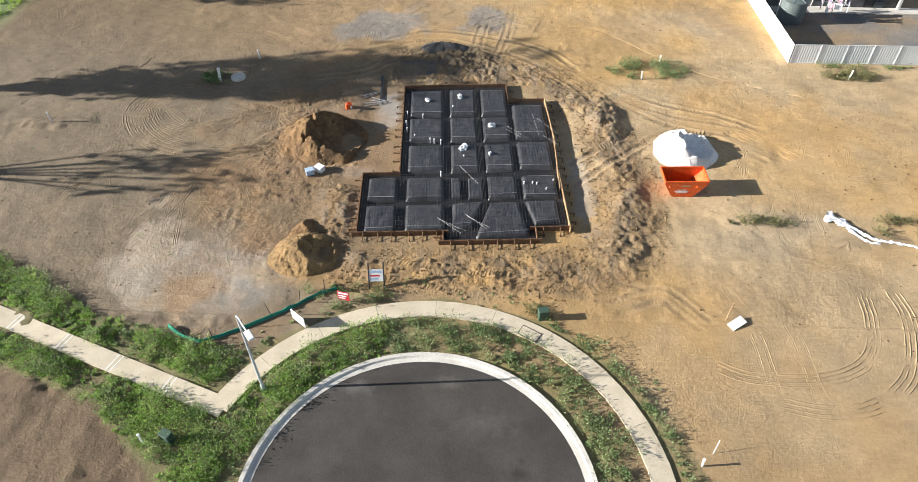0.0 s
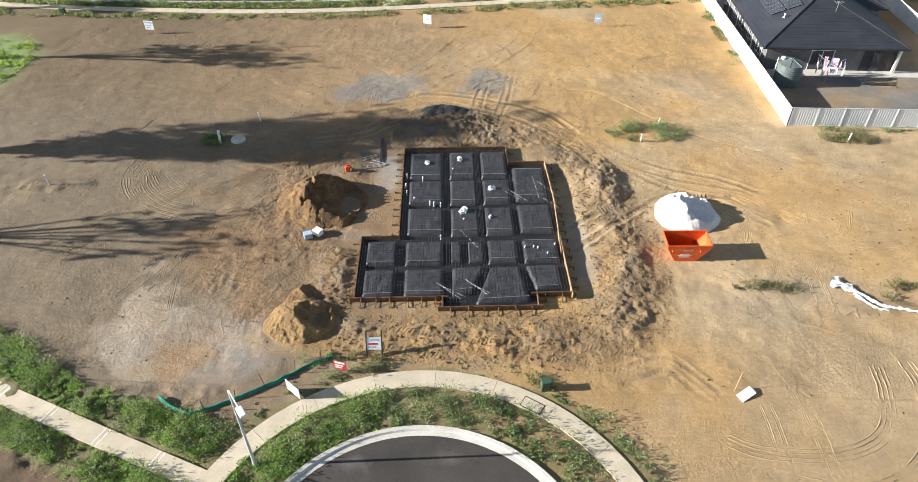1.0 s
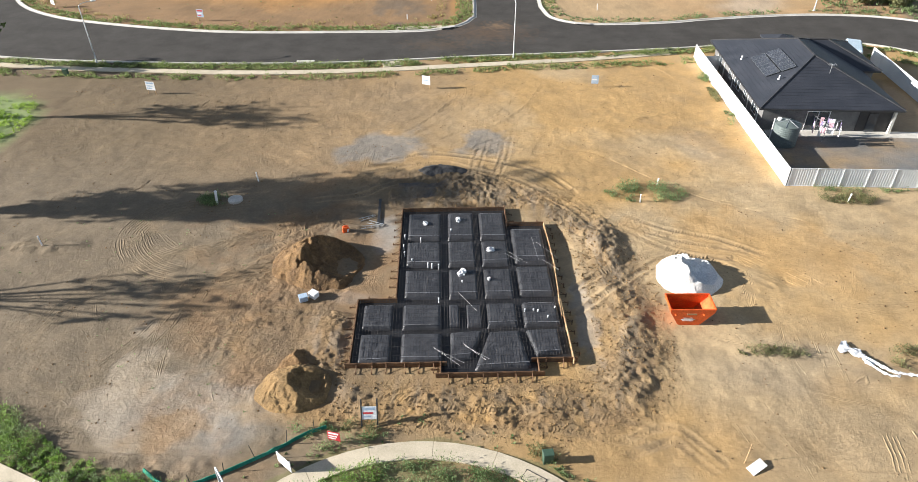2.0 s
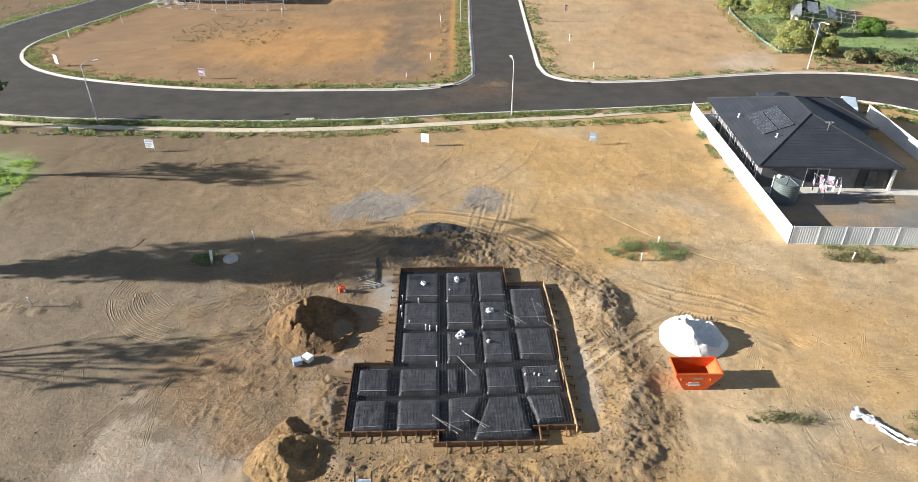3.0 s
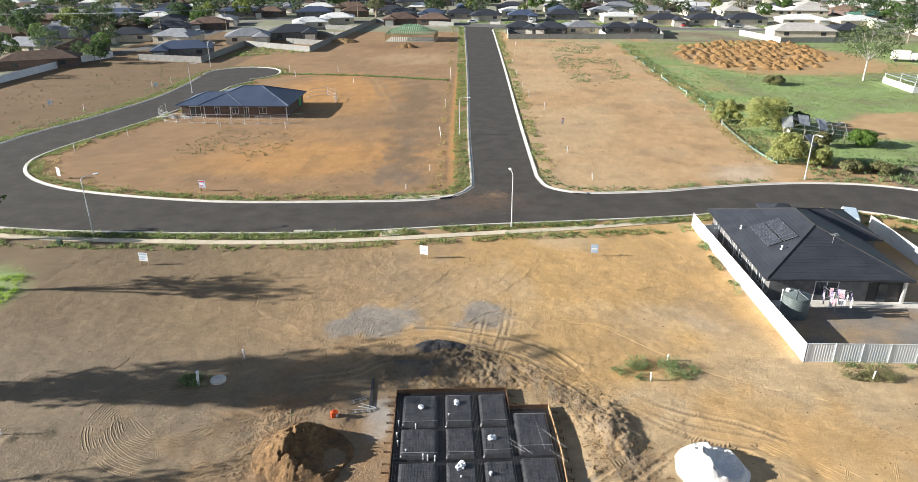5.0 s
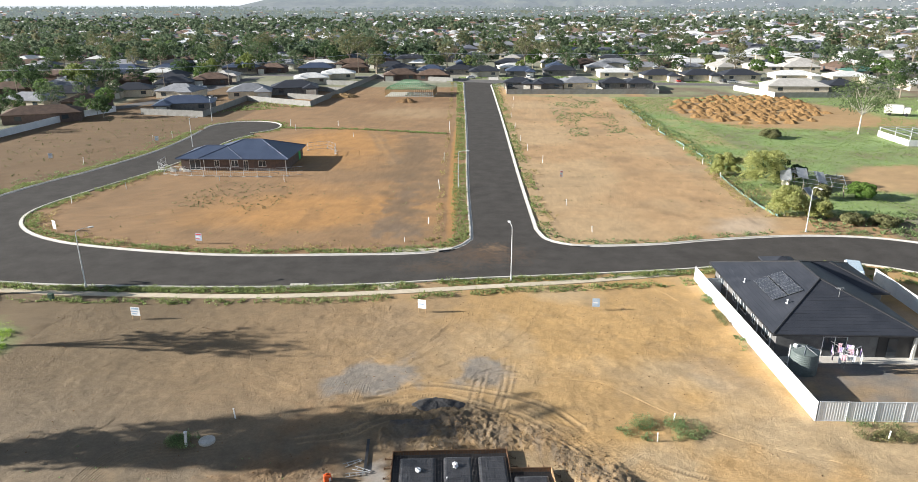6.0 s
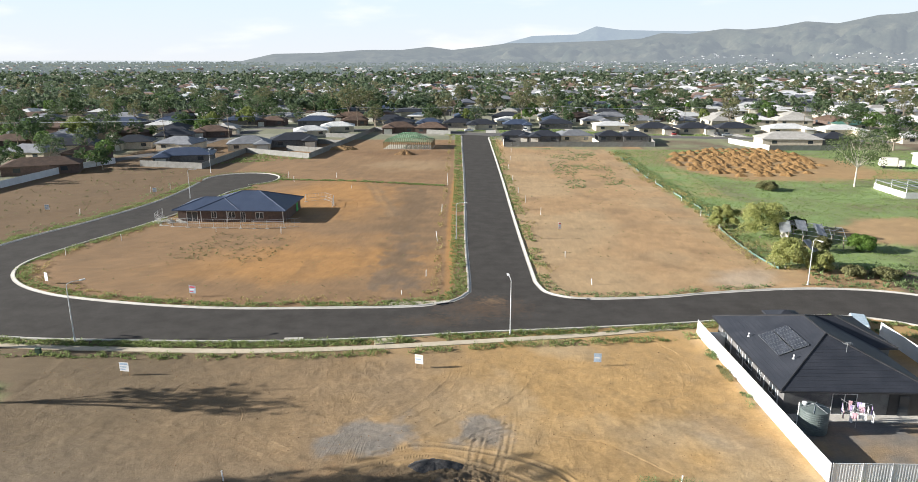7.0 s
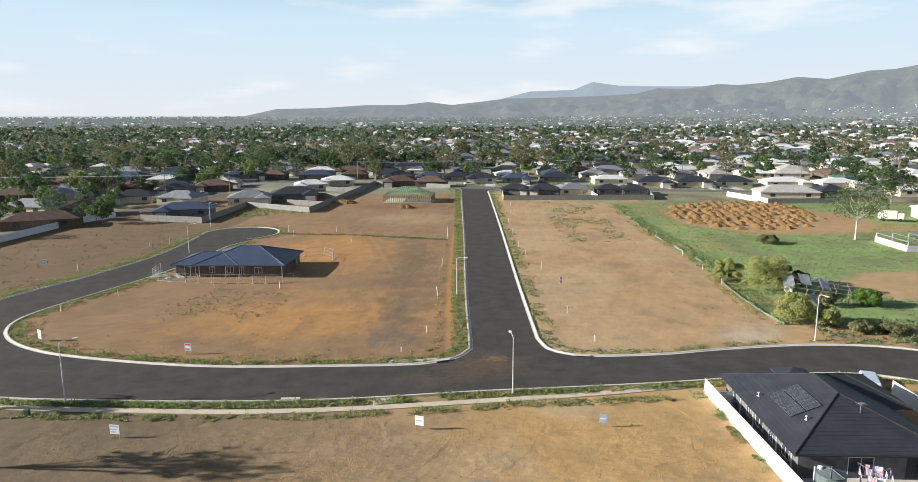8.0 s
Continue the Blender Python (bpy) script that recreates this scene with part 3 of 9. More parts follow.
dye(0.4 * blot(24.0, 38.0, 5.0, 3.0, 0, 0.4, 0.9, 3.0, 150), ORANGE_SOIL)
dye(0.7 * blot(-3, 29.0, 10, 1.8, 2, 0.6, 0.5, 3, 48), ORANGE_SOIL * 0.9)
dye(0.6 * blot(7.3, 36.5, 0.8, 4.0, 2, 0.5, 0.9, 0.9, 49), GREY_SOIL * 1.15)
dye(0.75 * blot(-7.6, 46.2, 0.9, 2.2, 0, 0.5, 0.6, 1.2, 50), GREY_SOIL * 1.5)
dye(0.7 * blot(-9.2, 38.6, 2.0, 0.6, 0, 0.5, 0.6, 1.2, 51), GREY_SOIL * 1.3)
dye(((X > 27.0) & (X < 47.0) & (Y > 55.2) & (Y < 66)) * np.clip(0.9 + 0.8 * fbm(X, Y, 4, 52), 0, 1), np.array((0.165, 0.155, 0.14)))
dye(0.3 * blot(38.5, 60.8, 5.5, 1.8, 0, 0.6, 0.5, 2, 53), GREY_SOIL * 0.9)
dye(0.5 * blot(37, 70, 11, 14, 0, 0.1, 0.0, 3, 54) * (Y > 64), GREY_SOIL * 0.8)

dye(0.7 * blot(-13.5, 39, 6.0, 11, 0, 0.9, 1.1, 2.4, 58), np.array((0.262, 0.152, 0.072)))
dye(0.5 * blot(-12.0, 35.5, 3.5, 4.5, 0, 0.8, 1.2, 1.2, 59), np.array((0.16, 0.11, 0.065)))

# relief: scraped soil, ruts with tread marks, spoil heaped round the slab
plot = ((X > -46) & (X < 45) & (Y > 25.5) & (Y < 78)) * 1.0
plot *= np.clip((78 - Y) / 2, 0, 1) * np.clip((np.hypot(X - BULB[0], Y - BULB[1]) - 12.9) / 1.5, 0, 1) * (1 - ((X > 26.2) & (Y > 54)))
Z += plot * (0.09 * fbm(X, Y, 5.0, 60) + 0.045 * fbm(X, Y, 0.9, 61, 3))
plot2 = ((Y > 98) & (X > -66) & (X < -14)) | ((Y > 106) & (X > 10.5) & (X < 42))
Z += plot2 * (0.05 * fbm(X, Y, 3.0, 62) + 0.03 * fbm(X, Y, 1.8, 68, 3))
Z += ((Y > 4) & (Y < 25) & (X < -13)) * np.clip((-13 - X) / 3, 0, 1) * (0.20 * fbm(X, Y, 2.2, 96, 4) + 0.13 * fbm(X, Y, 0.7, 97, 2))
clod = np.clip(0.5 + 1.6 * fbm(X, Y, 6.0, 63), 0, 1)
berm = [(-9.5, 33.0), (-9.0, 30.4), (-4.0, 29.6), (2.0, 29.4), (7.4, 29.8), (10.0, 33.0), (10.3, 38.0), (10.0, 43.0), (8.6, 47.0), (5.4, 50.6), (1.0, 51.9), (-4.0, 51.9)]
o, w = near_line(berm, 4.0)
ridge = np.where(np.abs(o) < 4, np.exp(-(o / 1.35) ** 2), 0) * np.where(Y < 31.5, 0.55, 1.0)
Z += ridge * (0.10 + 0.18 * clod + 0.22 * fbm(X, Y, 1.3, 64, 5) * (0.5 + 0.5 * clod) + 0.12 * np.abs(fbm(X * 1.1 + Y * 0.8, (Y - X) * 0.35, 0.4, 87, 3)))
Z += np.where(np.abs(o) < 4, np.exp(-(o / 2.2) ** 2), 0) * (0.09 * fbm(X, Y, 0.7, 65, 3) + 0.09 * fbm(X, Y, 0.3, 69, 2))
churned = np.zeros_like(X)
for churn in (blot(-13.0, 40.5, 5.0, 11.0, 0, 0.7, 0.9, 2.4, 110), blot(-4.0, 54.3, 8.0, 2.2, 4, 0.6, 0.7, 2.0, 111), blot(-1.0, 28.6, 10.0, 1.3, 0, 0.6, 0.5, 1.8, 112)):
    churned = np.maximum(churned, churn)
    Z += churn * (0.10 * fbm(X, Y, 1.1, 113, 4) + 0.12 * np.abs(fbm(X, Y, 0.42, 114, 2)))
wide_berm = np.where(np.abs(o) < 4, np.exp(-(o / 2.5) ** 4), 0)
dye(0.85 * wide_berm * np.clip(0.8 + 1.5 * fbm(X, Y, 1.5, 98, 3), 0, 1), PALE_SOIL * np.array((0.56, 0.50, 0.44)))
dye(0.3 * np.clip(ridge * 1.6, 0, 1) * np.clip(3 * fbm(X * 2.0, Y * 0.5, 1.0, 88), 0, 1), GREY_SOIL * 0.9)
dye(0.8 * ridge * np.clip(0.45 + 3 * fbm(X * 1.5, Y * 0.7, 1.4, 66), 0, 1), BROWN_SOIL * 0.8)
for cx, cy, rx, ry, h in ((-2.2, 54.9, 2.6, 1.2, 0.4), (9.2, 31.2, 1.3, 1.6, 0.3), (9.9, 46.0, 1.2, 2.4, 0.45), (-10.0, 46.5, 1.5, 1.0, 0.15), (-14.0, 34.0, 2.2, 2.2, 0.06),
                          (-1.0, 53.2, 8.0, 0.9, 0.2), (-34.0, 43.8, 2.6, 0.7, 0.25), (25.5, 32.9, 2.4, 0.6, 0.2)):
    b = blot(cx, cy, rx, ry, 0, 0.9, 0.5, 1.2, int(cx * 7 + cy))
    Z += b * h * (0.7 + 0.5 * fbm(X, Y, 0.8, 67) + 0.35 * fbm(X, Y, 0.3, 86, 2))
    dye(0.4 * b, BROWN_SOIL * 1.05)


TRACKS = []


def ruts(line, half=0.85, wide=0.24, deep=0.03, tread=0.0, show=1.0, single=False, lines=0):
    """Wheel or crawler tracks: a shallow groove each side, with tread bars or a bundle of thin ridges."""
    off, way = near_line(line, half + 1.0)
    TRACKS.append((line, 0.0 if single else half, wide, tread, show, lines))
    for c0 in ((0,) if single else (-half, half)):
        e = off - c0
        q = np.clip(1.3 - np.abs(e) / wide, 0, 1) * show
        lip = np.exp(-((np.abs(e) - wide * 1.35) / 0.12) ** 2) * show
        frag = np.clip(0.8 + 1.6 * vnoise(X, Y, 2.5, 71), 0.15, 1)
        global Z
        Z = Z + frag * (-deep * q + lip * deep * 0.9) * (0.55 if lines else 1.0)
        dye((0.08 if lines else 0.42) * q * frag, BROWN_SOIL * 0.95)
        dye((0.12 if lines else 0.35) * lip * frag, PALE_SOIL * np.array((1.0, 0.97, 0.93)) if c0 >= 0 else BROWN_SOIL * 1.25)


# crawler bands round the back of the slab and out to the sand
ruts([(-9.2, 56.6), (-7.2, 57.4), (-3.9, 58.1), (-0.8, 57.0), (2.9, 55.3), (5.4, 53.1), (7.3, 51.1), (9.0, 48.3)], single=True, wide=0.27, tread=0.24, deep=0.05)
ruts([(-7.4, 58.9), (-5.6, 59.7), (-3.2, 59.6), (0.0, 58.9), (3.4, 57.7), (6.6, 55.4), (8.7, 52.2), (10.4, 49.3), (12.4, 47.2), (14.3, 45.6), (18.0, 43.8), (20.0, 42.1)], single=True, wide=0.27, tread=0.24, deep=0.05)
ruts([(9.8, 51.9), (12.4, 49.7), (14.9, 48.2), (18.3, 47.0), (21.1, 45.4)], single=True, wide=0.25, tread=0.24, deep=0.045)
ruts([(5.0, 54.9), (7.4, 52.6), (9.6, 50.2), (12.0, 48.4), (15.5, 46.6), (19.0, 45.6)], single=True, wide=0.22, tread=0.24, deep=0.03, show=0.8)
ruts([(8.1, 41.3), (10.6, 43.1), (13.2, 44.4)], single=True, wide=0.25, tread=0.24, deep=0.05)
ruts([(8.1, 38.9), (10.5, 41.0), (14.0, 44.2), (15.3, 44.7), (17.6, 44.4)], single=True, wide=0.25, tread=0.24, deep=0.05)
ruts([(0.1, 62.4), (-0.4, 58.9), (-0.7, 55.2), (0.0, 52.4)], half=0.35, wide=0.16, tread=0.24, deep=0.03, show=0.8)
ruts([(2.6, 64.0), (2.1, 59.6), (1.3, 55.8), (0.8, 53.0)], half=0.3, wide=0.16, tread=0.24, deep=0.03, show=0.8)
ruts([(24.2, 49.9), (27.0, 47.3), (29.4, 44.7), (31.2, 42.8)], single=True, wide=0.18, tread=0.24, deep=0.015, show=0.6)
ruts([(26.5, 49.1), (29.1, 46.6), (31.9, 44.1)], single=True, wide=0.18, tread=0.24, deep=0.015, show=0.6)
ruts([(-6.0, 29.0), (0.0, 28.1), (5.0, 28.3), (9.0, 27.6)], half=0.7, wide=0.22, tread=0.24, deep=0.03, show=0.7)
ruts([(9.6, 27.0), (11.4, 27.6), (12.6, 26.4)], half=0.5, wide=0.2, tread=0.24, deep=0.03, show=0.7)
for k in range(2):
    ruts([(25.5, 28.4), (25.6, 26.2), (24.4, 22.9), (22.9, 21.2), (20.9, 20.1), (18.6, 19.8), (16.4, 20.2)], single=True, wide=0.16 + 0.26 * k, deep=0.015, lines=2, show=0.9)
    ruts([(23.6, 28.0), (23.4, 26.2), (22.7, 24.1), (21.5, 22.8), (19.7, 22.0), (17.6, 21.7), (15.0, 21.9), (13.4, 22.6)], single=True, wide=0.14 + 0.24 * k, deep=0.015, lines=2, show=0.9)
ruts([(-19.4, 46.0), (-17.4, 45.2), (-15.4, 45.9), (-13.6, 47.0)], half=0.45, wide=0.25, tread=0.24, deep=0.02, show=0.7)
ruts([(-16.6, 43.6), (-15.4, 45.0), (-15.6, 46.6), (-17.4, 47.4)], single=True, wide=0.3, tread=0.24, deep=0.02, show=0.7)
ruts([(-18.2, 36.8), (-16.9, 35.7), (-16.6, 33.6)], half=0.35, wide=0.22, tread=0.24, deep=0.02, show=0.6)
ruts([(-12.6, 36.9), (-10.4, 36.7), (-8.9, 36.2)], single=True, wide=0.25, tread=0.24, deep=0.02, show=0.7)
ruts([(-8.8, 53.9), (-10.8, 52.4), (-13.2, 51.8)], half=0.4, wide=0.26, tread=0.28, deep=0.03)
# thin tyre lines: the fan west of the plot, turns, and arcs on the gravel
for k in range(5):
    f = k / 4
    ruts([(-28.2 + 2.8 * f, 52.4), (-26.2 + 1.4 * f, 58.6 - 1.0 * f), (-23.6 + 1.2 * f, 63.9 - 1.6 * f), (-19.0 + 1.6 * f, 66.8 - 3.2 * f)], single=True, wide=0.1, deep=0.006, lines=2, show=0.5)
for line in ([(-24.9, 68.6), (-23.9, 63.4), (-21.3, 59.6), (-18.0, 57.7)], [(-23.0, 68.6), (-22.3, 64.4), (-20.4, 61.5), (-16.0, 58.4)]):
    ruts(line, single=True, wide=0.2, deep=0.012, lines=4, show=0.7)
for line in ([(-13.0, 69.8), (-11.7, 66.2), (-9.4, 63.3)], [(-10.9, 70.0), (-9.7, 66.6), (-8.2, 64.2)], [(-3.7, 71.5), (-6.5, 66.0), (-10.0, 61.8), (-13.5, 55.9)], [(-1.8, 70.7), (-4.5, 66.8), (-8.4, 61.8)],
             [(4.6, 77.5), (2.6, 71.0), (-1.0, 66.2), (-4.4, 62.6)], [(6.6, 76.6), (4.4, 70.4), (0.8, 65.4)]):
    ruts(line, single=True, wide=0.14, deep=0.006, lines=3, show=0.55)
for k in range(8):
    f = k / 7
    ruts([(-14.0 + 4.0 * f, 57.3 - 0.5 * f), (-13.2 + 3.4 * f, 61.1 - 0.8 * f), (-11.4 + 3.2 * f, 64.2 - 2.4 * f), (-8.4 + 3.0 * f, 64.9 - 3.0 * f)], single=True, wide=0.1, deep=0.012, lines=2, show=0.5)
for k in range(4):
    ruts([(-1.6 + 0.7 * k, 60.4), (0.2 + 0.6 * k, 62.4 - 0.3 * k), (2.6 + 0.5 * k, 63.6 - 0.9 * k)], single=True, wide=0.1, deep=0.015, lines=2)
for k in range(5):
    ruts([(-27.4 + 0.5 * k, 46.0 - 0.1 * k), (-25.7 + 0.4 * k, 43.5 + 0.25 * k), (-23.3, 42.6 + 0.35 * k), (-21.0, 43.0 + 0.35 * k), (-19.0, 44.6 + 0.35 * k), (-16.4 - 0.3 * k, 46.3 + 0.25 * k)], single=True, wide=0.1, deep=0.012, lines=2, show=0.8)
for line in ([(-28.4, 37.0), (-27.4, 35.4), (-25.7, 33.7)], [(-27.2, 37.4), (-26.3, 35.8), (-24.8, 34.4)], [(-23.5, 44.9), (-21.2, 39.4)], [(-22.6, 44.6), (-20.5, 39.6)], [(-23.4, 40.8), (-22.6, 37.8)],
             [(-17.6, 38.1), (-15.9, 34.4)], [(-21.8, 36.0), (-21.4, 33.3), (-20.9, 31.1)], [(-20.9, 35.6), (-20.4, 33.1), (-19.9, 30.6)], [(-19.7, 32.6), (-19.1, 34.5), (-18.4, 35.8)], [(-18.9, 39.4), (-18.2, 41.6)],
             [(-26.6, 45.4), (-24.9, 46.6)], [(-35.6, 42.9), (-35.0, 44.9)], [(-34.8, 42.8), (-34.2, 44.9)], [(-36.4, 43.0), (-35.9, 44.7)], [(-30.4, 40.6), (-28.6, 42.2)], [(-29.4, 39.4), (-27.6, 41.0)]):
    ruts(line, single=True, wide=0.13, deep=0.02, lines=3, show=0.5)
for line in ([(20.3, 39.7), (22.2, 39.8), (24.1, 41.5), (24.7, 43.2)], [(27.9, 42.9), (26.6, 40.3), (24.2, 38.3), (22.2, 37.9)], [(26.5, 42.8), (26.3, 41.1), (24.4, 38.7)], [(21.4, 48.9), (21.8, 44.0), (23.7, 43.6)],
             [(22.4, 38.2), (22.1, 35.1), (21.9, 32.6)], [(23.2, 38.0), (23.0, 35.0), (22.9, 31.8)], [(21.1, 37.1), (21.0, 33.8)], [(20.4, 37.3), (20.0, 34.0), (20.2, 31.5)], [(17.0, 46.7), (19.8, 43.9), (19.6, 40.1), (18.7, 38.1)],
             [(14.8, 28.9), (15.9, 24.9), (16.0, 21.3)], [(15.4, 29.0), (16.5, 25.0), (16.6, 21.0)], [(16.5, 30.0), (18.1, 25.4), (18.3, 20.7)], [(17.1, 30.2), (18.7, 25.5), (18.9, 21.0)],
             [(17.0, 36.0), (19.0, 33.6), (20.8, 31.0), (24.0, 30.0)], [(15.5, 35.6), (18.0, 34.9), (20.5, 35.4)], [(24.4, 36.8), (25.2, 34.0), (25.4, 31.0)], [(19.2, 41.6), (18.9, 39.2), (17.6, 37.2)]):
    ruts(line, single=True, wide=0.12, deep=0.02, lines=3, show=0.5)
for k in range(6):
    ruts([(-15.2 + 0.2 * k, 42.5 - 0.3 * k), (-19.5, 41.2 - 0.35 * k), (-24.0 - 0.3 * k, 42.2 - 0.3 * k), (-26.6 - 0.45 * k, 45.0), (-25.4 - 0.4 * k, 48.2 + 0.3 * k), (-21.5, 49.3 + 0.4 * k)], single=True, wide=0.12, deep=0.015, lines=2, show=0.8)
for k in range(4):
    ruts([(-29.0 - 0.5 * k, 34.0), (-27.6 - 0.5 * k, 38.5), (-25.0 - 0.4 * k, 41.6), (-20.4, 44.0 + 0.4 * k), (-14.5, 45.4 + 0.5 * k)], single=True, wide=0.14, deep=0.015, lines=2, show=0.5)
    ruts([(-34.0 + 1.4 * k, 55.0 + 0.8 * k), (-27.0 + 1.2 * k, 58.2 + 0.6 * k), (-20.5 + 1.0 * k, 63.5), (-15.0 + 0.8 * k, 68.0 - 0.5 * k), (-8.0 + 0.6 * k, 71.5 - 0.8 * k)], single=True, wide=0.14, deep=0.012, lines=2, show=0.42)
    ruts([(-24.5 + 0.9 * k, 30.5), (-22.4 + 0.8 * k, 35.0), (-21.6 + 0.7 * k, 40.5)], single=True, wide=0.1, deep=0.012, lines=2, show=0.7)
    ruts([(16.0 + 1.3 * k, 47.5 - 0.5 * k), (20.5 + 1.0 * k, 43.0), (24.5 + 0.8 * k, 39.6), (29.0 + 0.6 * k, 38.0 + 0.6 * k)], single=True, wide=0.12, deep=0.012, lines=2, show=0.6)
    ruts([(-5.5 + 1.1 * k, 79.0), (-4.0 + 0.9 * k, 73.5), (-6.0 + 0.6 * k, 68.5), (-10.5 + 0.6 * k, 64.5)], single=True, wide=0.14, deep=0.012, lines=2, show=0.45)
# low windrow and a rill across the lots behind
ruts([(7.9, 61.2), (10.7, 60.6), (13.1, 58.4), (15.5, 56.0), (17.6, 54.1), (20.7, 52.3), (26.8, 49.8)], single=True, wide=0.1, deep=-0.05, lines=2)
ruts([(20.0, 83.0), (21.6, 80.0), (22.2, 77.3), (21.9, 72.2), (19.7, 69.4), (15.3, 67.6)], single=True, wide=0.12, deep=0.03, lines=2, show=0.8)
ruts([(-29.5, 188.0), (-26.0, 176.0), (-23.5, 166.0), (-19.0, 150.0)], half=1.0, wide=0.9, deep=0.02)
# short scrapes
rg = random.Random(77)
for k in range(150):
    x0, y0, a, L = (rg.uniform(-42, -8) if k % 3 else rg.uniform(-8, 26)), rg.uniform(27, 80), rg.uniform(0.4, math.pi - 0.4), rg.uniform(1.0, 3.6)
    bend = rg.uniform(-0.3, 0.3)
    if -11 < x0 < 9 and 29 < y0 < 53:
        continue
    ruts([(x0, y0), (x0 + L * 0.5 * math.cos(a), y0 + L * 0.5 * math.sin(a)), (x0 + L * math.cos(a + bend), y0 + L * math.sin(a + bend))], single=True, wide=rg.uniform(0.05, 0.12), lines=rg.choice((1, 2, 3)), deep=rg.uniform(0.006, 0.02), show=rg.uniform(0.3, 0.7))
# keep the sheet below everything that is laid on it
flatness = np.clip((np.hypot(X - BULB[0], Y - BULB[1]) - 12.8) / 1.0, 0, 1)
Z *= flatness
u = (X - SLAB_O[0]) * math.cos(radians(SLAB_TURN)) + (Y - SLAB_O[1]) * math.sin(radians(SLAB_TURN))
v = -(X - SLAB_O[0]) * math.sin(radians(SLAB_TURN)) + (Y - SLAB_O[1]) * math.cos(radians(SLAB_TURN))
pad = np.clip(1.2 - np.maximum(np.maximum(-u, u - 14.1), np.maximum(-1.0 - v, v - 17.4)) / 0.8, 0, 1)
Z = Z * (1 - pad) - 0.02 * pad
ditch = np.clip((u - 13.9) / 0.25, 0, 1) * np.clip((16.2 - u) / 1.3, 0, 1) * np.clip((v + 0.4) / 0.6, 0, 1) * np.clip((14.9 - v) / 0.8, 0, 1)
Z = Z - ditch * (0.20 + 0.12 * fbm(X, Y, 0.9, 85))
C = C * np.array((0.985, 1.02, 1.09))
C = np.clip(C * (1 + 0.16 * fbm(X, Y, 2.6, 80)[..., None] + 0.14 * fbm(X, Y, 0.4, 81, 2)[..., None]), 0.01, 0.9)

ny, nx = X.shape
idx = np.arange(nx * ny).reshape(ny, nx)
quads = np.stack([idx[:-1, :-1], idx[:-1, 1:], idx[1:, 1:], idx[1:, :-1]], -1).reshape(-1, 4)
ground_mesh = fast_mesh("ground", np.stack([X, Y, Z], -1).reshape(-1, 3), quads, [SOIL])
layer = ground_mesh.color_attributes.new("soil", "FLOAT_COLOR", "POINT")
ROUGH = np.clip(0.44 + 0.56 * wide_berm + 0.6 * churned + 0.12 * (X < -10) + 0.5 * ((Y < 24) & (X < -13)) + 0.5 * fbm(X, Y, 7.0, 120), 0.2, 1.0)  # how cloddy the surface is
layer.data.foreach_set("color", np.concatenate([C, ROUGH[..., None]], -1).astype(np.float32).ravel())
ground_mesh.shade_smooth()
tagged(new("ground", ground_mesh), "bare orange-brown scraped soil with tyre tracks and patches of grass", "ground", kind="structure")


def height_at(x, y):
    i, j = min(len(gx) - 1, np.searchsorted(gx, x)), min(len(gy) - 1, np.searchsorted(gy, y))
    return float(Z[j, i])


# crisp tread bars and rut lips pressed up along the tracks
bar_v, bar_f, tg = [], [], random.Random(91)


def prism(p, along, across, lift):
    """A low ridge with a ragged end, centred at p."""
    o = len(bar_v)
    for sgn in (-1, 1):
        e = p + sgn * across
        bar_v.extend([e - along, e + along, e + lift * tg.uniform(0.5, 1.0)])
    bar_f.extend([(o, o + 1, o + 4, o + 3), (o + 1, o + 2, o + 5, o + 4), (o + 2, o, o + 3, o + 5)])


def ribbon(line, show):
    """A thin lip of soil along a tyre line, broken here and there."""
    row = None
    for k, ((x0, y0), (x1, y1)) in enumerate(zip(line, line[1:])):
        d = Vector((x1 - x0, y1 - y0, 0))
        if d.length < 1e-3:
            continue
        nrm = Vector((-d.y, d.x, 0)).normalized()
        gone = vnoise(np.array([x0]), np.array([y0]), 1.1, 15)[0]
        if gone < -0.33:
            row = None
            continue
        w, h = tg.uniform(0.045, 0.07), 0.046 * show * tg.uniform(0.5, 1.0) * min(1.0, (gone + 0.35) * 3)
        p = Vector((x0, y0, height_at(x0, y0) - 0.006)) + nrm * tg.uniform(-0.012, 0.012)
        o = len(bar_v)
        bar_v.extend([p - nrm * w, p + Vector((0, 0, h)), p + nrm * w])
        if row is not None:
            bar_f.extend([(row, o, o + 1, row + 1), (row + 1, o + 1, o + 2, row + 2)])
        row = o


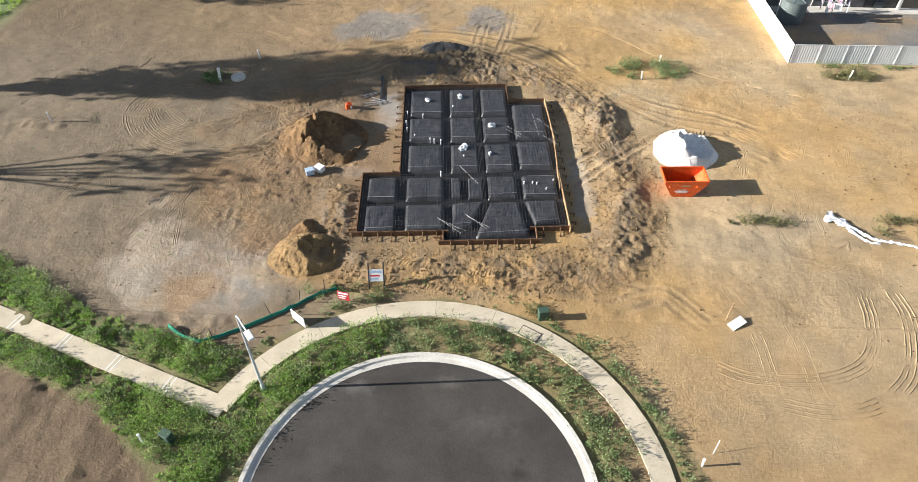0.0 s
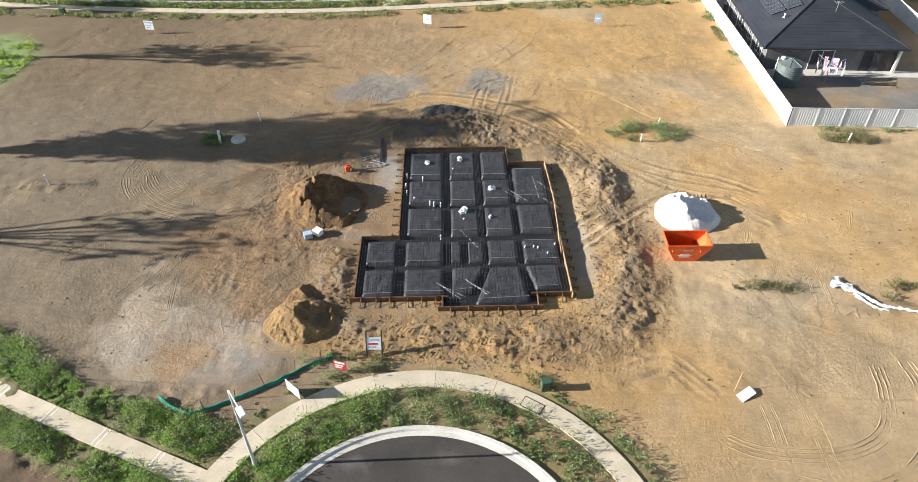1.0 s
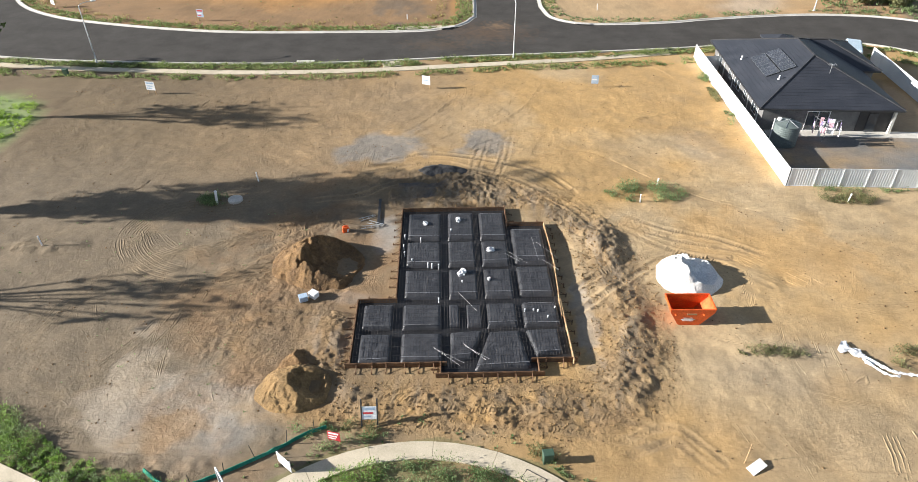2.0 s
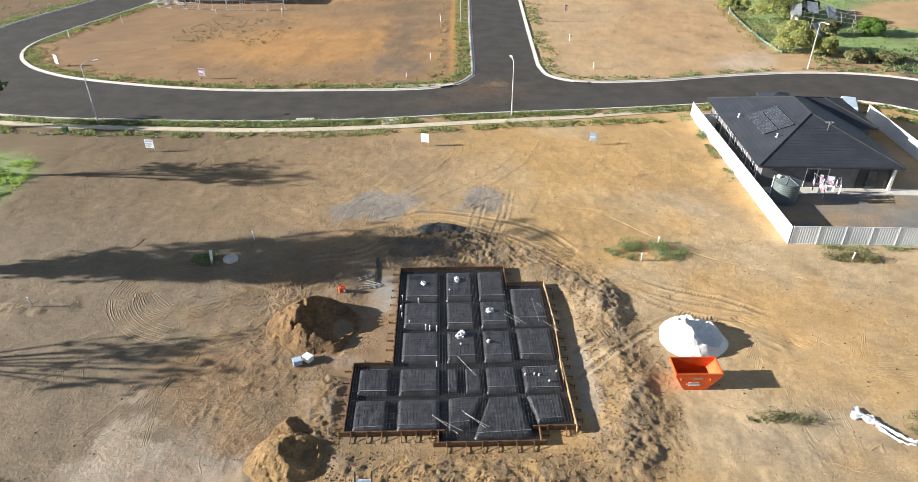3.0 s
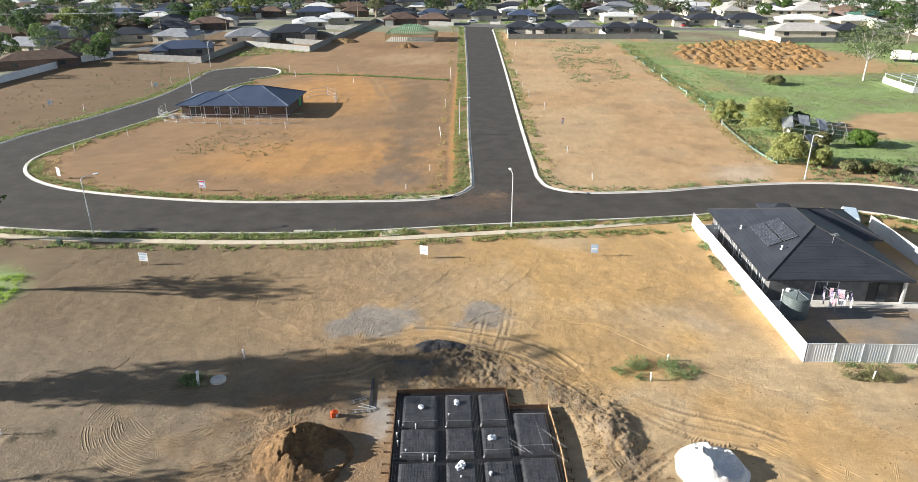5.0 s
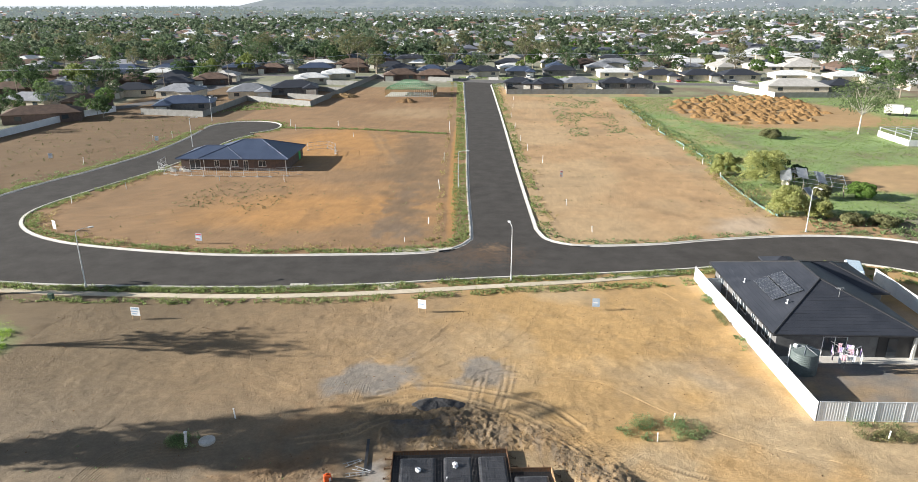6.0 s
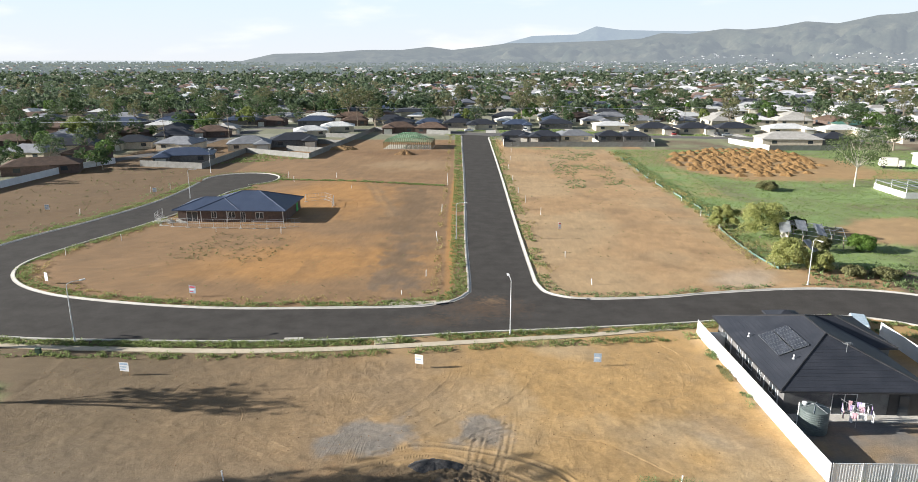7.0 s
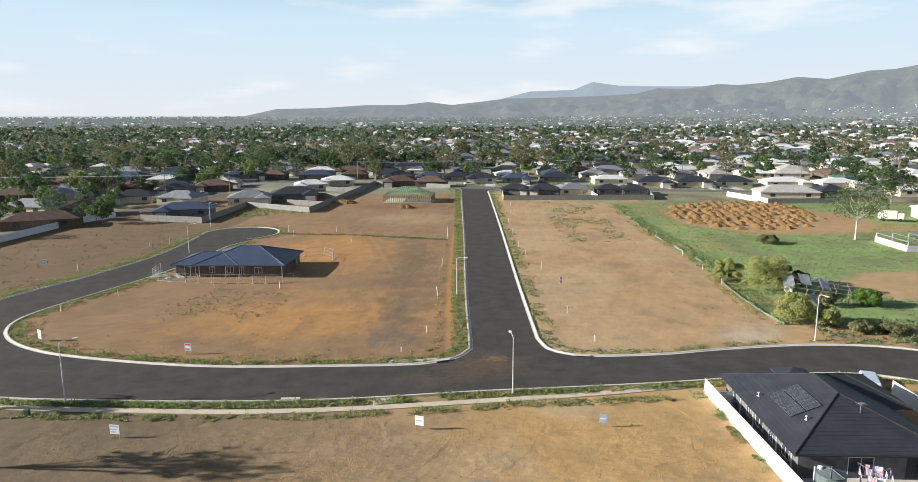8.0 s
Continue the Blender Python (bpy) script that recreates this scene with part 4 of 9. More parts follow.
for line, half, wide, tread, show, lines in TRACKS:
    p = spline(line, tread or 0.2)
    if max(q[1] for q in p) > 90:
        continue
    for c0 in ((0.0,) if half == 0 else (-half, half)):
        side = beside(p, c0) if c0 else p
        for (x0, y0), (x1, y1) in zip(side, side[1:]):
            d = Vector((x1 - x0, y1 - y0, 0))
            if d.length < 1e-3 or vnoise(np.array([x0]), np.array([y0]), 1.8, 5)[0] < -0.27:
                continue
            step = d.length
            d.normalize()
            nrm = Vector((-d.y, d.x, 0))
            if tread:
                z = height_at(x0, y0)
                prism(Vector((x0, y0, z - 0.008)) + nrm * tg.uniform(-0.04, 0.04), d * 0.085, (nrm * wide + d * 0.07) * tg.uniform(0.8, 1.05), Vector((0, 0, 0.042 * show)))
        if lines:
            for j in range(lines):
                ribbon(beside(side, wide * (2 * j / max(1, lines - 1) - 1)), show)
tread_mesh = mesh_of("tread_marks", bar_v, bar_f, [SOIL])
P3 = np.array([tuple(v) for v in bar_v])
ci, cj = np.clip(np.searchsorted(gx, P3[:, 0]), 0, len(gx) - 1), np.clip(np.searchsorted(gy, P3[:, 1]), 0, len(gy) - 1)
layer = tread_mesh.color_attributes.new("soil", "FLOAT_COLOR", "POINT")
layer.data.foreach_set("color", np.c_[C[cj, ci] * 0.93, np.full(len(P3), 0.4)].astype(np.float32).ravel())
tagged(new("tread_marks", tread_mesh), "crumbled soil ridges of tyre tread marks", "tyre tracks", kind="stuff")


# ---- roads and kerbs ----
outline = NEAR_KERB + FAR_RIGHT + EAST_SIDE[1:] + WEST_SIDE + BLOCK_SIDE[1:] + TURN_TWO[1:] + WEST_OUTER[:-1]
tagged(new("road", flat("road", outline, 0.05, ASPHALT, 0.2)), "dark grey asphalt suburban street with a junction", "road", kind="structure")
stem = [(BULB[0] - 4.5, -60.0)] + [(BULB[0] - 4.5, 4.0)] + arc(*BULB, 8.5, 228, -48, 60) + [(BULB[0] + 4.5, 4.0), (BULB[0] + 4.5, -60.0)]
tagged(new("road", flat("road", stem, 0.05, ASPHALT, 0.2)), "dark grey asphalt turning circle of a dead-end street", "road", kind="structure")
cross = [(-150, 352.0), (-60, 333.0), (-15.5, 316.51), (9.0, 308.51), (45, 306.5), (83, 302.5), (120, 296.0), (160, 287.0), (260, 264.0), (262, 272.0), (161, 295.0), (121, 304.0), (84, 310.5), (46, 316.0), (10, 321.0), (-14, 327.0), (-60, 342.0), (-150, 361.0)]
tagged(new("road", flat("road", cross, 0.045, ASPHALT_OLD, 0.2)), "worn grey asphalt cross street", "road", kind="structure")
west_street = spline([(-135.0, 205.0), (-126.5, 224.0), (-116.0, 250.0), (-113.0, 275.0), (-112.0, 305.0), (-108.0, 336.0)], 4.0)
tagged(new("road", flat("road", beside(west_street, 3.4) + beside(west_street, -3.4)[::-1], 0.04, ASPHALT_OLD, 0.2)), "worn grey asphalt side street between houses", "road", kind="structure")
KERB_PROFILE = [(-0.30, 0.055), (-0.02, 0.075), (0.06, 0.17), (0.28, 0.18), (0.30, -0.05)]
for line, flip in ((NEAR_KERB, -1), (FAR_RIGHT, -1), (EAST_SIDE, -1), (WEST_SIDE, -1), (BLOCK_SIDE, -1), (TURN_TWO, -1), (WEST_OUTER, -1)):
    tagged(new("kerb", sweep("kerb", line, [(flip * o, h) for o, h in KERB_PROFILE], [KERB])), "pale concrete kerb and gutter along the street", "kerb", kind="structure")
bulb_edge = [(BULB[0] - 4.6, -60.0), (BULB[0] - 4.6, 2.0)] + arc(*BULB, 8.55, 230, -50, 64) + [(BULB[0] + 4.6, 2.0), (BULB[0] + 4.6, -60.0)]
tagged(new("kerb", sweep("kerb", bulb_edge, [(o, h) for o, h in KERB_PROFILE], [KERB])), "pale concrete roll-top kerb round the turning circle", "kerb", kind="structure")


# side-entry drains in the kerb
for x, y, turn in ((-5.2, 94.6, 24), (13.4, 97.3, 172), (-22.0, 81.6, 4)):
    inlet = thing("drain_inlet", "concrete side-entry drain with a dark slot in the kerb", "drain", pose(x, y, 0.0, 0, 0, turn), group="kerb drains")
    part("lintel", box(-1.1, 1.1, -0.05, 0.55, 0.185, 0.25, bev=0.02), KERB, inlet)
    # solid dark block in place of the shade inside the kerb inlet
    part("slot", box(-0.9, 0.9, -0.09, 0.1, 0.062, 0.17), DARK, inlet, "dark block standing for the shaded drain opening")
    part("grate", box(-0.45, 0.45, -0.55, -0.1, 0.06, 0.085), DARK, inlet, "dark steel grate")

# ---- footpaths (bays are laid at the end of the file) ----
PATH_RING = arc(*BULB, 12.05, 156, -60, 60)
footpath_ring = thing("pavement", "pale concrete footpath curving round the turning circle", "footpath", kind="structure")
footpath_west = thing("pavement", "pale concrete footpath between grass verges", "footpath", kind="structure")
footpath_far = thing("pavement", "narrow concrete footpath along the street verge", "footpath", kind="structure")

# ---- the house slab ready for concrete: formwork, plastic-wrapped pods, reinforcement ----
slab = thing("slab_formwork", "house slab formwork with black plastic pods and steel mesh", "slab formwork", SLAB_M)
EDGE = [(0, 0), (5.75, 0), (5.75, -0.95), (11.85, -0.95), (11.85, 0.2), (14.1, 0.2), (14.1, 15.2), (11.1, 15.2), (11.1, 17.45), (2.65, 17.45), (2.65, 6.05), (0, 6.05)]
part("trench_film", flat("trench_film", EDGE, 0.06, FILM_SHADED, 0.05), FILM_SHADED, slab, "black plastic film lining the beam trenches")


def board(a, b, h=0.42, thick=0.05, over=0.0):
    """A formwork board on edge from a to b, lapped over at its end, weathered timber with a few nailed cleats."""
    d = (Vector((*b, 0)) - Vector((*a, 0)))
    L = d.length
    bm = box(-over, L + over, -thick, 0, -0.02, h, bev=0.006)
    box(-over, L + over, -thick - 0.03, -thick - 0.001, h - 0.10, h - 0.012, bm)
    m = Matrix.Translation((*a, 0)) @ Matrix.Rotation(math.atan2(d.y, d.x), 4, "Z")
    return bm, m


rnd = random.Random(4)
stake_mesh = None
for i, (a, b) in enumerate(zip(EDGE, EDGE[1:] + EDGE[:1])):
    bm, m = board(a, b, over=0.35 if i in (0, 2, 4, 7) else 0.05)
    right_edge = i == 5
    if right_edge:  # the long side is made of three boards that do not quite line up
        for y0, y1, k0, k1 in ((0.1, 5.6, 0.05, 0.0), (4.3, 9.7, -0.12, 0.12), (9.3, 15.2, 0.16, 0.0)):
            bmx, mx = board((14.1 + k0, y0), (14.1 + k1, y1), over=0.2, h=0.44)
            part("form_board", bmx, TIMBER, slab, "pale timber form board on edge", mx)
        bm.free()
    else:
        part("form_board", bm, FORM, slab, "rust-brown form board on edge", m)
    # stakes and raking props outside the boards
    d = Vector((b[0] - a[0], b[1] - a[1], 0))
    L = d.length
    d.normalize()
    out = Vector((d.y, -d.x, 0))
    n = max(1, int(L / 0.95))
    for k in range(n):
        s = (k + 0.5) * L / n + rnd.uniform(-0.12, 0.12)
        if stake_mesh is None:
            sb = box(-0.025, 0.025, 0.05, 0.09, -0.3, 0.5)
            rod((0, 0.08, 0.36), (0, 0.62, 0.0), 0.022, sb, 4)
            box(-0.03, 0.03, 0.56, 0.62, -0.3, 0.16, sb)
            box(-0.02, 0.02, 0.09, 0.6, 0.06, 0.09, sb)
            stake_mesh = done(sb, "stake", FORM)
        p = Vector((*a, 0)) + d * s
        part("stake", stake_mesh, FORM, slab, at=Matrix.Translation(p) @ Matrix.Rotation(math.atan2(out.y, out.x) - math.pi / 2 + rnd.uniform(-0.1, 0.1), 4, "Z"))

# the pods: foam blocks wrapped in film, in five columns
COLS = {"W": (0.40, 2.52), "A": (3.12, 5.84), "B": (6.32, 8.46), "C": (8.86, 10.98), "D": (11.33, 13.84)}
ROWS = {1: (13.25, 16.85), 2: (9.9, 12.9), 3: (6.25, 9.4), 4: (3.2, 5.55), 5: (0.1, 2.7)}


def pod_mesh(corners, top, seed):
    """A soft-edged block under a wrinkled film, sagging between the mesh wires."""
    n, k = 26, 26
    (x0, y0), (x1, y1), (x2, y2), (x3, y3) = corners
    s = np.linspace(0, 1, n)
    A, B = np.meshgrid(s, s)
    px = (x0 * (1 - A) + x1 * A) * (1 - B) + (x3 * (1 - A) + x2 * A) * B
    py = (y0 * (1 - A) + y1 * A) * (1 - B) + (y3 * (1 - A) + y2 * A) * B
    d = np.minimum(np.minimum(A, 1 - A) * 2.4, np.minimum(B, 1 - B) * 2.6)
    rise = 1 - np.exp(-(d / 0.085) ** 1.5)
    wr = 0.035 * fbm(px * 1.0, py * 0.35, 0.28, seed, 3) + 0.03 * fbm(px, py, 0.9, seed + 3)
    z = 0.03 + (top + wr) * rise
    idx2 = np.arange(n * n).reshape(n, n)
    f = np.stack([idx2[:-1, :-1], idx2[:-1, 1:], idx2[1:, 1:], idx2[1:, :-1]], -1).reshape(-1, 4)
    me = fast_mesh("pod", np.stack([px, py, z], -1).reshape(-1, 3), f, [PLASTIC])
    me.shade_smooth()
    return me


tape_rows = []
for c, (u0, u1) in COLS.items():
    for r, (v0, v1) in ROWS.items():
        if c == "W" and r < 4:
            continue
        if c == "D":
            if r == 1:
                continue
            v0, v1 = {2: (10.05, 14.6), 3: (6.4, 9.65), 4: (3.25, 5.55), 5: (0.55, 2.9)}[r]
        q = [(u0, v0), (u1, v0), (u1, v1), (u0, v1)]
        if c + str(r) == "B5":
            q = [(6.32, 0.15), (7.65, 0.35), (8.66, 2.9), (6.32, 2.75)]
        if c + str(r) == "C5":
            q = [(7.8, -0.6), (11.5, -0.45), (10.98, 2.9), (8.95, 2.8)]
        if c + str(r) == "D5":
            q = [(11.85, 0.5), (13.6, 0.7), (13.6, 2.95), (11.35, 2.85)]
        if c + str(r) == "B4":
            for j, (a0, a1) in enumerate(((6.32, 7.0), (7.5, 8.55))):
                part("pod", pod_mesh([(a0, 3.3), (a1, 3.3), (a1, 5.5), (a0, 5.5)], 0.36, 7 + j), PLASTIC, slab, "foam pod wrapped in wrinkled black plastic")
            continue
        part("pod", pod_mesh(q, 0.38, ord(c) * 9 + r), PLASTIC, slab, "foam pod wrapped in wrinkled black plastic")
        tape_rows.append((q, r))

# welded wire mesh over each column of pods, and cages in the trenches
def wires(u0, u1, v0, v1, z, du, dv, r=0.006, seed=0):
    g = random.Random(seed)
    vs, fs = [], []

    def bar(a, b):
        o = len(vs)
        a, b = Vector(a), Vector(b)
        side = Vector((0, 0, 1)).cross((b - a).normalized()) * r
        up = Vector((0, 0, r))
        for p in (a, b):
            vs.extend([p - side, p + up * 1.2, p + side])
        fs.extend([(o, o + 1, o + 4, o + 3), (o + 1, o + 2, o + 5, o + 4)])
    k = u0
    while k <= u1:
        bar((k, v0, z + g.uniform(-0.01, 0.01)), (k + g.uniform(-0.02, 0.02), v1, z + g.uniform(-0.01, 0.01)))
        k += du
    k = v0
    while k <= v1:
        bar((u0, k, z + 0.012), (u1, k + g.uniform(-0.02, 0.02), z + 0.012))
        k += dv
    return mesh_of("wire_mesh", vs, fs, [STEEL])


for j, (u0, u1, v0, v1) in enumerate(((0.15, 5.9, 0.1, 5.9), (2.8, 5.95, 6.0, 17.2), (6.0, 8.6, -0.7, 17.2), (8.5, 11.0, -0.8, 17.2), (10.9, 13.9, 0.3, 15.0))):
    part("wire_mesh", wires(u0, u1, v0, v1, 0.475 + 0.006 * j, 0.2, 0.4, 0.008, j), STEEL, slab, "grey welded wire mesh")
# pale edge strips and lap bars lying on the mesh
g = random.Random(8)
for q, r in tape_rows:
    (x0, y0), (x1, y1), (x2, y2), (x3, y3) = q
    f = g.uniform(0.06, 0.14)
    for t0 in ([f] if g.random() < 0.8 else [f, 0.9]):
        a = Vector((x0 + (x3 - x0) * t0 + 0.12, y0 + (y3 - y0) * t0, 0.47))
        b = Vector((x1 + (x2 - x1) * t0 - 0.12, y1 + (y2 - y1) * t0 + g.uniform(-0.06, 0.06), 0.47))
        part("bar_chair", rod(a, b, 0.014, n=4), TAPE, slab, "pale plastic strip under the mesh")
for a, b in (((5.3, 1.1), (6.9, -0.5)), ((5.5, 0.9), (7.2, -0.3)), ((7.2, 1.4), (8.6, -0.1)), ((7.3, 1.2), (8.8, 0.0)), ((10.8, 11.3), (12.2, 9.7)), ((10.6, 11.0), (11.7, 9.9)),
             ((13.2, 12.3), (14.6, 10.2)), ((13.4, 10.1), (14.5, 8.8)), ((7.0, 6.5), (8.2, 4.5)), ((12.9, 12.9), (13.1, 10.1))):
    part("lap_bar", rod((*a, 0.53), (*b, 0.55), 0.008, n=4), TAPE, slab, "pale loose steel bar lying on the mesh")
# upright service pipes through the slab
PIPES = [(2.95, 13.5), (4.2, 13.1), (2.9, 12.2), (3.0, 11.3), (4.8, 9.9), (5.1, 9.8), (5.6, 9.7), (3.6, 10.4), (6.6, 14.2),
         (7.3, 7.75), (9.25, 7.9), (11.5, 4.6), (12.1, 4.6), (12.4, 4.5), (13.6, 4.8), (13.0, 3.9), (5.6, 5.9)]
for u0, v0 in PIPES:
    h = 0.25 if v0 != 7.9 else 0.35
    bm = rod((u0, v0, 0.1), (u0, v0, 0.3 + h), 0.042, n=8)
    rod((u0, v0, 0.25 + h), (u0, v0, 0.32 + h), 0.055, bm, 8)
    part("service_pipe", bm, BAG, slab, "white capped plastic service pipe standing in the slab")


def lump(name, rx, ry, rz, seed, rough=0.35, seg=18, base=-0.05):
    """A heap or bag: an uneven dome that meets the ground."""
    bm = bmesh.new()
    bmesh.ops.create_icosphere(bm, subdivisions=4 if seg > 12 else 3, radius=1.0)
    off = Vector((seed * 3.1, seed * 1.7, 0))
    for v in bm.verts:
        d = v.co.normalized()
        k = 1 + rough * (noise.noise(d * 1.6 + off) + 0.5 * noise.noise(d * 4.1 + off) + 0.3 * noise.noise(d * 9.0 + off))
        v.co = Vector((d.x * rx * k, d.y * ry * k, max(base, d.z * rz * k)))
    return bm


for (u0, v0, s) in ((4.53, 15.14, 0.25), (7.22, 15.59, 0.27), (9.59, 11.5, 0.3), (7.33, 8.75, 0.38), (9.26, 8.06, 0.16)):
    thing("cement_bag", "crumpled white bag lying on the plastic", "bag", SLAB_M @ pose(u0, v0, 0.46, 0, 0, rnd.uniform(0, 180)), group="white bags on the slab",
          data=done(lump("cement_bag", s, s * 0.72, s * 0.7, int(u0 * 5), 0.6, 12), "cement_bag", BAG))


# ---- heaps ----
def heap(name, label, cx, cy, rx, ry, h, mat, seed, clods=0.12, soft=1.0, turn=0.0, slump=None, east=None):
    """A tipped heap: slopes of repose from a crest, a ragged foot, clods and slips; east is the reach of its steep side."""
    n, rings = 180, 56
    a = np.linspace(0, 2 * np.pi, n, endpoint=False)
    foot = 1 + 0.22 * np.array([noise.noise(Vector((math.cos(q) * 1.6, math.sin(q) * 1.6, seed))) + 0.5 * noise.noise(Vector((math.cos(q) * 5, math.sin(q) * 5, seed))) for q in a])
    reach = np.where(np.cos(a) > 0, east or rx, rx)
    blend = np.clip(np.cos(a) * 2.5 + 0.5, 0, 1)
    reach = rx * (1 - blend) + (east or rx) * blend
    xs, ys, zs = [], [], []
    for k in range(1, rings + 1):
        r = (k / rings) ** 1.1
        px, py = reach * r * foot * np.cos(a), ry * r * foot * np.sin(a)
        prof = (1 - r) ** soft * (1 - 0.18 * np.exp(-(r / 0.14) ** 2))
        pz = h * prof
        if slump:
            sx, sy, sr, sd = slump
            pz = pz - sd * np.exp(-(((px - sx) / sr) ** 2 + ((py - sy) / sr) ** 2) ** 2) * prof ** 0.5
        pz = pz + clods * (1 - r ** 8) * (0.8 * fbm(px + seed * 7, py, 1.3, seed, 5) + 0.5 * np.abs(fbm(px, py + seed, 0.35, seed + 9, 2)))
        pz = np.where(r >= 0.999, -0.08, np.maximum(pz, -0.02))
        xs.append(px), ys.append(py), zs.append(pz)
    P = np.stack([np.concatenate(xs), np.concatenate(ys), np.concatenate(zs)], -1)
    P = np.vstack([[0, 0, float(zs[0].mean())], P])
    quads2 = [(1 + (k + 1) * n + i, 1 + (k + 1) * n + (i + 1) % n, 1 + k * n + (i + 1) % n, 1 + k * n + i) for k in range(rings - 1) for i in range(n)]
    quads2 += [(0, 1 + i, 1 + (i + 1) % n) for i in range(n)]
    return thing(name, label, "heap", pose(cx, cy, 0, 0, 0, turn), data=mesh_of(name, P, quads2, [mat], False))


def dug_heap(name, label, cx, cy, west, east, half, h, mat, seed, clods=0.10, curl=0.6, turn=0.0, holes=(), dome=False, bowl=None, fall=1.5):
    """A heap with a crest across it: a long rough slope to the west, a steep dug face to the east, and scooped holes."""
    step = 0.075
    ux, uy = np.arange(-west * 1.35, east * 1.6 + step, step), np.arange(-half * 1.35, half * 1.35 + step, step)
    px, py = np.meshgrid(ux, uy)
    rag = 1 + 0.30 * fbm(px + seed * 11, py - seed * 5, 1.6, seed, 3)
    crest = curl * (py / half) ** 2 + 0.35 * fbm(py * 0 + seed, py, 1.1, seed + 2, 3)
    dx = px - crest
    lie = np.clip(1 - (np.abs(py) / (half * rag)) ** 2.4, 0, 1) ** 0.8
    rise = np.where(dx < 0, np.clip(1 + dx / (west * rag), 0, 1) ** fall, np.clip(1 - dx / (east * (0.75 + 0.25 * rag)), 0, 1))
    pz = h * np.minimum(lie, 1) * rise
    if dome:
        r2 = (np.where(px < 0, px / west, px / east)) ** 2 + (py / half) ** 2
        pz = h * np.clip(1 - r2 / rag, 0, 1) ** 0.95 * (1 - 0.25 * r2.clip(0, 1))
    foot = np.clip(pz / 0.12, 0, 1)
    rough = np.where(dx < 0.05, 1.0, 0.3)
    pz = pz + foot * rough * clods * (0.9 * fbm(px, py + seed, 0.8, seed + 7, 5) + 1.1 * np.abs(fbm(px + seed, py, 0.28, seed + 9, 2)) + 0.7 * np.abs(fbm(px, py - seed, 0.17, seed + 12, 1)))
    for sx, sy, sr, sd in holes:
        pz = pz - np.minimum(sd, np.maximum(pz, 0)) * np.exp(-((((px - sx) / sr) ** 2 + ((py - sy) / sr) ** 2) * (1 + 0.5 * fbm(px, py, 0.5, seed + 4))) ** 3)
    if bowl:
        sx, sy, sr, z0 = bowl
        d2 = ((px - sx) ** 2 + ((py - sy) * 0.85) ** 2) / sr ** 2 * (1 + 0.9 * fbm(px, py, 0.8, seed + 6))
        pz = np.minimum(pz, z0 + 1.3 * d2 + 0.05 * fbm(px, py, 0.4, seed + 8))
    pz = np.where(pz < 0.015, -0.06, pz)
    idx2 = np.arange(px.size).reshape(px.shape)
    q = np.stack([idx2[:-1, :-1], idx2[:-1, 1:], idx2[1:, 1:], idx2[1:, :-1]], -1).reshape(-1, 4)
    q = q[(pz.ravel()[q] > -0.05).any(1)]
    used, inv = np.unique(q, return_inverse=True)
    P = np.stack([px.ravel(), py.ravel(), pz.ravel()], -1)[used]
    me = fast_mesh(name, P, inv.reshape(-1, 4), [mat])
    me.shade_smooth()
    return thing(name, label, "heap", pose(cx, cy, 0, 0, 0, turn), data=me)


dug_heap("soil_mound", "steep heap of brown excavated soil with a dug face", -11.6, 42.3, 3.9, 2.8, 3.1, 2.2, DARK_SPOIL, 3, clods=0.18, curl=0.0, dome=True, bowl=(1.6, -0.1, 2.5, -0.1))
dug_heap("soil_mound", "low heap of orange excavated soil with a dug face", -10.9, 30.2, 2.6, 2.1, 2.0, 1.0, SPOIL, 5, clods=0.16, turn=8, dome=True, bowl=(1.0, -0.2, 1.55, -0.05))
dug_heap("soil_mound", "small rough heap of dark brown clods", -11.5, 32.2, 1.5, 0.8, 0.9, 0.55, DARK_SPOIL, 8, clods=0.16, turn=35)
heap("gravel_mound", "low heap of dark grey gravel behind the slab", -3.7, 56.4, 2.2, 1.1, 0.75, GRAVEL, 9, clods=0.1, soft=0.8)
dug_heap("sand_mound", "white sand pile with a scooped hollow in its shaded side", 15.25, 41.9, 2.3, 2.6, 2.5, 1.8, SAND, 7, clods=0.07, curl=0.0, dome=True, bowl=(1.2, -0.5, 1.75, 0.25), holes=((-0.7, 0.5, 0.25, 0.3), (-0.1, 1.15, 0.55, 0.6), (0.9, 1.5, 0.6, 0.5)))


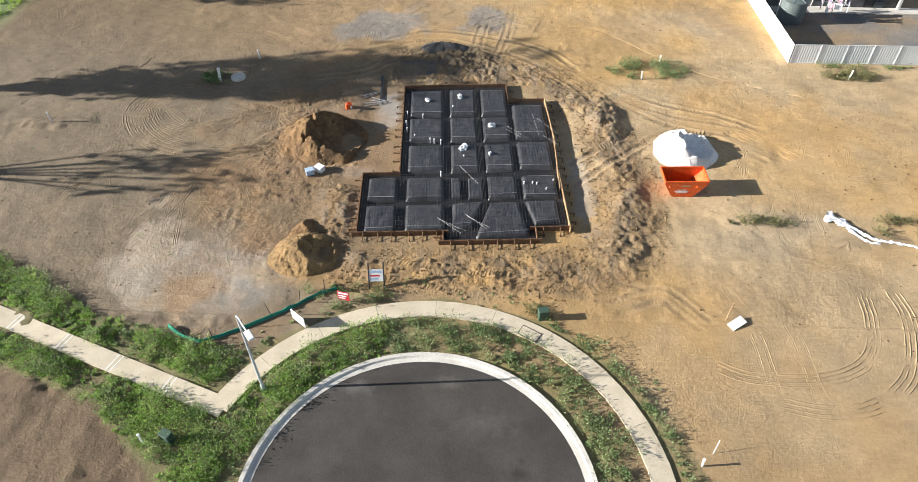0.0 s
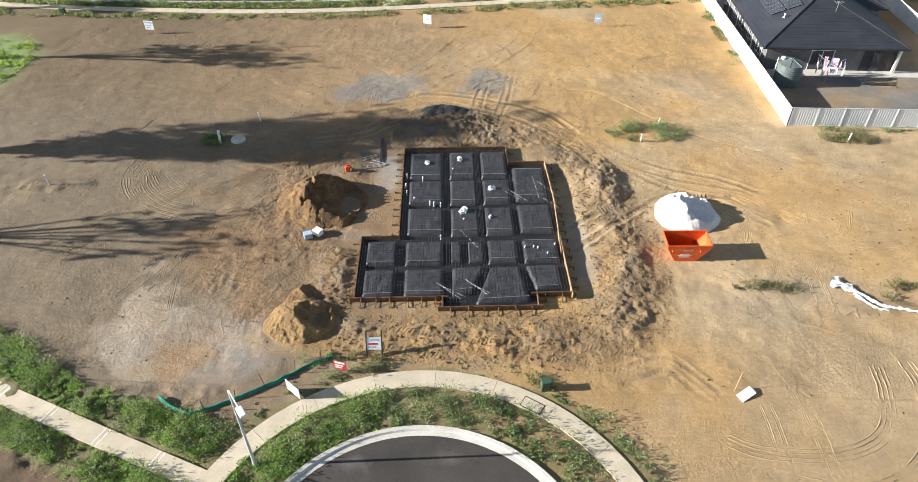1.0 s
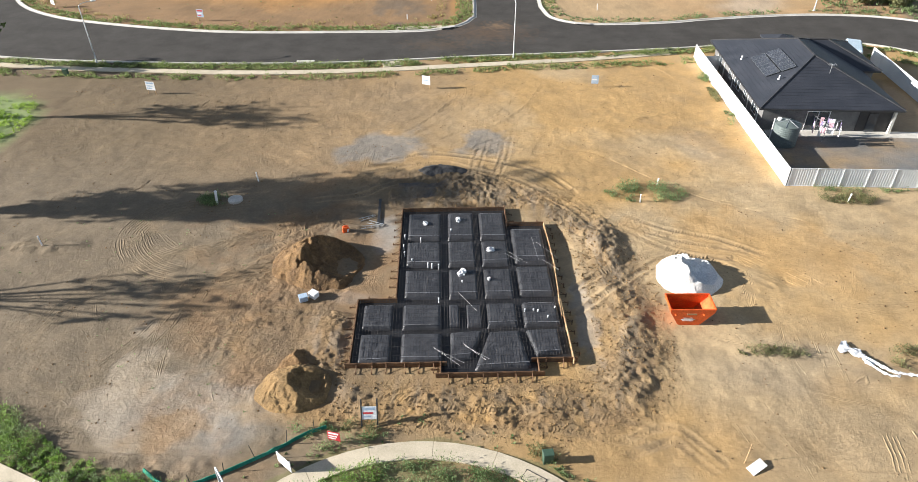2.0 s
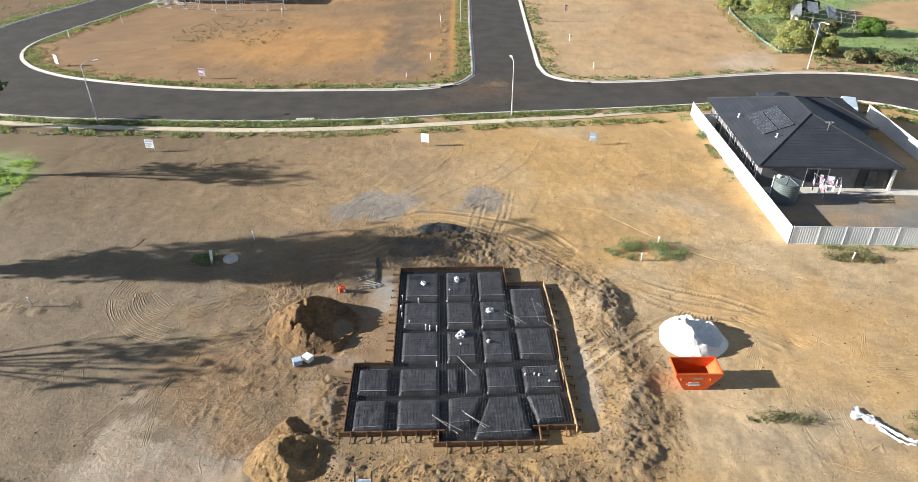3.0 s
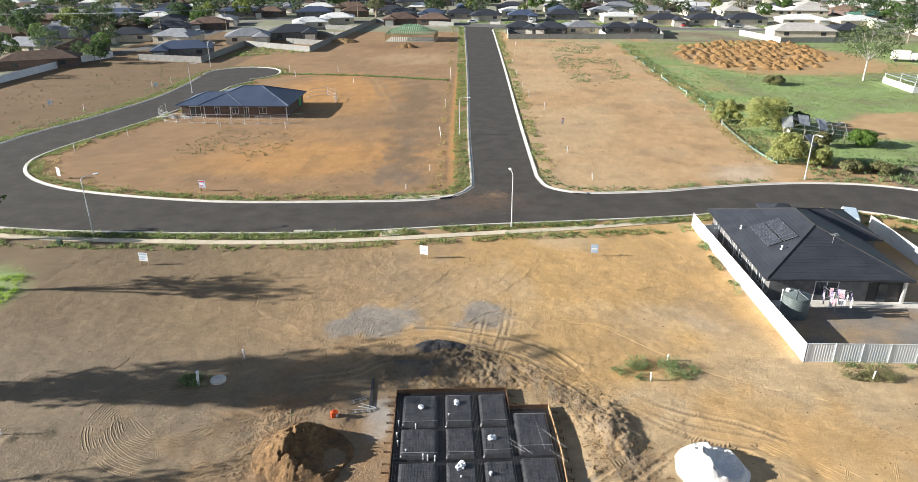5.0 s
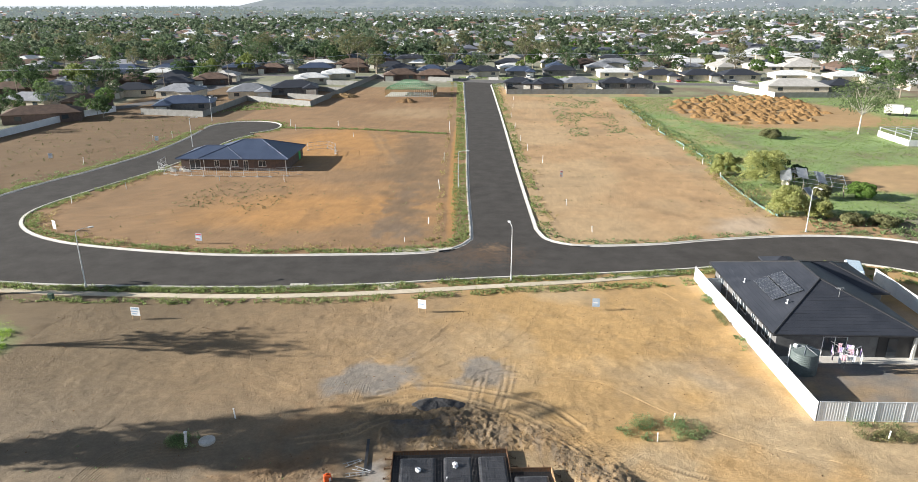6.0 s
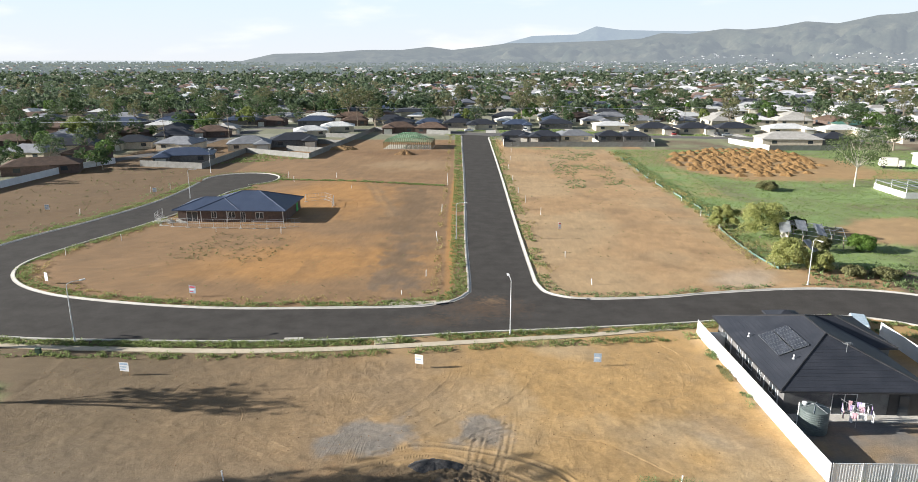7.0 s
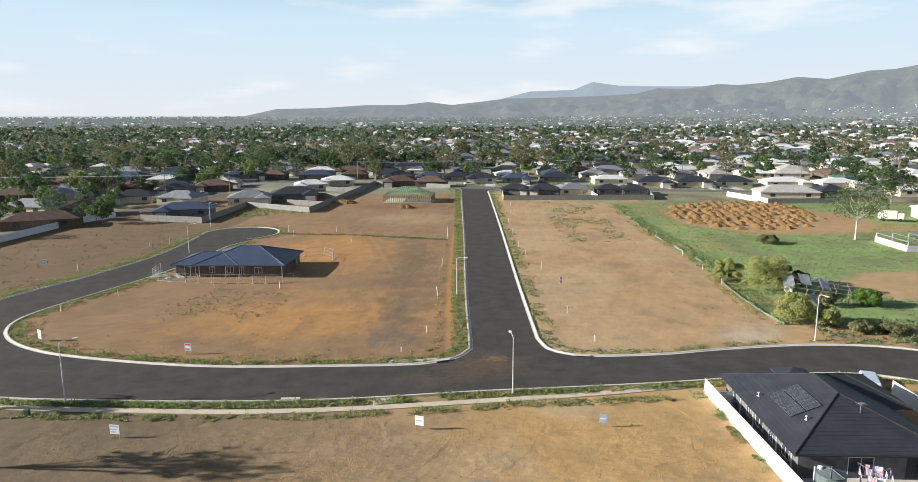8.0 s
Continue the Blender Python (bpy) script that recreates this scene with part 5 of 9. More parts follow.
# ---- orange skip bin ----
def skip_bin(m):
    b = thing("skip_bin", "open orange steel skip bin with a sloping front", "skip bin", m)
    L, Wd, H, t = 1.5, 0.82, 1.35, 0.04
    prof_o = [(-L, 1.12), (-L + 0.62, 0.08), (-L + 0.74, 0.0), (L - 0.95, 0.0), (L - 0.8, 0.08), (L, 1.12), (L, H), (-L, H)]
    for y in (-Wd, Wd - t):
        vs = [(x, y, z) for x, z in prof_o] + [(x, y + t, z) for x, z in prof_o]
        n = len(prof_o)
        fs = [tuple(range(n)), tuple(reversed(range(n, 2 * n)))] + [(i, i + n, (i + 1) % n + n, (i + 1) % n) for i in range(n)]
        part("side_panel", mesh_of("side_panel", vs, fs, [ORANGE]), ORANGE, b)
    def plate(name, pts, mat, lab=""):
        vs, fs = [], []
        for (x, z), (x2, z2) in zip(pts, pts[1:]):
            d = Vector((x2 - x, z2 - z)).normalized()
            nx_, nz_ = -d.y * t, d.x * t
            o = len(vs)
            for xx, zz in ((x, z), (x2, z2), (x2 + nx_, z2 + nz_), (x + nx_, z + nz_)):
                vs += [(xx, -Wd + t, zz), (xx, Wd - t, zz)]
            fs += [(o, o + 2, o + 3, o + 1), (o + 2, o + 4, o + 5, o + 3), (o + 4, o + 6, o + 7, o + 5), (o + 6, o, o + 1, o + 7), (o, o + 6, o + 4, o + 2), (o + 1, o + 3, o + 5, o + 7)]
        part(name, mesh_of(name, vs, fs, [mat]), mat, b, lab)
    plate("end_panel", [(-L, H), (-L, 1.12), (-L + 0.62, 0.08), (-L + 0.74, 0.01)], ORANGE_IN)
    plate("floor_plate", [(-L + 0.74, 0.01), (L - 0.95, 0.01)], ORANGE_IN, "scuffed orange floor plate")
    plate("loading_ramp", [(L - 0.95, 0.01), (L - 0.8, 0.08), (L, 1.12), (L, H)], ORANGE_IN)
    for y in (-Wd - 0.03, Wd - 0.05):
        part("top_rail", box(-L - 0.04, L + 0.04, y, y + 0.08, H - 0.04, H + 0.05, bev=0.01), ORANGE, b)
    for x in (-L - 0.04, L - 0.04):
        part("end_rail", box(x, x + 0.08, -Wd + 0.055, Wd - 0.055, H - 0.04, H + 0.05, bev=0.01), ORANGE, b)
    for x in (-1.15, 0.75):
        part("lifting_lug", rod((x, -Wd - 0.16, 0.95), (x, -Wd, 0.95), 0.05, n=8), ORANGE, b, "steel lifting lug")
        part("lifting_lug", rod((x, Wd, 0.95), (x, Wd + 0.16, 0.95), 0.05, n=8), ORANGE, b, "steel lifting lug")
    part("lettering", box(-0.35, 0.28, -Wd - 0.012, -Wd - 0.003, 0.9, 1.04), TIMBER, b, "yellow printed panel on the side")
    for k, (x0, x1) in enumerate(((-0.55, 0.05), (-0.72, 0.25), (-0.60, 0.15))):
        part("lettering", box(x0, x1, -Wd - 0.012, -Wd - 0.003, 0.60 - 0.12 * k, 0.66 - 0.12 * k), WHITE, b, "white printed line")
    return b


skip_bin(pose(14.3, 37.55, 0.02, 0, 0, 2.5))


# ---- street lamp ----
def street_lamp(m, h=6.6, arm=1.5, curve=True, label="galvanised steel street lamp with a curved outreach arm", group="street lamps"):
    lamp = thing("street_lamp", label, "street lamp", m, group=group)
    part("pole", rod((0, 0, 0), (0, 0, h), 0.085, n=10, r2=0.05), POLE, lamp)
    bm = rod((0, 0, 0), (0, 0, 0.04), 0.2, n=8)
    rod((0, 0, 0.03), (0, 0, 0.5), 0.11, bm, 8)
    part("base_plate", bm, POLE, lamp)
    bm = bmesh.new()
    prev = Vector((0, 0, h))
    for k in range(1, 9):
        a = k / 8 * math.pi / 2
        p = Vector((arm * 0.75 * (1 - math.cos(a)), 0, h + 0.35 * math.sin(a)))
        rod(prev, p, 0.04, bm, 6)
        prev = p
    rod(prev, prev + Vector((arm * 0.25, 0, 0.02)), 0.035, bm, 6)
    part("arm", bm, POLE, lamp)
    e = prev + Vector((arm * 0.25, 0, 0))
    bm = box(e.x - 0.12, e.x + 0.52, -0.15, 0.15, e.z - 0.04, e.z + 0.08, bev=0.035)
    head = part("lamp_head", bm, WHITE, lamp, "pale grey lamp head")
    part("lens", box(e.x + 0.05, e.x + 0.45, -0.11, 0.11, e.z - 0.07, e.z - 0.041, bev=0.01), GLASS, head)
    return lamp


street_lamp(pose(-11.32, 19.97, 0.02, 0, 0, -52), h=6.3)
street_lamp(pose(-47.6, 80.75, 0.02, 0, 0, 40), h=6.9)
street_lamp(pose(3.5, 84.4, 0.02, 0, 0, 100), h=6.6)
street_lamp(pose(47.75, 104.4, 0.02, 0, 0, -80), h=6.6)
street_lamp(pose(-4.6, 129.0, 0.02, 0, 0, -5), h=6.6)
street_lamp(pose(-70.0, 167.0, 0.02, 0, 0, 10), h=6.6)
street_lamp(pose(-80.0, 205.5, 0.02, 0, 0, -60), h=6.6)


# ---- signs, boards and posts ----
def lot_sign(m, w, h, up, mats, bars=True, label="", lean=0.0, cat="sign"):
    s = thing("lot_sign", label, cat, m)
    for x in (-w / 2 + 0.04, w / 2 - 0.10):
        part("post", box(x, x + 0.06, 0.0, 0.05, -0.2, up + h), TIMBER if bars else GALV, s)
    panel = part("panel", box(-w / 2, w / 2, -0.03, -0.004, up, up + h, bev=0.004), mats[0], s)
    if bars:
        for k, (z0, z1, mt) in enumerate(((0.72, 0.92, mats[1]), (0.42, 0.56, mats[2]), (0.16, 0.3, mats[1]))):
            part("printing", box(-w * 0.42, w * (0.40 - 0.13 * k), -0.036, -0.0305, up + h * z0, up + h * z1), mt, panel)
    return s


lot_sign(pose(-37.2, 72.2, 0, 0, 0, -7), 1.05, 1.0, 0.45, [WHITE, BLUEGREY, BLUEGREY], label="white and blue-grey lot sign on two posts in bare soil")
lot_sign(pose(-6.6, 74.9, 0, 0, 0, -16), 0.95, 1.05, 0.45, [WHITE, CREAM, BLUEGREY], label="white lot sign with printed bands on bare soil")
lot_sign(pose(12.5, 75.9, 0, 0, 0, -7), 0.8, 1.0, 0.45, [BLUEGREY, BLUEGREY, WHITE], label="blue-grey lot sign standing on bare soil")
lot_sign(pose(-40.2, 96.8, 0, 0, 0, -10), 1.0, 1.1, 0.5, [BLUEGREY, RED, WHITE], label="printed lot sign in the grass across the street")
lot_sign(pose(-64.2, 101.9, 0, 0, 0, -30), 0.9, 1.3, 0.4, [WHITE, WHITE, WHITE], label="plain white lot sign at the street corner")
lot_sign(pose(-7.9, 26.2, 0, 0, 0, -12), 0.75, 0.72, 0.3, [RED, WHITE, WHITE], label="red printed sign board leaning at the footpath")
lot_sign(pose(-10.3, 24.5, 0, 0, 0, -38), 1.15, 0.85, 0.12, [WHITE, WHITE, WHITE], bars=False, label="blank white board standing beside the footpath")
lot_sign(pose(-95.0, 151.0, 0, 0, 0, 20), 0.9, 1.1, 0.5, [WHITE, BLUEGREY, BLUEGREY], label="pale lot sign on the plot behind the street")
lot_sign(pose(-81.0, 172.0, 0, 0, 0, 20), 0.9, 1.1, 0.5, [WHITE, BLUEGREY, BLUEGREY], label="pale lot sign on the plot behind the street")
lot_sign(pose(-102.0, 130.0, 0, 0, 0, 20), 0.9, 1.1, 0.5, [WHITE, BLUEGREY, BLUEGREY], label="pale lot sign near the street verge")
lot_sign(pose(15.2, 137.5, 0, 0, 0, 5), 0.55, 1.2, 0.2, [WHITE, RED, BLUEGREY], label="slim printed marker sign on bare soil")


def marker(m, h, label="short white survey post in the soil", w=0.09, mat=None):
    p = thing("survey_post", label, "post", m, group="survey posts")
    part("post", box(-w / 2, w / 2, -w / 2, w / 2, -0.2, h, bev=0.012), mat or WHITE, p)
    part("cap", box(-w * 0.7, w * 0.7, -w * 0.7, w * 0.7, h + 0.001, h + 0.05, bev=0.01), mat or WHITE, p)
    return p


for x, y, h in ((-20.1, 54.1, 0.9), (13.6, 52.0, 0.8), (15.6, 54.9, 0.6), (31.4, 52.7, 0.8), (-34.2, 43.6, 0.9), (11.5, 16.5, 0.6), (-16.7, 16.6, 1.0), (26.0, 85.6, 1.6), (8.6, 195, 1.3), (9.2, 176, 1.3),
                (10.2, 163.5, 1.6), (12.6, 150.5, 1.6), (14.0, 118.0, 1.0), (16.2, 103.5, 0.9), (46.6, 113.5, 1.3), (45.7, 137, 1.3), (46.2, 150, 1.3), (46.3, 165, 1.2), (46.5, 190, 1.3), (46.8, 200, 1.3),
                (-8.4, 107.0, 1.0), (-8.0, 128.0, 1.8), (-8.6, 152.5, 1.8), (-8.9, 186.0, 2.0), (-9.5, 196.0, 1.6), (-40.9, 197.5, 1.4), (-54.4, 197.0, 1.9), (-51.0, 190.0, 1.5), (-33.6, 181.0, 1.0),
                (-38.2, 133.0, 1.3), (-51.0, 133.6, 0.9), (-66.0, 127.0, 1.2), (-70.5, 117.0, 1.2), (-83.0, 174.0, 1.4), (-80.0, 178.5, 1.6), (-86.0, 148.0, 1.3), (-101.0, 140.0, 1.3), (-11.2, 98.5, 0.6),
                (8.3, 215.0, 1.3), (9.6, 235.0, 1.2), (10.6, 255.0, 1.3), (69.0, 110.5, 1.1)):
    marker(pose(x, y, height_at(x, y), rnd.uniform(-5, 5), rnd.uniform(-5, 5), rnd.uniform(0, 90)), h)
# sewer riser with its round lid on the plot
riser = thing("sewer_riser", "white plastic sewer riser pipe standing in weeds", "pipe", pose(-22.6, 50.3, 0, 4, 6, 0))
part("pipe", rod((0, 0, -0.2), (0, 0, 1.25), 0.11, n=12), WHITE, riser)
part("cap", rod((0, 0, 1.251), (0, 0, 1.32), 0.13, n=12), WHITE, riser)
lid = rod((0, 0, -0.1), (0, 0, 0.13), 0.62, n=28)
rod((0, 0, 0.13), (0, 0, 0.16), 0.55, lid, 28)
thing("manhole", "round pale concrete manhole lid in the soil", "manhole", pose(-21.2, 50.9, 0.02), data=done(lid, "manhole", KERB))
for x, y, r in ((3.2, 24.25, 8),):
    pit = thing("service_pit", "flush concrete service pit lid with a dark joint", "pit lid", pose(x, y, 0.11 if y < 60 else 0.0, 0, 0, -30))
    part("frame", box(-0.62, 0.62, -0.36, 0.36, -0.05, 0.012), DARK, pit)
    part("lid", box(-0.58, 0.58, -0.32, 0.32, 0.0, 0.02, bev=0.004), PATHC, pit)
for x, y, r, lab in ((4.0, 25.5, 10, "small green service pillar beside the footpath"), (-15.4, 16.75, -25, "green service pillar standing in weeds"), (-49.5, 77.0, 0, "green service pillar on the verge")):
    pl = thing("service_pillar", lab, "service pillar", pose(x, y, 0, 0, 0, r), group="service pillars")
    part("body", box(-0.28, 0.28, -0.2, 0.2, -0.1, 0.72, bev=0.03), surface("pillar_green", (0.035, 0.075, 0.05), (0.055, 0.10, 0.065), 1.0, 9.0, 0.6, bump=0) if "pillar_green" not in bpy.data.materials else bpy.data.materials["pillar_green"], pl)
    part("lid", box(-0.31, 0.31, -0.23, 0.23, 0.721, 0.80, bev=0.03), bpy.data.materials["pillar_green"], pl)
# fallen green shade-cloth fence
cloth = thing("shade_cloth_fence", "collapsed green shade cloth fence on thin pickets", "fence")
line = spline([(-8.6, 27.3), (-9.8, 26.7), (-11.0, 25.75), (-13.1, 24.35), (-14.6, 23.5), (-15.7, 23.0), (-16.8, 23.3), (-17.9, 24.0)], 0.12)
gz = random.Random(5)
rows3 = []
for o, zz in ((-0.09, 0.03), (-0.03, 0.2), (0.02, 0.26), (0.06, 0.22), (0.13, 0.03)):
    pts = beside(line, o)
    rows3.append([(x, y, max(0.03, zz * (0.55 + 0.6 * (0.5 + vnoise(np.array([i * 0.12]), np.array([o]), 0.5, 3)[0])))) for i, (x, y) in enumerate(pts)])
nn = len(line)
part("cloth", mesh_of("cloth", [p for r in rows3 for p in r], [(j * nn + i, j * nn + i + 1, (j + 1) * nn + i + 1, (j + 1) * nn + i) for j in range(4) for i in range(nn - 1)], [MESH_GREEN], True), MESH_GREEN, cloth, "bunched green shade cloth")
for k in range(6, nn, 14):
    x, y = line[k]
    part("picket", rod((x, y, -0.2), (x + gz.uniform(-0.2, 0.2), y + gz.uniform(-0.1, 0.1), gz.uniform(0.7, 1.2)), 0.022, n=5), DARK, cloth)
# loose things on the plot
wb = thing("white_panel", "white board lying on bare soil", "board", pose(15.35, 25.5, 0.1, 6, -8, 33))
part("board", box(-0.52, 0.52, -0.27, 0.27, 0.0, 0.05, bev=0.01), WHITE, wb)
part("packing", box(-0.45, -0.3, -0.2, 0.2, -0.12, -0.001), TIMBER, wb)
thing("timber_peg", "thin pale timber stake leaning in the soil", "stake", data=done(rod((14.8, 25.8, 0), (15.0, 26.1, 1.25), 0.025, n=4), "timber_peg", TIMBER))
thing("timber_peg", "thin pale timber stake leaning in the soil", "stake", data=done(rod((12.2, 17.2, 0), (12.4, 17.5, 0.8), 0.02, n=4), "timber_peg", WHITE))
for x, y, r, mt, s in ((-12.4, 38.2, 25, BLUEGREY, 0.29), (-11.75, 38.6, -32, WHITE, 0.31)):
    cr = thing("crate", "square plastic crate standing in the dirt" if mt is BLUEGREY else "white square carton standing in the dirt", "crate", pose(x, y, 0.03, 0, 0, r))
    part("body", box(-s, s, -s * 0.8, s * 0.8, 0, 0.38, bev=0.02), mt, cr)
    part("lid", box(-s - 0.02, s + 0.02, -s * 0.8 - 0.02, s * 0.8 + 0.02, 0.382, 0.43, bev=0.015), mt, cr)
mixer = thing("fuel_can", "bright orange plastic can beside tools", "can", pose(-10.8, 46.5, 0.05, 0, 0, 20))
part("body", box(-0.3, 0.25, -0.18, 0.18, 0, 0.55, bev=0.05), ORANGE, mixer)
part("handle", box(-0.15, 0.12, -0.04, 0.04, 0.551, 0.68, bev=0.02), ORANGE, mixer)
part("label", box(0.05, 0.2, -0.186, -0.182, 0.1, 0.4), WHITE, mixer, "white label")
for k, (x, y, r) in enumerate(((-9.0, 47.3, 10), (-8.6, 47.8, -20), (-9.4, 48.6, 30))):
    fr = thing("trestle", "grey folded steel trestle lying on the soil", "trestle", pose(x, y, 0.06, 0, 0, r), group="folded trestles")
    for a in (-0.2, 0.2):
        part("rail", rod((-0.7, a, 0.0), (0.7, a * 0.4, 0.04), 0.03, n=6), GALV, fr)
    for a in (-0.4, 0.1, 0.5):
        part("rung", rod((a, -0.2, 0.02), (a, 0.2, 0.02), 0.022, n=6), GALV, fr)
frame_sign = lot_sign(pose(-6.1, 27.4, 0, -24, 0, 4), 0.85, 0.8, 0.5, [BAG, BLUEGREY, RED], label="printed sign in a dark frame leaning back beside the footpath")
for x in (-0.5, 0.42):
    part("frame_post", box(x, x + 0.08, -0.05, 0.06, -0.25, 1.75, bev=0.01), DARK, frame_sign, "dark steel frame post")
# narrow dark board along the west side of the formwork
thing("timber_plank", "long dark plank lying on the soil by the formwork", "plank", pose(-8.55, 49.6, 0.05, 0, 0, 95), data=done(box(-1.9, 1.9, -0.11, 0.11, 0, 0.05, bev=0.01), "timber_plank", DARK))
# torn white sheet blown against the weeds
def sheet_strand(line, w0, w1, seed, bm):
    """A crumpled strip of film along a line, ragged at both edges."""
    p = spline(line, 0.09)
    n, rows = len(p), 9
    vs = []
    for i, ((x, y), (dx, dy)) in enumerate(zip(p, np.gradient(np.array(p), axis=0))):
        t, d = i / (n - 1), math.hypot(dx, dy)
        w = (w0 * (1 - t) + w1 * t) * (0.75 + 0.7 * noise.noise(Vector((i * 0.21, seed, 0))))
        for k in range(rows):
            o = (k / (rows - 1) - 0.5) * 2 * (w + 0.12 * noise.noise(Vector((i * 0.5, seed, 3 if k < 4 else 7))))
            z = 0.09 + 0.16 * (1 - abs(k / 4 - 1)) * (1 - 0.6 * t) + 0.13 * noise.noise(Vector((i * 0.35, k * 0.8, seed)))
            vs.append(bm.verts.new((x - dy / d * o, y + dx / d * o, max(0.04, z))))
    for i in range(n - 1):
        for k in range(rows - 1):
            bm.faces.new((vs[i * rows + k], vs[i * rows + k + 1], vs[(i + 1) * rows + k + 1], vs[(i + 1) * rows + k]))


sh_bm = bmesh.new()
sheet_strand([(23.6, 35.1), (24.3, 34.6), (25.0, 33.8)], 0.62, 0.3, 1.0, sh_bm)
sheet_strand([(24.7, 34.2), (25.4, 33.4), (26.2, 32.8), (27.3, 32.6), (28.4, 32.3), (29.2, 31.9)], 0.22, 0.08, 2.0, sh_bm)
sheet_strand([(24.6, 33.9), (25.1, 33.1), (25.6, 32.6), (26.3, 32.5)], 0.16, 0.07, 3.0, sh_bm)
thing("plastic_sheet", "torn white plastic sheet crumpled along the weeds", "plastic sheet", data=done(sh_bm, "plastic_sheet", BAG, True))

# ---- houses ----
def hip(x0, x1, y0, y1, z, pitch, thick=0.16, gable=False):
    """A hipped (or gabled) roof over a rectangle of eaves, closed below, with a fascia."""
    w, d = x1 - x0, y1 - y0
    r = min(w, d) / 2
    h = r * pitch
    k = 0.0 if gable else r
    if w >= d:
        a, b = (x0 + k, (y0 + y1) / 2, z + h), (x1 - k, (y0 + y1) / 2, z + h)
    else:
        a, b = ((x0 + x1) / 2, y0 + k, z + h), ((x0 + x1) / 2, y1 - k, z + h)
    e = [(x0, y0, z), (x1, y0, z), (x1, y1, z), (x0, y1, z)]
    vs = e + [a, b] + [(x, y, z - thick) for x, y, _ in e]
    if (Vector(a) - Vector(b)).length < 0.05:
        fs = [(0, 1, 4), (1, 2, 4), (2, 3, 4), (3, 0, 4)]
    elif w >= d:
        fs = [(0, 1, 5, 4), (1, 2, 5), (2, 3, 4, 5), (3, 0, 4)]
    else:
        fs = [(0, 1, 4), (1, 2, 5, 4), (2, 3, 5), (3, 0, 4, 5)]
    fs += [(6, 7, 1, 0), (7, 8, 2, 1), (8, 9, 3, 2), (9, 6, 0, 3), (9, 8, 7, 6)]
    return vs, fs, a, b


def ridge_caps(vs, a, b, parent, mat, gable=False):
    segs = [(a, b)]
    if not gable:
        segs += [(e, a if (Vector(e) - Vector(a)).length < (Vector(e) - Vector(b)).length else b) for e in vs[:4]]
    for p, q in segs:
        if (Vector(p) - Vector(q)).length > 0.1:
            part("ridge_cap", rod(Vector(p) + Vector((0, 0, 0.01)), Vector(q) + Vector((0, 0, 0.01)), 0.09, n=6), mat, parent)


def window(parent, m, w, h, frame_mat=None, cols=2):
    """A window set in a wall; x runs along the wall, -y is outside."""
    fm = frame_mat or WHITE
    win = part("window", box(-w / 2 - 0.05, w / 2 + 0.05, 0.0, 0.05, -0.05, h + 0.05), DARK, parent, at=m)
    fr = box(-w / 2 - 0.06, w / 2 + 0.06, -0.045, -0.001, -0.06, 0.0)
    box(-w / 2 - 0.06, w / 2 + 0.06, -0.045, -0.001, h, h + 0.06, fr)
    for k in range(cols + 1):
        x = -w / 2 + k * w / cols
        box(x - 0.03, x + 0.03, -0.045, -0.001, 0.0, h, fr)
    part("frame", fr, fm, win)
    part("pane", box(-w / 2, w / 2, -0.014, -0.002, 0.0, h), GLASS, win)
    return win


def walls(x0, x1, y0, y1, h, t=0.22):
    """Four walls round a rectangle, closed by a ceiling just under the eaves."""
    bm = box(x0, x1, y0, y0 + t, -0.2, h)
    box(x0, x1, y1 - t, y1, -0.2, h, bm)
    box(x0, x0 + t, y0 + t, y1 - t, -0.2, h, bm)
    box(x1 - t, x1, y0 + t, y1 - t, -0.2, h, bm)
    return bm


def plain_house(name, label, L, W, roof_mat, wall_mat, pitch=0.42, eave=2.55, over=0.55, wing=True, gable=False, seed=0):
    """A single-storey suburban house: brick walls, hipped roof, often a wing, windows and a garage door."""
    g = random.Random(seed)
    h = thing(name, label, "house")
    w2, l2 = W / 2, L / 2
    part("wall", walls(-l2, l2, -w2, w2, eave), wall_mat, h)
    vs, fs, a, b = hip(-l2 - over, l2 + over, -w2 - over, w2 + over, eave + 0.16, pitch, gable=gable)
    part("roof", mesh_of("roof", vs, fs, [roof_mat]), roof_mat, h)
    cx, ww = 99.0, 0.0
    if wing:
        ww = W * g.uniform(0.42, 0.55)
        cx = g.choice((-1, 1)) * (l2 - ww / 2)
        dp = g.uniform(2.5, 5.0)
        part("wall", walls(cx - ww / 2, cx + ww / 2, -w2 - dp, -w2 - 0.01, eave), wall_mat, h)
        vs, fs, a, b = hip(cx - ww / 2 - over, cx + ww / 2 + over, -w2 - dp - over, w2 * 0.6, eave + 0.163, pitch, gable=False)
        part("roof", mesh_of("roof", vs, fs, [roof_mat]), roof_mat, h)
        part("garage_door", box(cx - ww * 0.36, cx + ww * 0.36, -w2 - dp - 0.05, -w2 - dp - 0.003, 0.0, 2.15), CREAM, h)
    for k in (-0.3, 0.3):
        part("window", box(k * L - 0.9, k * L + 0.9, w2 + 0.003, w2 + 0.05, 0.95, 2.15, bev=0.01), GLASS, h)
        if abs(k * L - cx) > ww * 0.8:
            part("window", box(k * L - 0.9, k * L + 0.9, -w2 - 0.05, -w2 - 0.003, 0.95, 2.15, bev=0.01), GLASS, h)
    return h


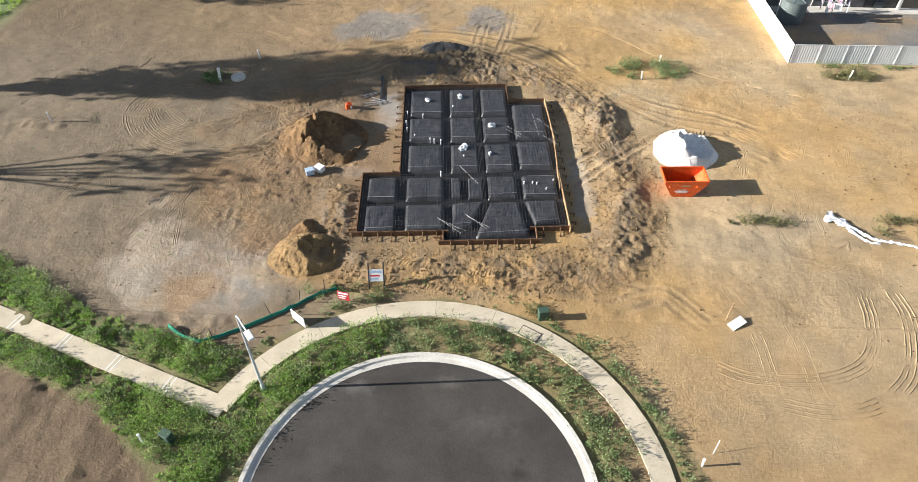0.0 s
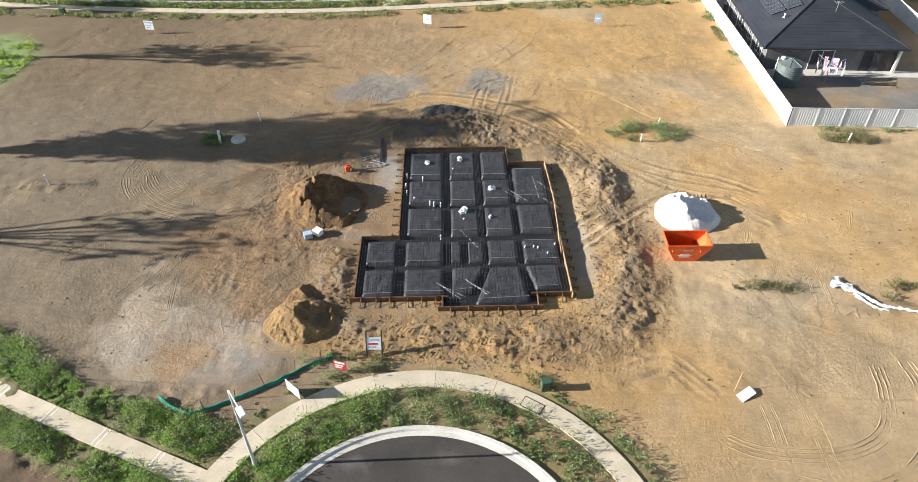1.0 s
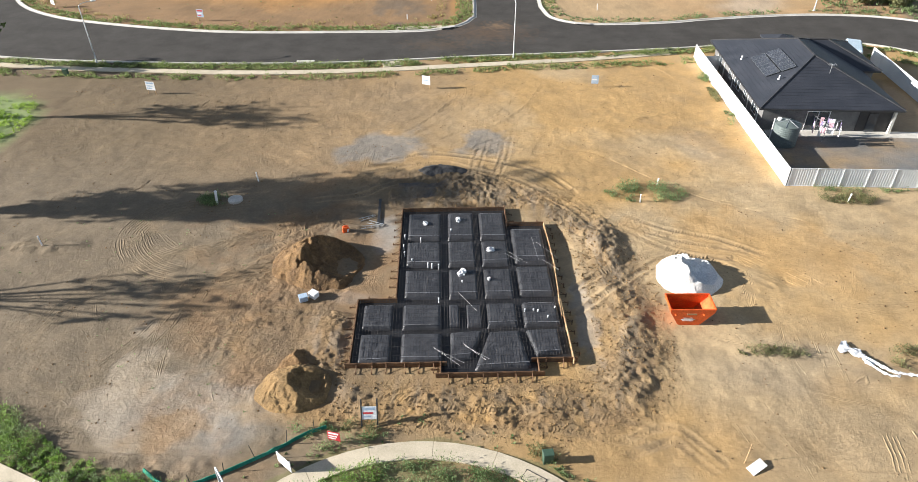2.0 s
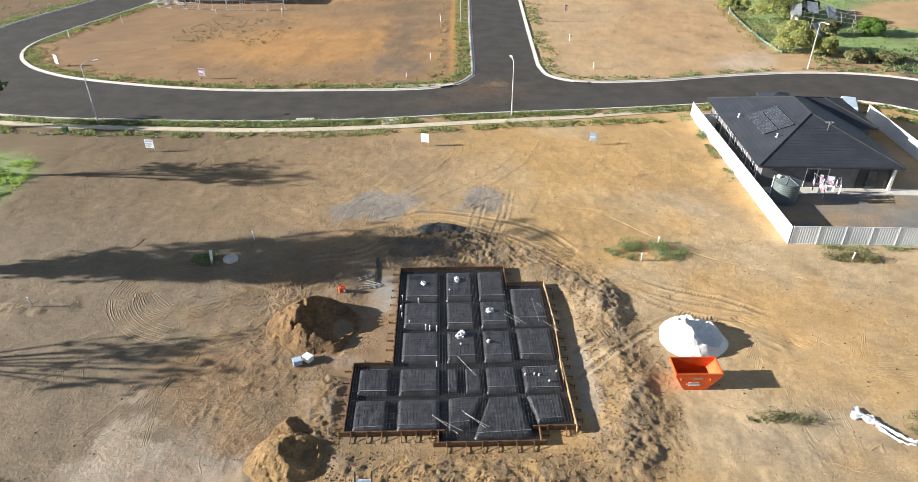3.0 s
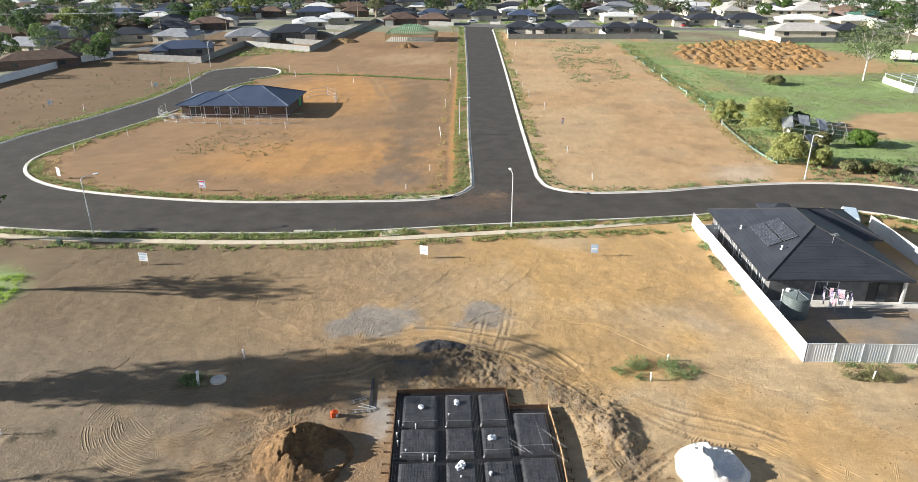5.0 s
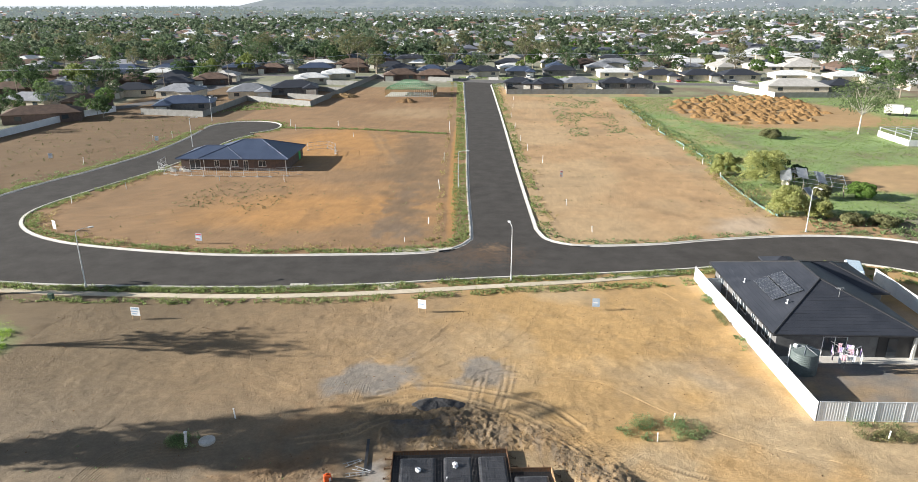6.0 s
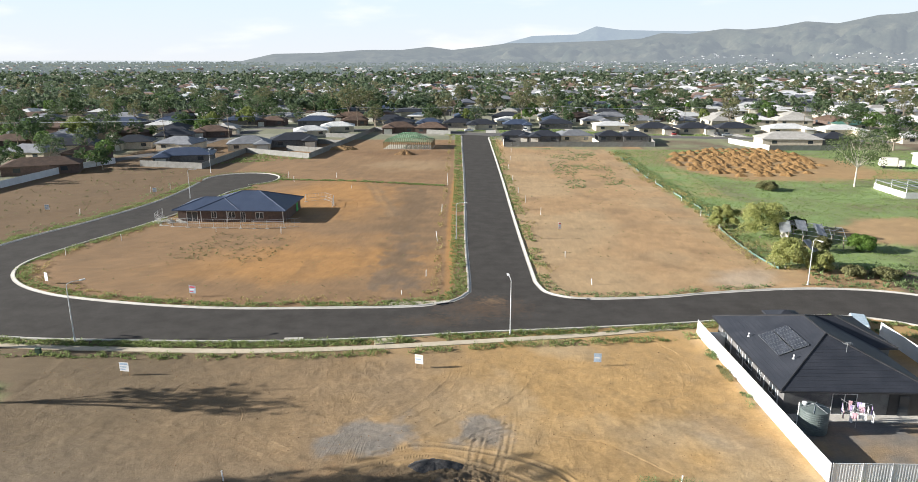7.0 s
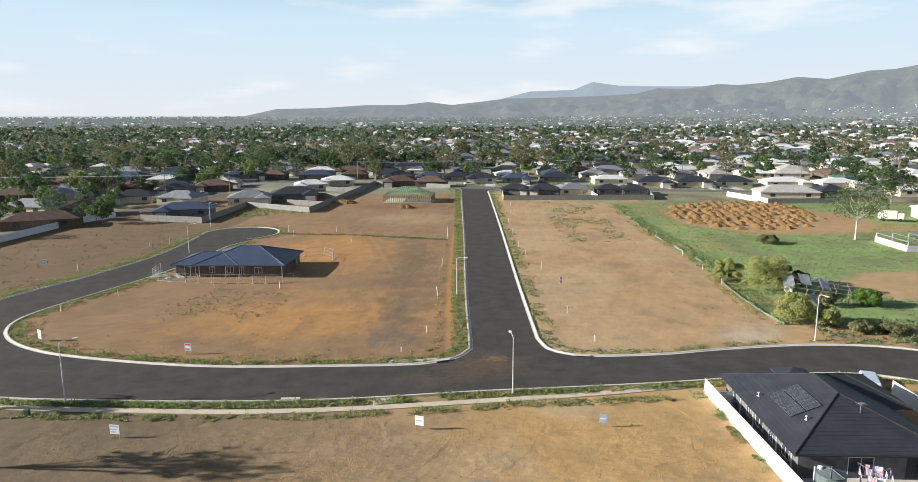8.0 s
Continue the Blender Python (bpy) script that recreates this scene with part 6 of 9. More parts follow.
# the dark-roofed neighbour
house = thing("house", "single-storey brick house with a charcoal hipped roof and solar panels", "house")
EAVE = 2.45
part("wall", walls(27.9, 40.75, 66.0, 83.85, EAVE), BRICK_GREY, house, "grey brick walls")
part("wall", walls(40.76, 42.95, 75.9, 83.8, EAVE), BRICK_GREY, house, "grey brick walls")
part("wall", box(34.3, 37.2, 84.3, 86.0, -0.1, 2.45), BRICK_DARK, house, "dark brick porch")
vs, fs, a, b = hip(27.3, 41.35, 65.4, 84.45, EAVE + 0.2, 0.40, 0.2)
roof = part("roof", mesh_of("roof", vs, fs, [ROOF_DARK]), ROOF_DARK, house)
ridge_caps(vs, a, b, roof, DARK)
vs, fs, a2, b2 = hip(31.5, 43.5, 75.35, 84.5, EAVE + 0.204, 0.40, 0.2)
roof_e = part("roof", mesh_of("roof", vs, fs, [ROOF_DARK]), ROOF_DARK, house)
ridge_caps(vs, a2, b2, roof_e, DARK)
vs, fs, a3, b3 = hip(33.8, 37.7, 82.8, 86.5, 2.66, 0.40, 0.2)
part("roof", mesh_of("roof", vs, fs, [ROOF_DARK]), ROOF_DARK, house)
# tile courses on the two faces that the flight sees
for k in range(1, 17):
    t = k / 17
    z = EAVE + 0.206 + t * 7.02 * 0.40
    part("tile_course", box(27.3 + 7.02 * t - 0.02, 27.3 + 7.02 * t + 0.02, 65.4 + 7.02 * t, 84.45 - 7.02 * t, z - 0.02, z + 0.004), ROOF_DARK, roof)
    part("tile_course", box(27.3 + 7.02 * t, 41.35 - 7.02 * t, 65.4 + 7.02 * t - 0.02, 65.4 + 7.02 * t + 0.02, z - 0.02, z + 0.004), ROOF_DARK, roof)
for x0, x1, y0, y1 in ((27.2, 27.3, 65.3, 84.5), (27.3, 41.4, 65.3, 65.4)):
    part("gutter", box(x0, x1, y0, y1, EAVE + 0.02, EAVE + 0.17, bev=0.02), DARK, house)
for y, w in ((81.5, 1.6), (77.2, 0.9), (74.4, 1.8), (71.6, 0.9), (68.4, 1.5)):
    window(house, pose(27.9 - 0.002, y, 0.85, 0, 0, -90), w, 1.35)
for y in (79.3, 75.8, 70.2, 67.0):
    part("downpipe", box(27.78, 27.88, y, y + 0.1, 0, EAVE), WHITE, house)
window(house, pose(33.4, 65.998, 0.1), 2.2, 2.0)
# flat dark panel stands for the shade inside the recessed outdoor room
part("alfresco_shade_panel", box(37.4, 40.6, 65.93, 65.995, 0.0, 2.3), DARK, house, "dark panel standing for the shade of an outdoor room")
part("post", box(40.5, 40.75, 65.5, 65.75, 0, EAVE), CREAM, house, "pale corner post")
part("door", box(38.3, 39.2, 65.86, 65.925, 0.02, 2.05), GLASS, house)


def on_west(x, y, up=0.0):
    """Place on the west roof face."""
    return Vector((x, y, EAVE + 0.2 + (x - 27.3) * 0.40 + up))


# solar panels: two banks on the west face
array = thing("solar_panel", "dark solar panels in two rows on the roof", "solar panel")
slope = math.degrees(math.atan(0.40))
for i in range(2):
    for j in range(6):
        m = Matrix.Translation(on_west(30.0 + 1.5 * i, 71.55 + 0.85 * j, 0.12)) @ Matrix.Rotation(-radians(slope), 4, "Y") @ Matrix.Diagonal((0.88, 0.86, 1, 1))
        pn = part("panel", box(-0.82, 0.82, -0.47, 0.47, 0, 0.04), PANEL, array, at=m)
        fr = box(-0.84, 0.84, -0.49, -0.475, -0.01, 0.052)
        for q in (0.475,):
            box(-0.84, 0.84, q, q + 0.015, -0.01, 0.052, fr)
        for q in (-0.84, 0.825):
            box(q, q + 0.015, -0.475, 0.475, 0.041, 0.052, fr)
        for q in (-0.24, 0.0, 0.24):
            box(-0.82, 0.82, q, q + 0.012, 0.041, 0.046, fr)
        part("frame", fr, GALV, pn)
for x, y in ((28.6, 76.8), (30.2, 69.8)):
    p = on_west(x, y)
    vt = thing("roof_vent", "white roof vent pipe with a flashing", "roof vent", group="roof vents")
    part("pipe", rod(p, p + Vector((0, 0, 0.35)), 0.05, n=8), WHITE, vt)
    part("cowl", rod(p + Vector((0, 0, 0.351)), p + Vector((0, 0, 0.45)), 0.10, n=8), WHITE, vt)
    part("flashing", rod(p + Vector((-0.02, 0, 0.02)), p + Vector((0, 0, 0.12)), 0.18, n=8, r2=0.07), WHITE, vt)
ant = thing("antenna", "television antenna on a short mast on the roof", "antenna")
p = Vector((35.2, 70.0, EAVE + 0.2 + 4.6 * 0.40))
part("mast", rod(p, p + Vector((0, 0, 1.0)), 0.025, n=6), GALV, ant)
part("boom", rod(p + Vector((-0.4, 0, 0.9)), p + Vector((0.4, 0.1, 0.96)), 0.015, n=5), GALV, ant)
for k in range(7):
    q = p + Vector((-0.36 + 0.12 * k, 0, 0.91 + 0.008 * k))
    part("element", rod(q + Vector((0, -0.3, 0)), q + Vector((0, 0.3, 0)), 0.009, n=4), GALV, ant)
# water tank, clothes line, patio
tank = thing("water_tank", "round grey-green steel rainwater tank", "water tank", pose(29.4, 63.25, 0))
tv = [((1.18 + 0.02 * (k % 2)) * math.cos(q * math.pi / 20), (1.18 + 0.02 * (k % 2)) * math.sin(q * math.pi / 20), 0.02 + 0.1 * k) for k in range(22) for q in range(40)]
tq = [(k * 40 + q, k * 40 + (q + 1) % 40, (k + 1) * 40 + (q + 1) % 40, (k + 1) * 40 + q) for k in range(21) for q in range(40)]
part("drum", mesh_of("drum", tv, tq, [TANK]), TANK, tank)
part("lid", rod((0, 0, 2.125), (0, 0, 2.45), 1.22, n=32, r2=0.12), TANK, tank)
for k in range(6):
    a = k * math.pi / 3
    part("rib", rod((0.1 * math.cos(a), 0.1 * math.sin(a), 2.47), (1.2 * math.cos(a), 1.2 * math.sin(a), 2.16), 0.03, n=5), GALV, tank)
part("inlet", rod((-0.75, 0.4, 2.26), (-0.75, 0.4, 2.5), 0.2, n=12), WHITE, tank)
part("pipe", rod((-1.25, 0.3, 0.0), (-1.25, 0.3, 2.5), 0.05, n=8), WHITE, tank)
hoist = thing("clothes_line", "rotary clothes line full of drying washing", "clothes line", pose(33.4, 63.7, 0))
part("mast", rod((0, 0, 0), (0, 0, 2.0), 0.035, n=8), GALV, hoist)
for k in range(4):
    a = k * math.pi / 2 + 0.4
    part("arm", rod((0, 0, 1.75), (1.75 * math.cos(a), 1.75 * math.sin(a), 2.0), 0.022, n=5), GALV, hoist)
for r in (0.8, 1.25, 1.7):
    wb2 = bmesh.new()
    for k in range(4):
        a, b = k * math.pi / 2 + 0.4, (k + 1) * math.pi / 2 + 0.4
        rod((r * math.cos(a), r * math.sin(a), 1.8 + 0.1 * r), (r * math.cos(b), r * math.sin(b), 1.8 + 0.1 * r), 0.008, wb2, 4)
    part("line", wb2, GALV, hoist)
PINK = surface("pink_cloth", (0.62, 0.36, 0.42), (0.72, 0.48, 0.52), 2.0, 12.0, 0.9, bump=0.1)
LILAC = surface("lilac_cloth", (0.34, 0.25, 0.55), (0.46, 0.36, 0.66), 2.0, 12.0, 0.9, bump=0.1)
gz = random.Random(11)
for k in range(24):
    side, r = gz.randrange(4), gz.choice((0.8, 1.25, 1.7))
    t = gz.uniform(0.12, 0.88)
    a, b = side * math.pi / 2 + 0.4, (side + 1) * math.pi / 2 + 0.4
    p0 = Vector((r * math.cos(a), r * math.sin(a), 0)).lerp(Vector((r * math.cos(b), r * math.sin(b), 0)), t)
    d = (Vector((math.cos(b) - math.cos(a), math.sin(b) - math.sin(a), 0))).normalized()
    w, hh, z1 = gz.uniform(0.2, 0.5), gz.uniform(0.45, 1.1), 1.8 + 0.1 * r
    n = 6
    vs = []
    for i in range(n + 1):
        for j in range(5):
            u0 = (i / n - 0.5) * w * (1 - 0.15 * j / 4)
            bulge = 0.05 * math.sin(i * 2.1 + k) * j / 4 + 0.03
            vs.append(p0 + d * u0 + Vector((-d.y, d.x, 0)) * bulge + Vector((0, 0, z1 - hh * j / 4)))
    fs = [(i * 5 + j, i * 5 + j + 1, (i + 1) * 5 + j + 1, (i + 1) * 5 + j) for i in range(n) for j in range(4)]
    thing("laundry", "piece of washing hanging on the clothes line", "laundry", pose(33.4, 63.7, 0), group="laundry on the line",
          data=mesh_of("laundry", vs, fs, [gz.choice((WHITE, WHITE, WHITE, PINK, LILAC))], True))
tagged(new("patio", flat("patio", [(28.4, 64.7), (47.3, 64.7), (47.3, 65.98), (28.4, 65.98)], 0.06, KERB, 0.1)), "narrow concrete patio along the back wall", "patio", kind="structure")
tagged(new("driveway", flat("driveway", [(38.5, 84.6), (43.5, 84.6), (44.0, 91.3), (38.0, 91.0)], 0.05, KERB, 0.1)), "concrete driveway from the street", "driveway", kind="structure")


def sheet_fence(name, a, b, h, mat, label, bay=2.35, ribs=True):
    """A steel sheet fence: ribbed panels between posts, a rail along the top and bottom."""
    f = thing(name, label, "fence")
    a, b = Vector((*a, 0)), Vector((*b, 0))
    d = (b - a).normalized()
    ang = math.atan2(d.y, d.x)
    n = max(1, round((b - a).length / bay))
    L = (b - a).length / n
    rb = int(L / 0.055)
    vs, fs = [], []
    for i in range(rb + 1):
        x = 0.03 + (L - 0.06) * i / rb
        y = (0.0, 0.014, 0.014, 0.0)[i % 4] if ribs else 0.0
        vs += [(x, y, 0.03), (x, y, h - 0.03), (x, y + 0.006, 0.03), (x, y + 0.006, h - 0.03)]
    for i in range(rb):
        o, q = 4 * i, 4 * i + 4
        fs += [(o, q, q + 1, o + 1), (q + 2, o + 2, o + 3, q + 3)]
    panel_me = mesh_of("panel", vs, fs, [mat])
    post_me = done(box(-0.035, 0.035, -0.03, 0.05, -0.2, h + 0.02, bev=0.006), "post", mat)
    rail_me = done(box(0.04, L - 0.04, -0.012, 0.04, h - 0.05, h, bev=0.006), "rail", mat)
    low_me = done(box(0.04, L - 0.04, -0.012, 0.04, 0.0, 0.06, bev=0.006), "rail", mat)
    for k in range(n + 1):
        m = Matrix.Translation(a + d * (k * L)) @ Matrix.Rotation(ang, 4, "Z")
        part("post", post_me, mat, f, at=m)
        if k < n:
            part("panel", panel_me, mat, f, at=m)
            part("rail", rail_me, mat, f, at=m)
            part("rail", low_me, mat, f, at=m)
    return f


sheet_fence("fence", (26.95, 55.15), (25.9, 84.9), 1.8, WHITE, "white steel sheet fence along the neighbour's yard")
sheet_fence("fence", (27.1, 55.15), (47.5, 55.35), 1.8, FENCE, "pale grey ribbed steel sheet fence")
sheet_fence("fence", (47.5, 55.5), (47.3, 85.0), 1.8, FENCE, "pale grey ribbed steel sheet fence")
sheet_fence("fence", (26.1, 81.3), (27.85, 81.4), 1.8, FENCE, "short ribbed steel fence beside the house")
trailer = thing("box_trailer", "box trailer under a pale blue cover beside the house", "trailer", pose(46.2, 87.6, 0, 0, 0, 70))
part("body", box(-2.1, 2.1, -0.9, 0.9, 0.4, 1.2, bev=0.15), PALE_BLUE, trailer)
part("tail_board", box(-2.15, -2.101, -0.85, 0.85, 0.42, 1.0), GALV, trailer)
for s in (-1, 1):
    part("wheel", rod((0, s * 0.86, 0.32), (0, s * 1.01, 0.32), 0.32, n=16), DARK, trailer)
part("drawbar", rod((2.1, 0, 0.45), (3.2, 0, 0.45), 0.05, n=6), DARK, trailer)

# the blue-roofed house across the street, still fenced off
blue = thing("house", "brick house with a blue steel hipped roof inside site fencing", "house")
part("wall", walls(-57.0, -40.3, 142.2, 155.6, 2.45), BRICK_DARK, blue, "dark brown brick walls")
part("wall", walls(-62.2, -57.01, 142.6, 152.0, 2.45), BRICK_DARK, blue, "dark brown brick walls")
vs, fs, a, b = hip(-58.2, -39.6, 141.5, 156.4, 2.6, 0.36)
roof = part("roof", mesh_of("roof", vs, fs, [ROOF_BLUE]), ROOF_BLUE, blue)
ridge_caps(vs, a, b, roof, ROOF_BLUE)
vs, fs, a, b = hip(-62.9, -49.0, 141.5, 151.5, 2.595, 0.36)
roof = part("roof", mesh_of("roof", vs, fs, [ROOF_BLUE]), ROOF_BLUE, blue)
ridge_caps(vs, a, b, roof, ROOF_BLUE)
part("gutter", box(-62.9, -39.6, 141.38, 141.5, 2.44, 2.6), ROOF_BLUE, blue)
for x, w, z, h in ((-59.3, 2.2, 0.1, 2.0), (-54.6, 1.0, 0.9, 1.2), (-50.9, 1.3, 0.9, 1.2), (-48.6, 0.9, 0.1, 2.0), (-45.2, 1.5, 0.9, 1.1)):
    window(blue, pose(x, 142.195 if x > -57 else 142.595, z), w, h)
for x in (-57.3, -51.9, -40.4):
    part("downpipe", box(x, x + 0.12, 142.0, 142.12, 0, 2.45), WHITE, blue)
part("conduit", box(-47.0, -40.3, 142.06, 142.16, 0.1, 0.22), WHITE, blue)
part("eave_wrap", box(-40.28, -40.2, 152.0, 153.3, 0.2, 2.4), surface("green_wrap", (0.03, 0.35, 0.08), (0.05, 0.45, 0.12), 1, 8, 0.7, bump=0), blue, "bright green building wrap")


def mesh_fence(line, h=1.8, bay=2.4):
    """Temporary fence panels of thin wire on concrete feet."""
    f = thing("site_fence", "temporary wire mesh site fence on concrete feet", "fence")
    p = spline(line, bay)
    for (x0, y0), (x1, y1) in zip(p, p[1:]):
        a, b = Vector((x0, y0, 0)), Vector((x1, y1, 0))
        part("post", rod(a, a + Vector((0, 0, h)), 0.045, n=6), GALV, f)
        for z in (0.15, h * 0.5, h):
            part("rail", rod(a + Vector((0, 0, z)), b + Vector((0, 0, z)), 0.03, n=4), GALV, f)
        for k in range(1, 6):
            q = a.lerp(b, k / 6)
            part("wire", rod(q + Vector((0, 0, 0.15)), q + Vector((0, 0, h)), 0.012, n=3), GALV, f)
        part("foot", box(x0 - 0.32, x0 + 0.32, y0 - 0.12, y0 + 0.12, -0.02, 0.14, bev=0.02), KERB, f)


mesh_fence([(-67.5, 147.0), (-66.8, 142.0), (-64.0, 138.6), (-58.0, 137.2), (-50.0, 136.8), (-42.0, 136.6), (-36.0, 138.5)])
mesh_fence([(-41.0, 163.0), (-37.0, 165.5), (-34.2, 162.0), (-33.4, 156.0)])
for k in range(5):
    pl = thing("rubble_mound", "pale heap of brick rubble and offcuts beside the house", "rubble", pose(-66.0 + 1.3 * k, 141.5 + (k % 2) * 1.2, 0, 0, 0, 40 * k), group="rubble by the house",
               data=done(lump("rubble_mound", 0.9, 0.6, 0.4, k, 0.7, 8), "rubble_mound", KERB))

# timber house frame going up
TREATED = surface("green_treated_timber", (0.17, 0.32, 0.20), (0.26, 0.42, 0.27), 2.0, 10.0, 0.8, bump=0)
fr = thing("timber_house", "timber house frame with pale green roof trusses", "house frame", pose(-27.5, 269.0, 0, 0, 0, -2))
l2, w2, ev = 9.0, 6.5, 2.6
part("slab", box(-l2 - 0.1, l2 + 0.1, -w2 - 0.1, w2 + 0.1, -0.1, 0.18), KERB, fr)
for k in range(25):
    x = -l2 + k * 2 * l2 / 24
    for y in (-w2, w2):
        part("stud", box(x - 0.07, x + 0.07, y - 0.07, y + 0.07, 0.18, ev), TIMBER, fr)
    hgt = 0.45 * min(w2, l2 - abs(x) + 0.3)
    tr = rod((x, -w2 - 0.5, ev + 0.05), (x, 0, ev + 0.1 + hgt), 0.13, n=4)
    rod((x, w2 + 0.5, ev + 0.05), (x, 0, ev + 0.1 + hgt), 0.13, tr, 4)
    rod((x, -w2, ev + 0.05), (x, w2, ev + 0.05), 0.07, tr, 4)
    part("truss", tr, TREATED, fr)
for k in range(17):
    y = -w2 + k * 2 * w2 / 16
    for x in (-l2, l2):
        part("stud", box(x - 0.07, x + 0.07, y - 0.07, y + 0.07, 0.18, ev), TIMBER, fr)
for k in range(6):
    f = (k + 0.5) / 6
    for s in (-1, 1):
        part("batten", rod((-l2 + w2 * f, s * w2 * (1 - f), ev + 0.2 + 0.45 * w2 * f), (l2 - w2 * f, s * w2 * (1 - f), ev + 0.2 + 0.45 * w2 * f), 0.05, n=4), TREATED, fr)
for y in (-w2, w2):
    part("plate", box(-l2, l2, y - 0.06, y + 0.06, ev, ev + 0.1), TIMBER, fr)
heap("soil_mound", "dark heap of soil before the timber frame", -27.0, 248.0, 4.0, 2.2, 1.7, DARK_SPOIL, 13, clods=0.3, soft=0.9)
heap("soil_mound", "red heap of excavated soil near the fence", -52.0, 262.0, 6.0, 3.5, 1.6, SPOIL, 14, clods=0.4, soft=0.8)

# sheet fences along the backs of the built-up lots
for a, b, mt, lab in (((-126.0, 160.0), (-123.6, 211.0), FENCE, "long white sheet fence behind the houses"), ((-123.6, 211.0), (-118.4, 224.0), WHITE, "short white sheet fence"),
                      ((-107.3, 218.0), (-85.5, 212.7), GREYF, "grey sheet fence round back yards"), ((-85.5, 212.9), (-84.6, 250.5), GREYF, "grey sheet fence round back yards"),
                      ((-84.6, 250.5), (-58.2, 236.0), GREYF, "grey sheet fence round back yards"), ((-58.2, 236.2), (-50.5, 331.0), GREYF, "long grey sheet fence along the vacant lots"),
                      ((-57.2, 252.0), (-72.0, 258.0), GREYF, "grey sheet fence between yards"), ((-55.2, 276.0), (-68.0, 281.0), GREYF, "grey sheet fence between yards"), ((-53.4, 300.0), (-68.0, 304.5), GREYF, "grey sheet fence between yards"),
                      ((-50.3, 331.0), (-14.0, 314.6), GREYF, "grey sheet fence behind brown-roofed houses"),
                      ((8.5, 271.0), (66.0, 271.8), GREYF, "grey sheet fence at the end of the vacant lots"), ((8.5, 271.2), (8.8, 300.0), CREAM, "pale sheet fence at the street corner"), ((45.0, 272.0), (44.5, 299.0), CREAM, "pale sheet fence between yards"),
                      ((66.2, 272.0), (70.0, 300.0), GREYF, "grey sheet fence at the edge of the field"),
                      ((98.5, 285.0), (105.0, 261.2), WHITE, "white sheet fence beside a pale-roofed house"), ((105.1, 261.0), (133.0, 262.0), GREYF, "grey sheet fence behind a pale-roofed house")):
    sheet_fence("fence", a, b, 1.9, mt, lab, bay=3.1, ribs=False)

# ---- plants ----
NR = np.random.RandomState(7)


def leaf_quads(centres, sizes, normals=None, flat_=0.5, aspect=1.6):
    """Leaf-shaped quads at the centres, turned at random about the given normals."""
    n = len(centres)
    nv = NR.normal(size=(n, 3)) if normals is None else normals + flat_ * NR.normal(size=(n, 3))
    nv /= np.linalg.norm(nv, axis=1)[:, None] + 1e-9
    t = np.cross(nv, NR.normal(size=(n, 3)))
    t /= np.linalg.norm(t, axis=1)[:, None] + 1e-9
    b = np.cross(nv, t)
    s = np.asarray(sizes)[:, None]
    bend = nv * s * NR.uniform(-0.25, 0.25, (n, 1))
    q = np.stack([centres - t * s * aspect / 2, centres - b * s / 2 + bend, centres + t * s * aspect / 2, centres + b * s / 2 + bend], 1)
    return q.reshape(-1, 3)


def quad_mesh(name, verts, mats):
    return fast_mesh(name, verts, np.arange(len(verts)).reshape(-1, 4), mats)


def crown(lobes, per, size):
    """Leaf clumps over uneven lobes (x, y, z, r): denser outside, ragged, with gaps between."""
    out = []
    for x, y, z, r in lobes:
        d = NR.normal(size=(per, 3))
        d /= np.linalg.norm(d, axis=1)[:, None]
        d[:, 2] = np.where(d[:, 2] < -0.45, -d[:, 2], d[:, 2])
        rr = r * (0.55 + 0.5 * NR.rand(per, 1) ** 0.6)
        c = np.array((x, y, z)) + d * rr * np.array((1.0, 1.0, 0.78))
        out.append(leaf_quads(c, size * NR.uniform(0.6, 1.4, per), d, 0.7))
    return np.concatenate(out)


def make_tree(name, label, h, spread, bare, leaf, bark, lobes=14, per=40, size=0.5, group="trees", m=None, lean=0.0, category="tree", trunk=0.03):
    """A tapered trunk that forks into limbs, and a crown of leaf clumps on the limb ends."""
    t = thing(name, label, category, m, group=group)
    tb = bmesh.new()
    fork = Vector((lean * bare, 0, bare))
    rod((0, 0, -0.2), fork * 0.5 + Vector((0.05 * h * lean, 0, 0)), h * trunk, tb, 8, h * trunk * 0.75)
    rod(fork * 0.5 + Vector((0.05 * h * lean, 0, 0)), fork, h * trunk * 0.75, tb, 8, h * trunk * 0.6)
    spots = []
    for k in range(lobes):
        a = 2.4 * k + NR.uniform(-0.5, 0.5)
        f = (k + 0.5) / lobes
        zz = bare + (h - bare) * (0.12 + 0.78 * f) * NR.uniform(0.85, 1.08)
        rad = spread * 0.5 * math.sqrt(max(0.05, 1 - (1.6 * f - 0.65) ** 2)) * NR.uniform(0.55, 1.05)
        p = Vector((rad * math.cos(a) + lean * zz * 0.4, rad * math.sin(a), min(zz, h * 0.93)))
        spots.append((p.x, p.y, p.z, spread * NR.uniform(0.13, 0.25)))
        if k % 2 == 0 and bare > 0.4:
            mid = fork.lerp(p, 0.55) + Vector((NR.uniform(-0.03, 0.03) * h, NR.uniform(-0.03, 0.03) * h, 0.03 * h))
            rod(fork, mid, h * trunk * 0.38, tb, 6, h * trunk * 0.24)
            rod(mid, p, h * trunk * 0.24, tb, 5, h * trunk * 0.08)
    part("trunk", tb, bark, t)
    part("crown", quad_mesh("crown", crown(spots, per, size), [leaf]), leaf, t)
    return t


